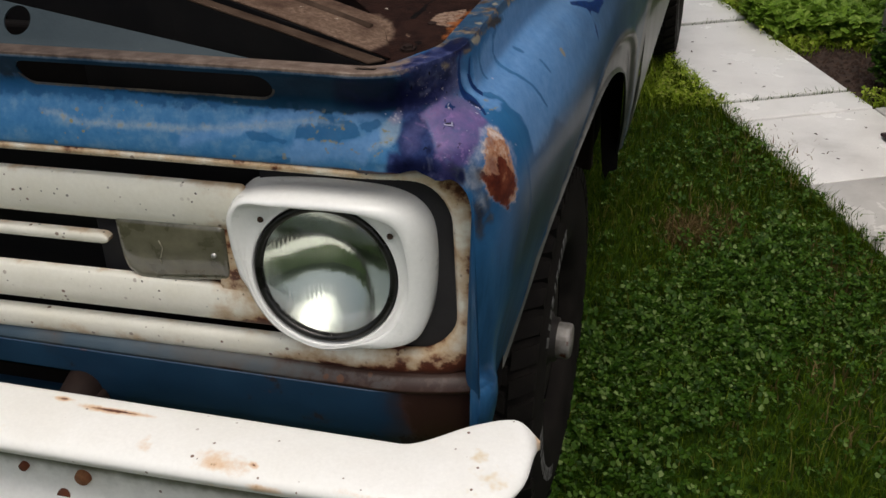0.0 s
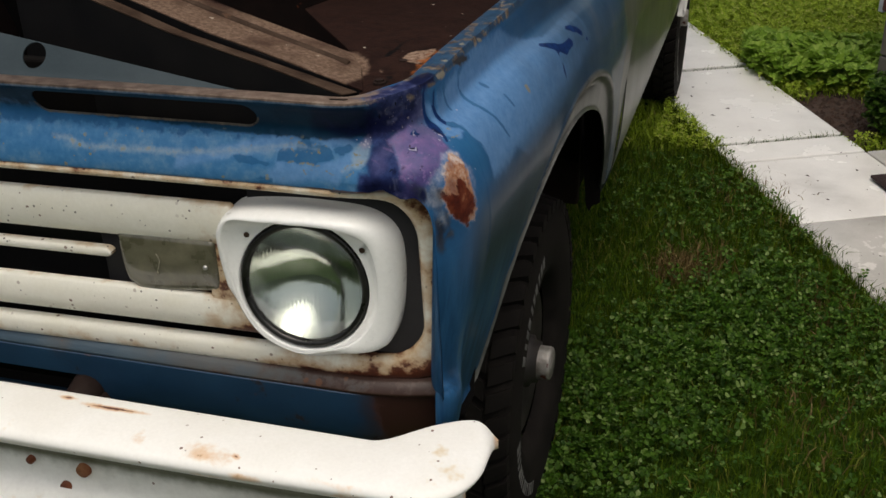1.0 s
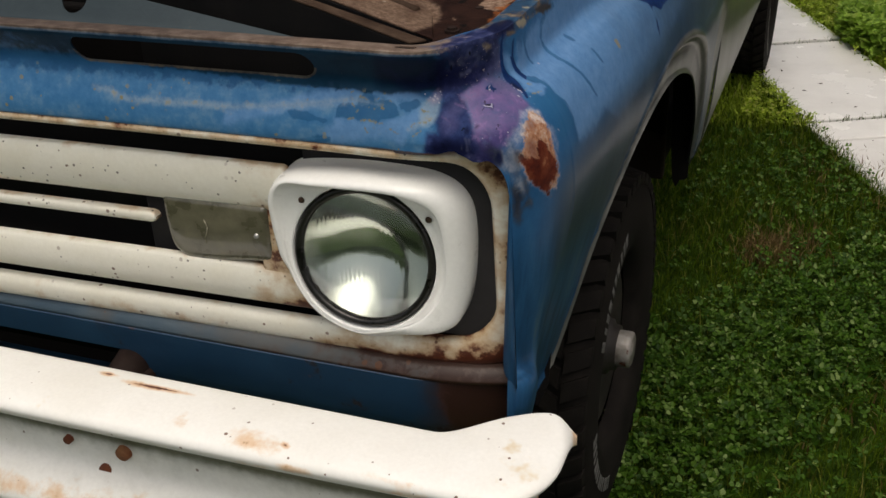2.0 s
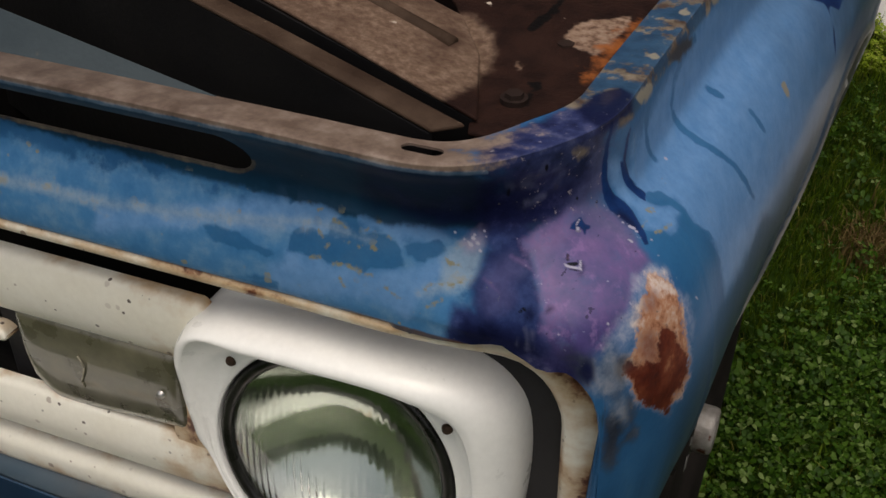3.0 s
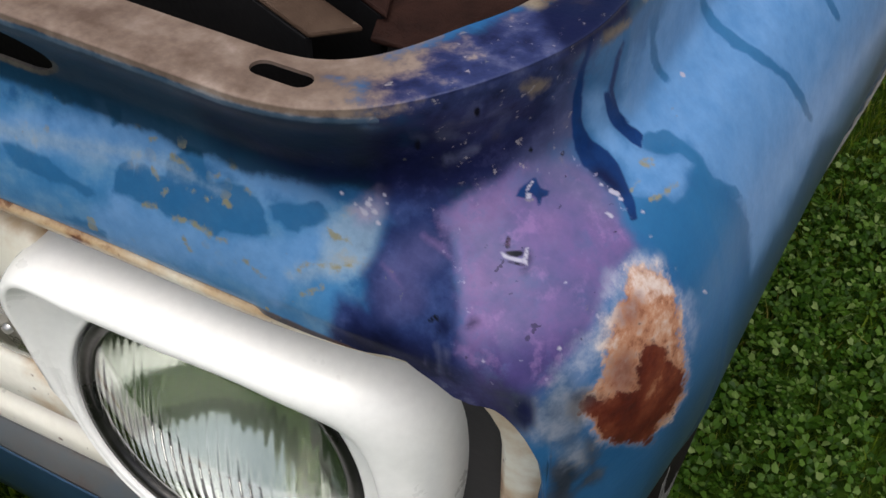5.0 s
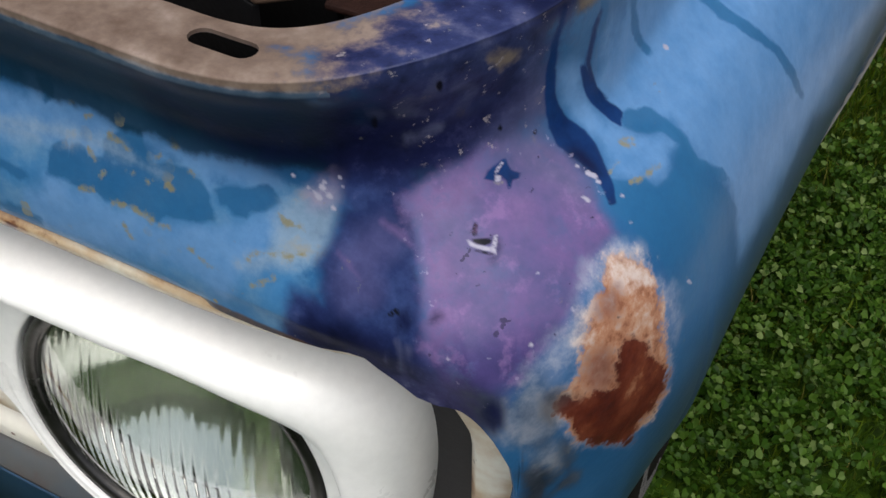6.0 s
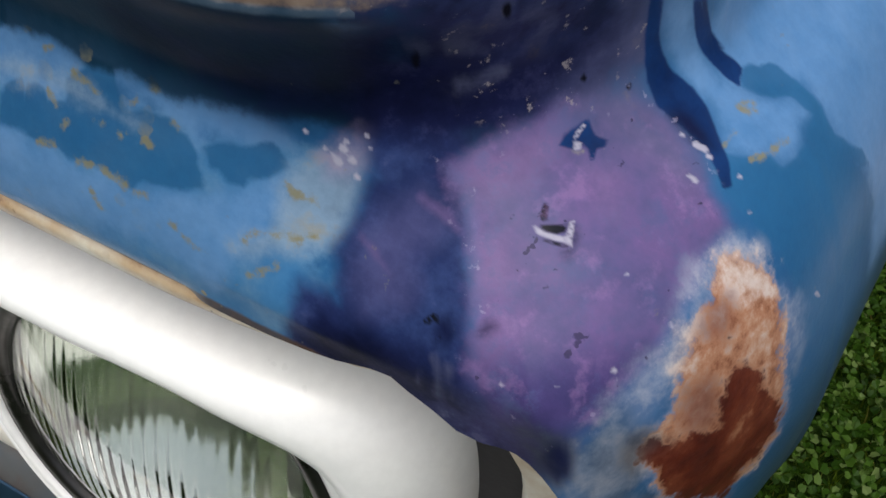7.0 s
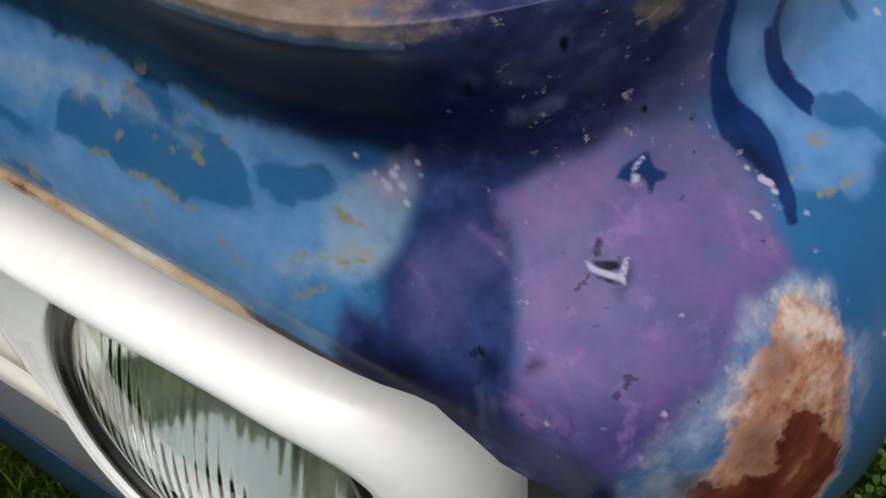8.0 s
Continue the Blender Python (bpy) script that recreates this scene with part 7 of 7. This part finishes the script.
for k, (x, y) in enumerate(q):
    s = rng.uniform(0.004, 0.020)
    turn = np.array(Matrix.Rotation(rng.uniform(0, 6.28), 3, "Z"))
    V.append((tet * (1, 0.75, 0.7)) @ turn * s + (x, y, 0.005))
    T.append(np.array([(0, 1, 3), (1, 2, 3), (2, 0, 3)]) + 4 * k)
tagged(attach("soil_clods", fast(np.concatenate(V), np.concatenate(T)), SOIL, None, "loose dark clods on the soil bed", smooth_faces=False), category="soil", kind="stuff")
n = 90
q = np.outer(PATH_MID + rng.uniform(-0.26, 0.26, n), (PN.x, PN.y)) + np.outer(rng.uniform(-4.2, -0.9, n), (PD.x, PD.y))
V, T = [], []
for k, (x, y) in enumerate(q):
    s = rng.uniform(0.002, 0.007) * (1, 1, 1.6)[k % 3]
    turn = np.array(Matrix.Rotation(rng.uniform(0, 6.28), 3, "Z"))
    V.append((tet * (1.3, 0.35 + 0.3 * (k % 2), 0.25)) @ turn * s + (x, y, 0.0325))
    T.append(np.array([(0, 1, 3), (1, 2, 3), (2, 0, 3)]) + 4 * k)
tagged(attach("slab_litter", fast(np.concatenate(V), np.concatenate(T)), SOIL, None, "dark twigs and crumbs on the slabs", smooth_faces=False), category="litter", kind="stuff")
t = rng.uniform(-0.27, 0.27, 260)
q = np.outer(PATH_MID + t, (PN.x, PN.y)) + np.outer(np.where(rng.random(260) < 0.8, -2.183, -3.105) + rng.normal(0, 0.010, 260), (PD.x, PD.y))
blades("joint_grass", q, 0.040, 0.0022, "grass tufts growing in the slab joints", BLADE)

# house wall along the path: concrete blocks below, red-brown boards above
HOUSE = tagged(new("house"), "house wall of grey concrete blocks under red-brown boards", "house")
BLOCK = surface("concrete_block", [(0.3, (0.13, 0.12, 0.105)), (0.7, (0.20, 0.185, 0.165))], 9, 0.9, bump=0.5)
BOARD = surface("red_brown_board", [(0.3, (0.085, 0.030, 0.026)), (0.7, (0.15, 0.055, 0.045))], 7, 0.7, bump=0.25, stretch=(1, 1, 0.3))
WX, WY = Vector((0.62, -0.785, 0)), Vector((0.785, 0.62, 0))
mw = Matrix.Translation((1.775, 3.765, 0)) @ Matrix(((WX.x, WY.x, 0, 0), (WX.y, WY.y, 0, 0), (0, 0, 1, 0), (0, 0, 0, 1)))
for row in range(2):
    for k in range(14):
        x0 = -0.2 * (row % 2) + k * 0.4
        bm = bmesh.new()
        box(bm, (max(0, x0), 0, row * 0.2 - 0.004), (x0 + 0.393, 0.19, row * 0.2 + 0.187), 0.005)
        bm.transform(mw)
        bmesh.ops.recalc_face_normals(bm, faces=bm.faces)
        part("block", bm, BLOCK, HOUSE, smooth_faces=False)
bm = bmesh.new()
box(bm, (0.006, 0.006, -0.02), (5.5, 0.18, 0.384), 0.002)
bm.transform(mw)
bmesh.ops.recalc_face_normals(bm, faces=bm.faces)
part("mortar", bm, surface("grey_mortar", [(0.3, (0.09, 0.085, 0.075)), (0.7, (0.13, 0.12, 0.11))], 20, 0.95, bump=0.4), HOUSE, smooth_faces=False)
for row in range(12):
    bm = bmesh.new()
    box(bm, (-0.01, -0.018 + 0.002 * (row % 2), 0.388 + row * 0.2), (5.5, 0.03, 0.388 + row * 0.2 + 0.197), 0.004)
    bm.transform(mw)
    bmesh.ops.recalc_face_normals(bm, faces=bm.faces)
    part("board", bm, BOARD, HOUSE, smooth_faces=False)
for name, lo, hi in (("wall", (0.0, 0.035, 0.392), (5.5, 3.0, 2.75)), ("roof", (-0.1, -0.10, 2.79), (5.6, 3.1, 2.90))):
    bm = bmesh.new()
    box(bm, lo, hi, 0.01)
    bm.transform(mw)
    bmesh.ops.recalc_face_normals(bm, faces=bm.faces)
    part(name, bm, BOARD, HOUSE, smooth_faces=False)
bm = bmesh.new()
box(bm, (-0.045, -0.006, 0.375), (-0.014, 0.085, 2.75), 0.003)
bm.transform(mw)
bmesh.ops.recalc_face_normals(bm, faces=bm.faces)
part("corner_board", bm, surface("pale_blue_board", [(0.3, (0.45, 0.50, 0.56)), (0.7, (0.55, 0.60, 0.65))], 8, 0.6), HOUSE, "pale blue-white corner board", smooth_faces=False)

# unseen green ring round the yard, added to block low sky and darken reflections
V, F = [], []
n = 144
for k in range(n):
    a = 2 * math.pi * k / n
    r = 17 + 1.5 * math.sin(5 * a) + rng.uniform(-0.5, 0.5)
    h = 4.2 + 0.8 * math.sin(3 * a + 1) + 0.7 * math.sin(11 * a) + rng.uniform(-0.4, 0.4)
    V += [(r * math.cos(a), r * math.sin(a), -0.1), ((r + 0.4) * math.cos(a), (r + 0.4) * math.sin(a), h * 0.6), ((r + 2) * math.cos(a), (r + 2) * math.sin(a), h)]
BACKDROP_GREEN = surface("backdrop_green", [(0.3, (0.012, 0.026, 0.008)), (0.6, (0.035, 0.065, 0.016)), (0.8, (0.06, 0.10, 0.03))], 1.6, 0.8, bump=0.0, grain=9)
tagged(attach("backdrop", raw(V, grid_faces(n, 3, close_u=True, flip=True)), BACKDROP_GREEN, None, "unseen dark green ring added to block low sky light round the yard", smooth_faces=False), category="trees", kind="structure")
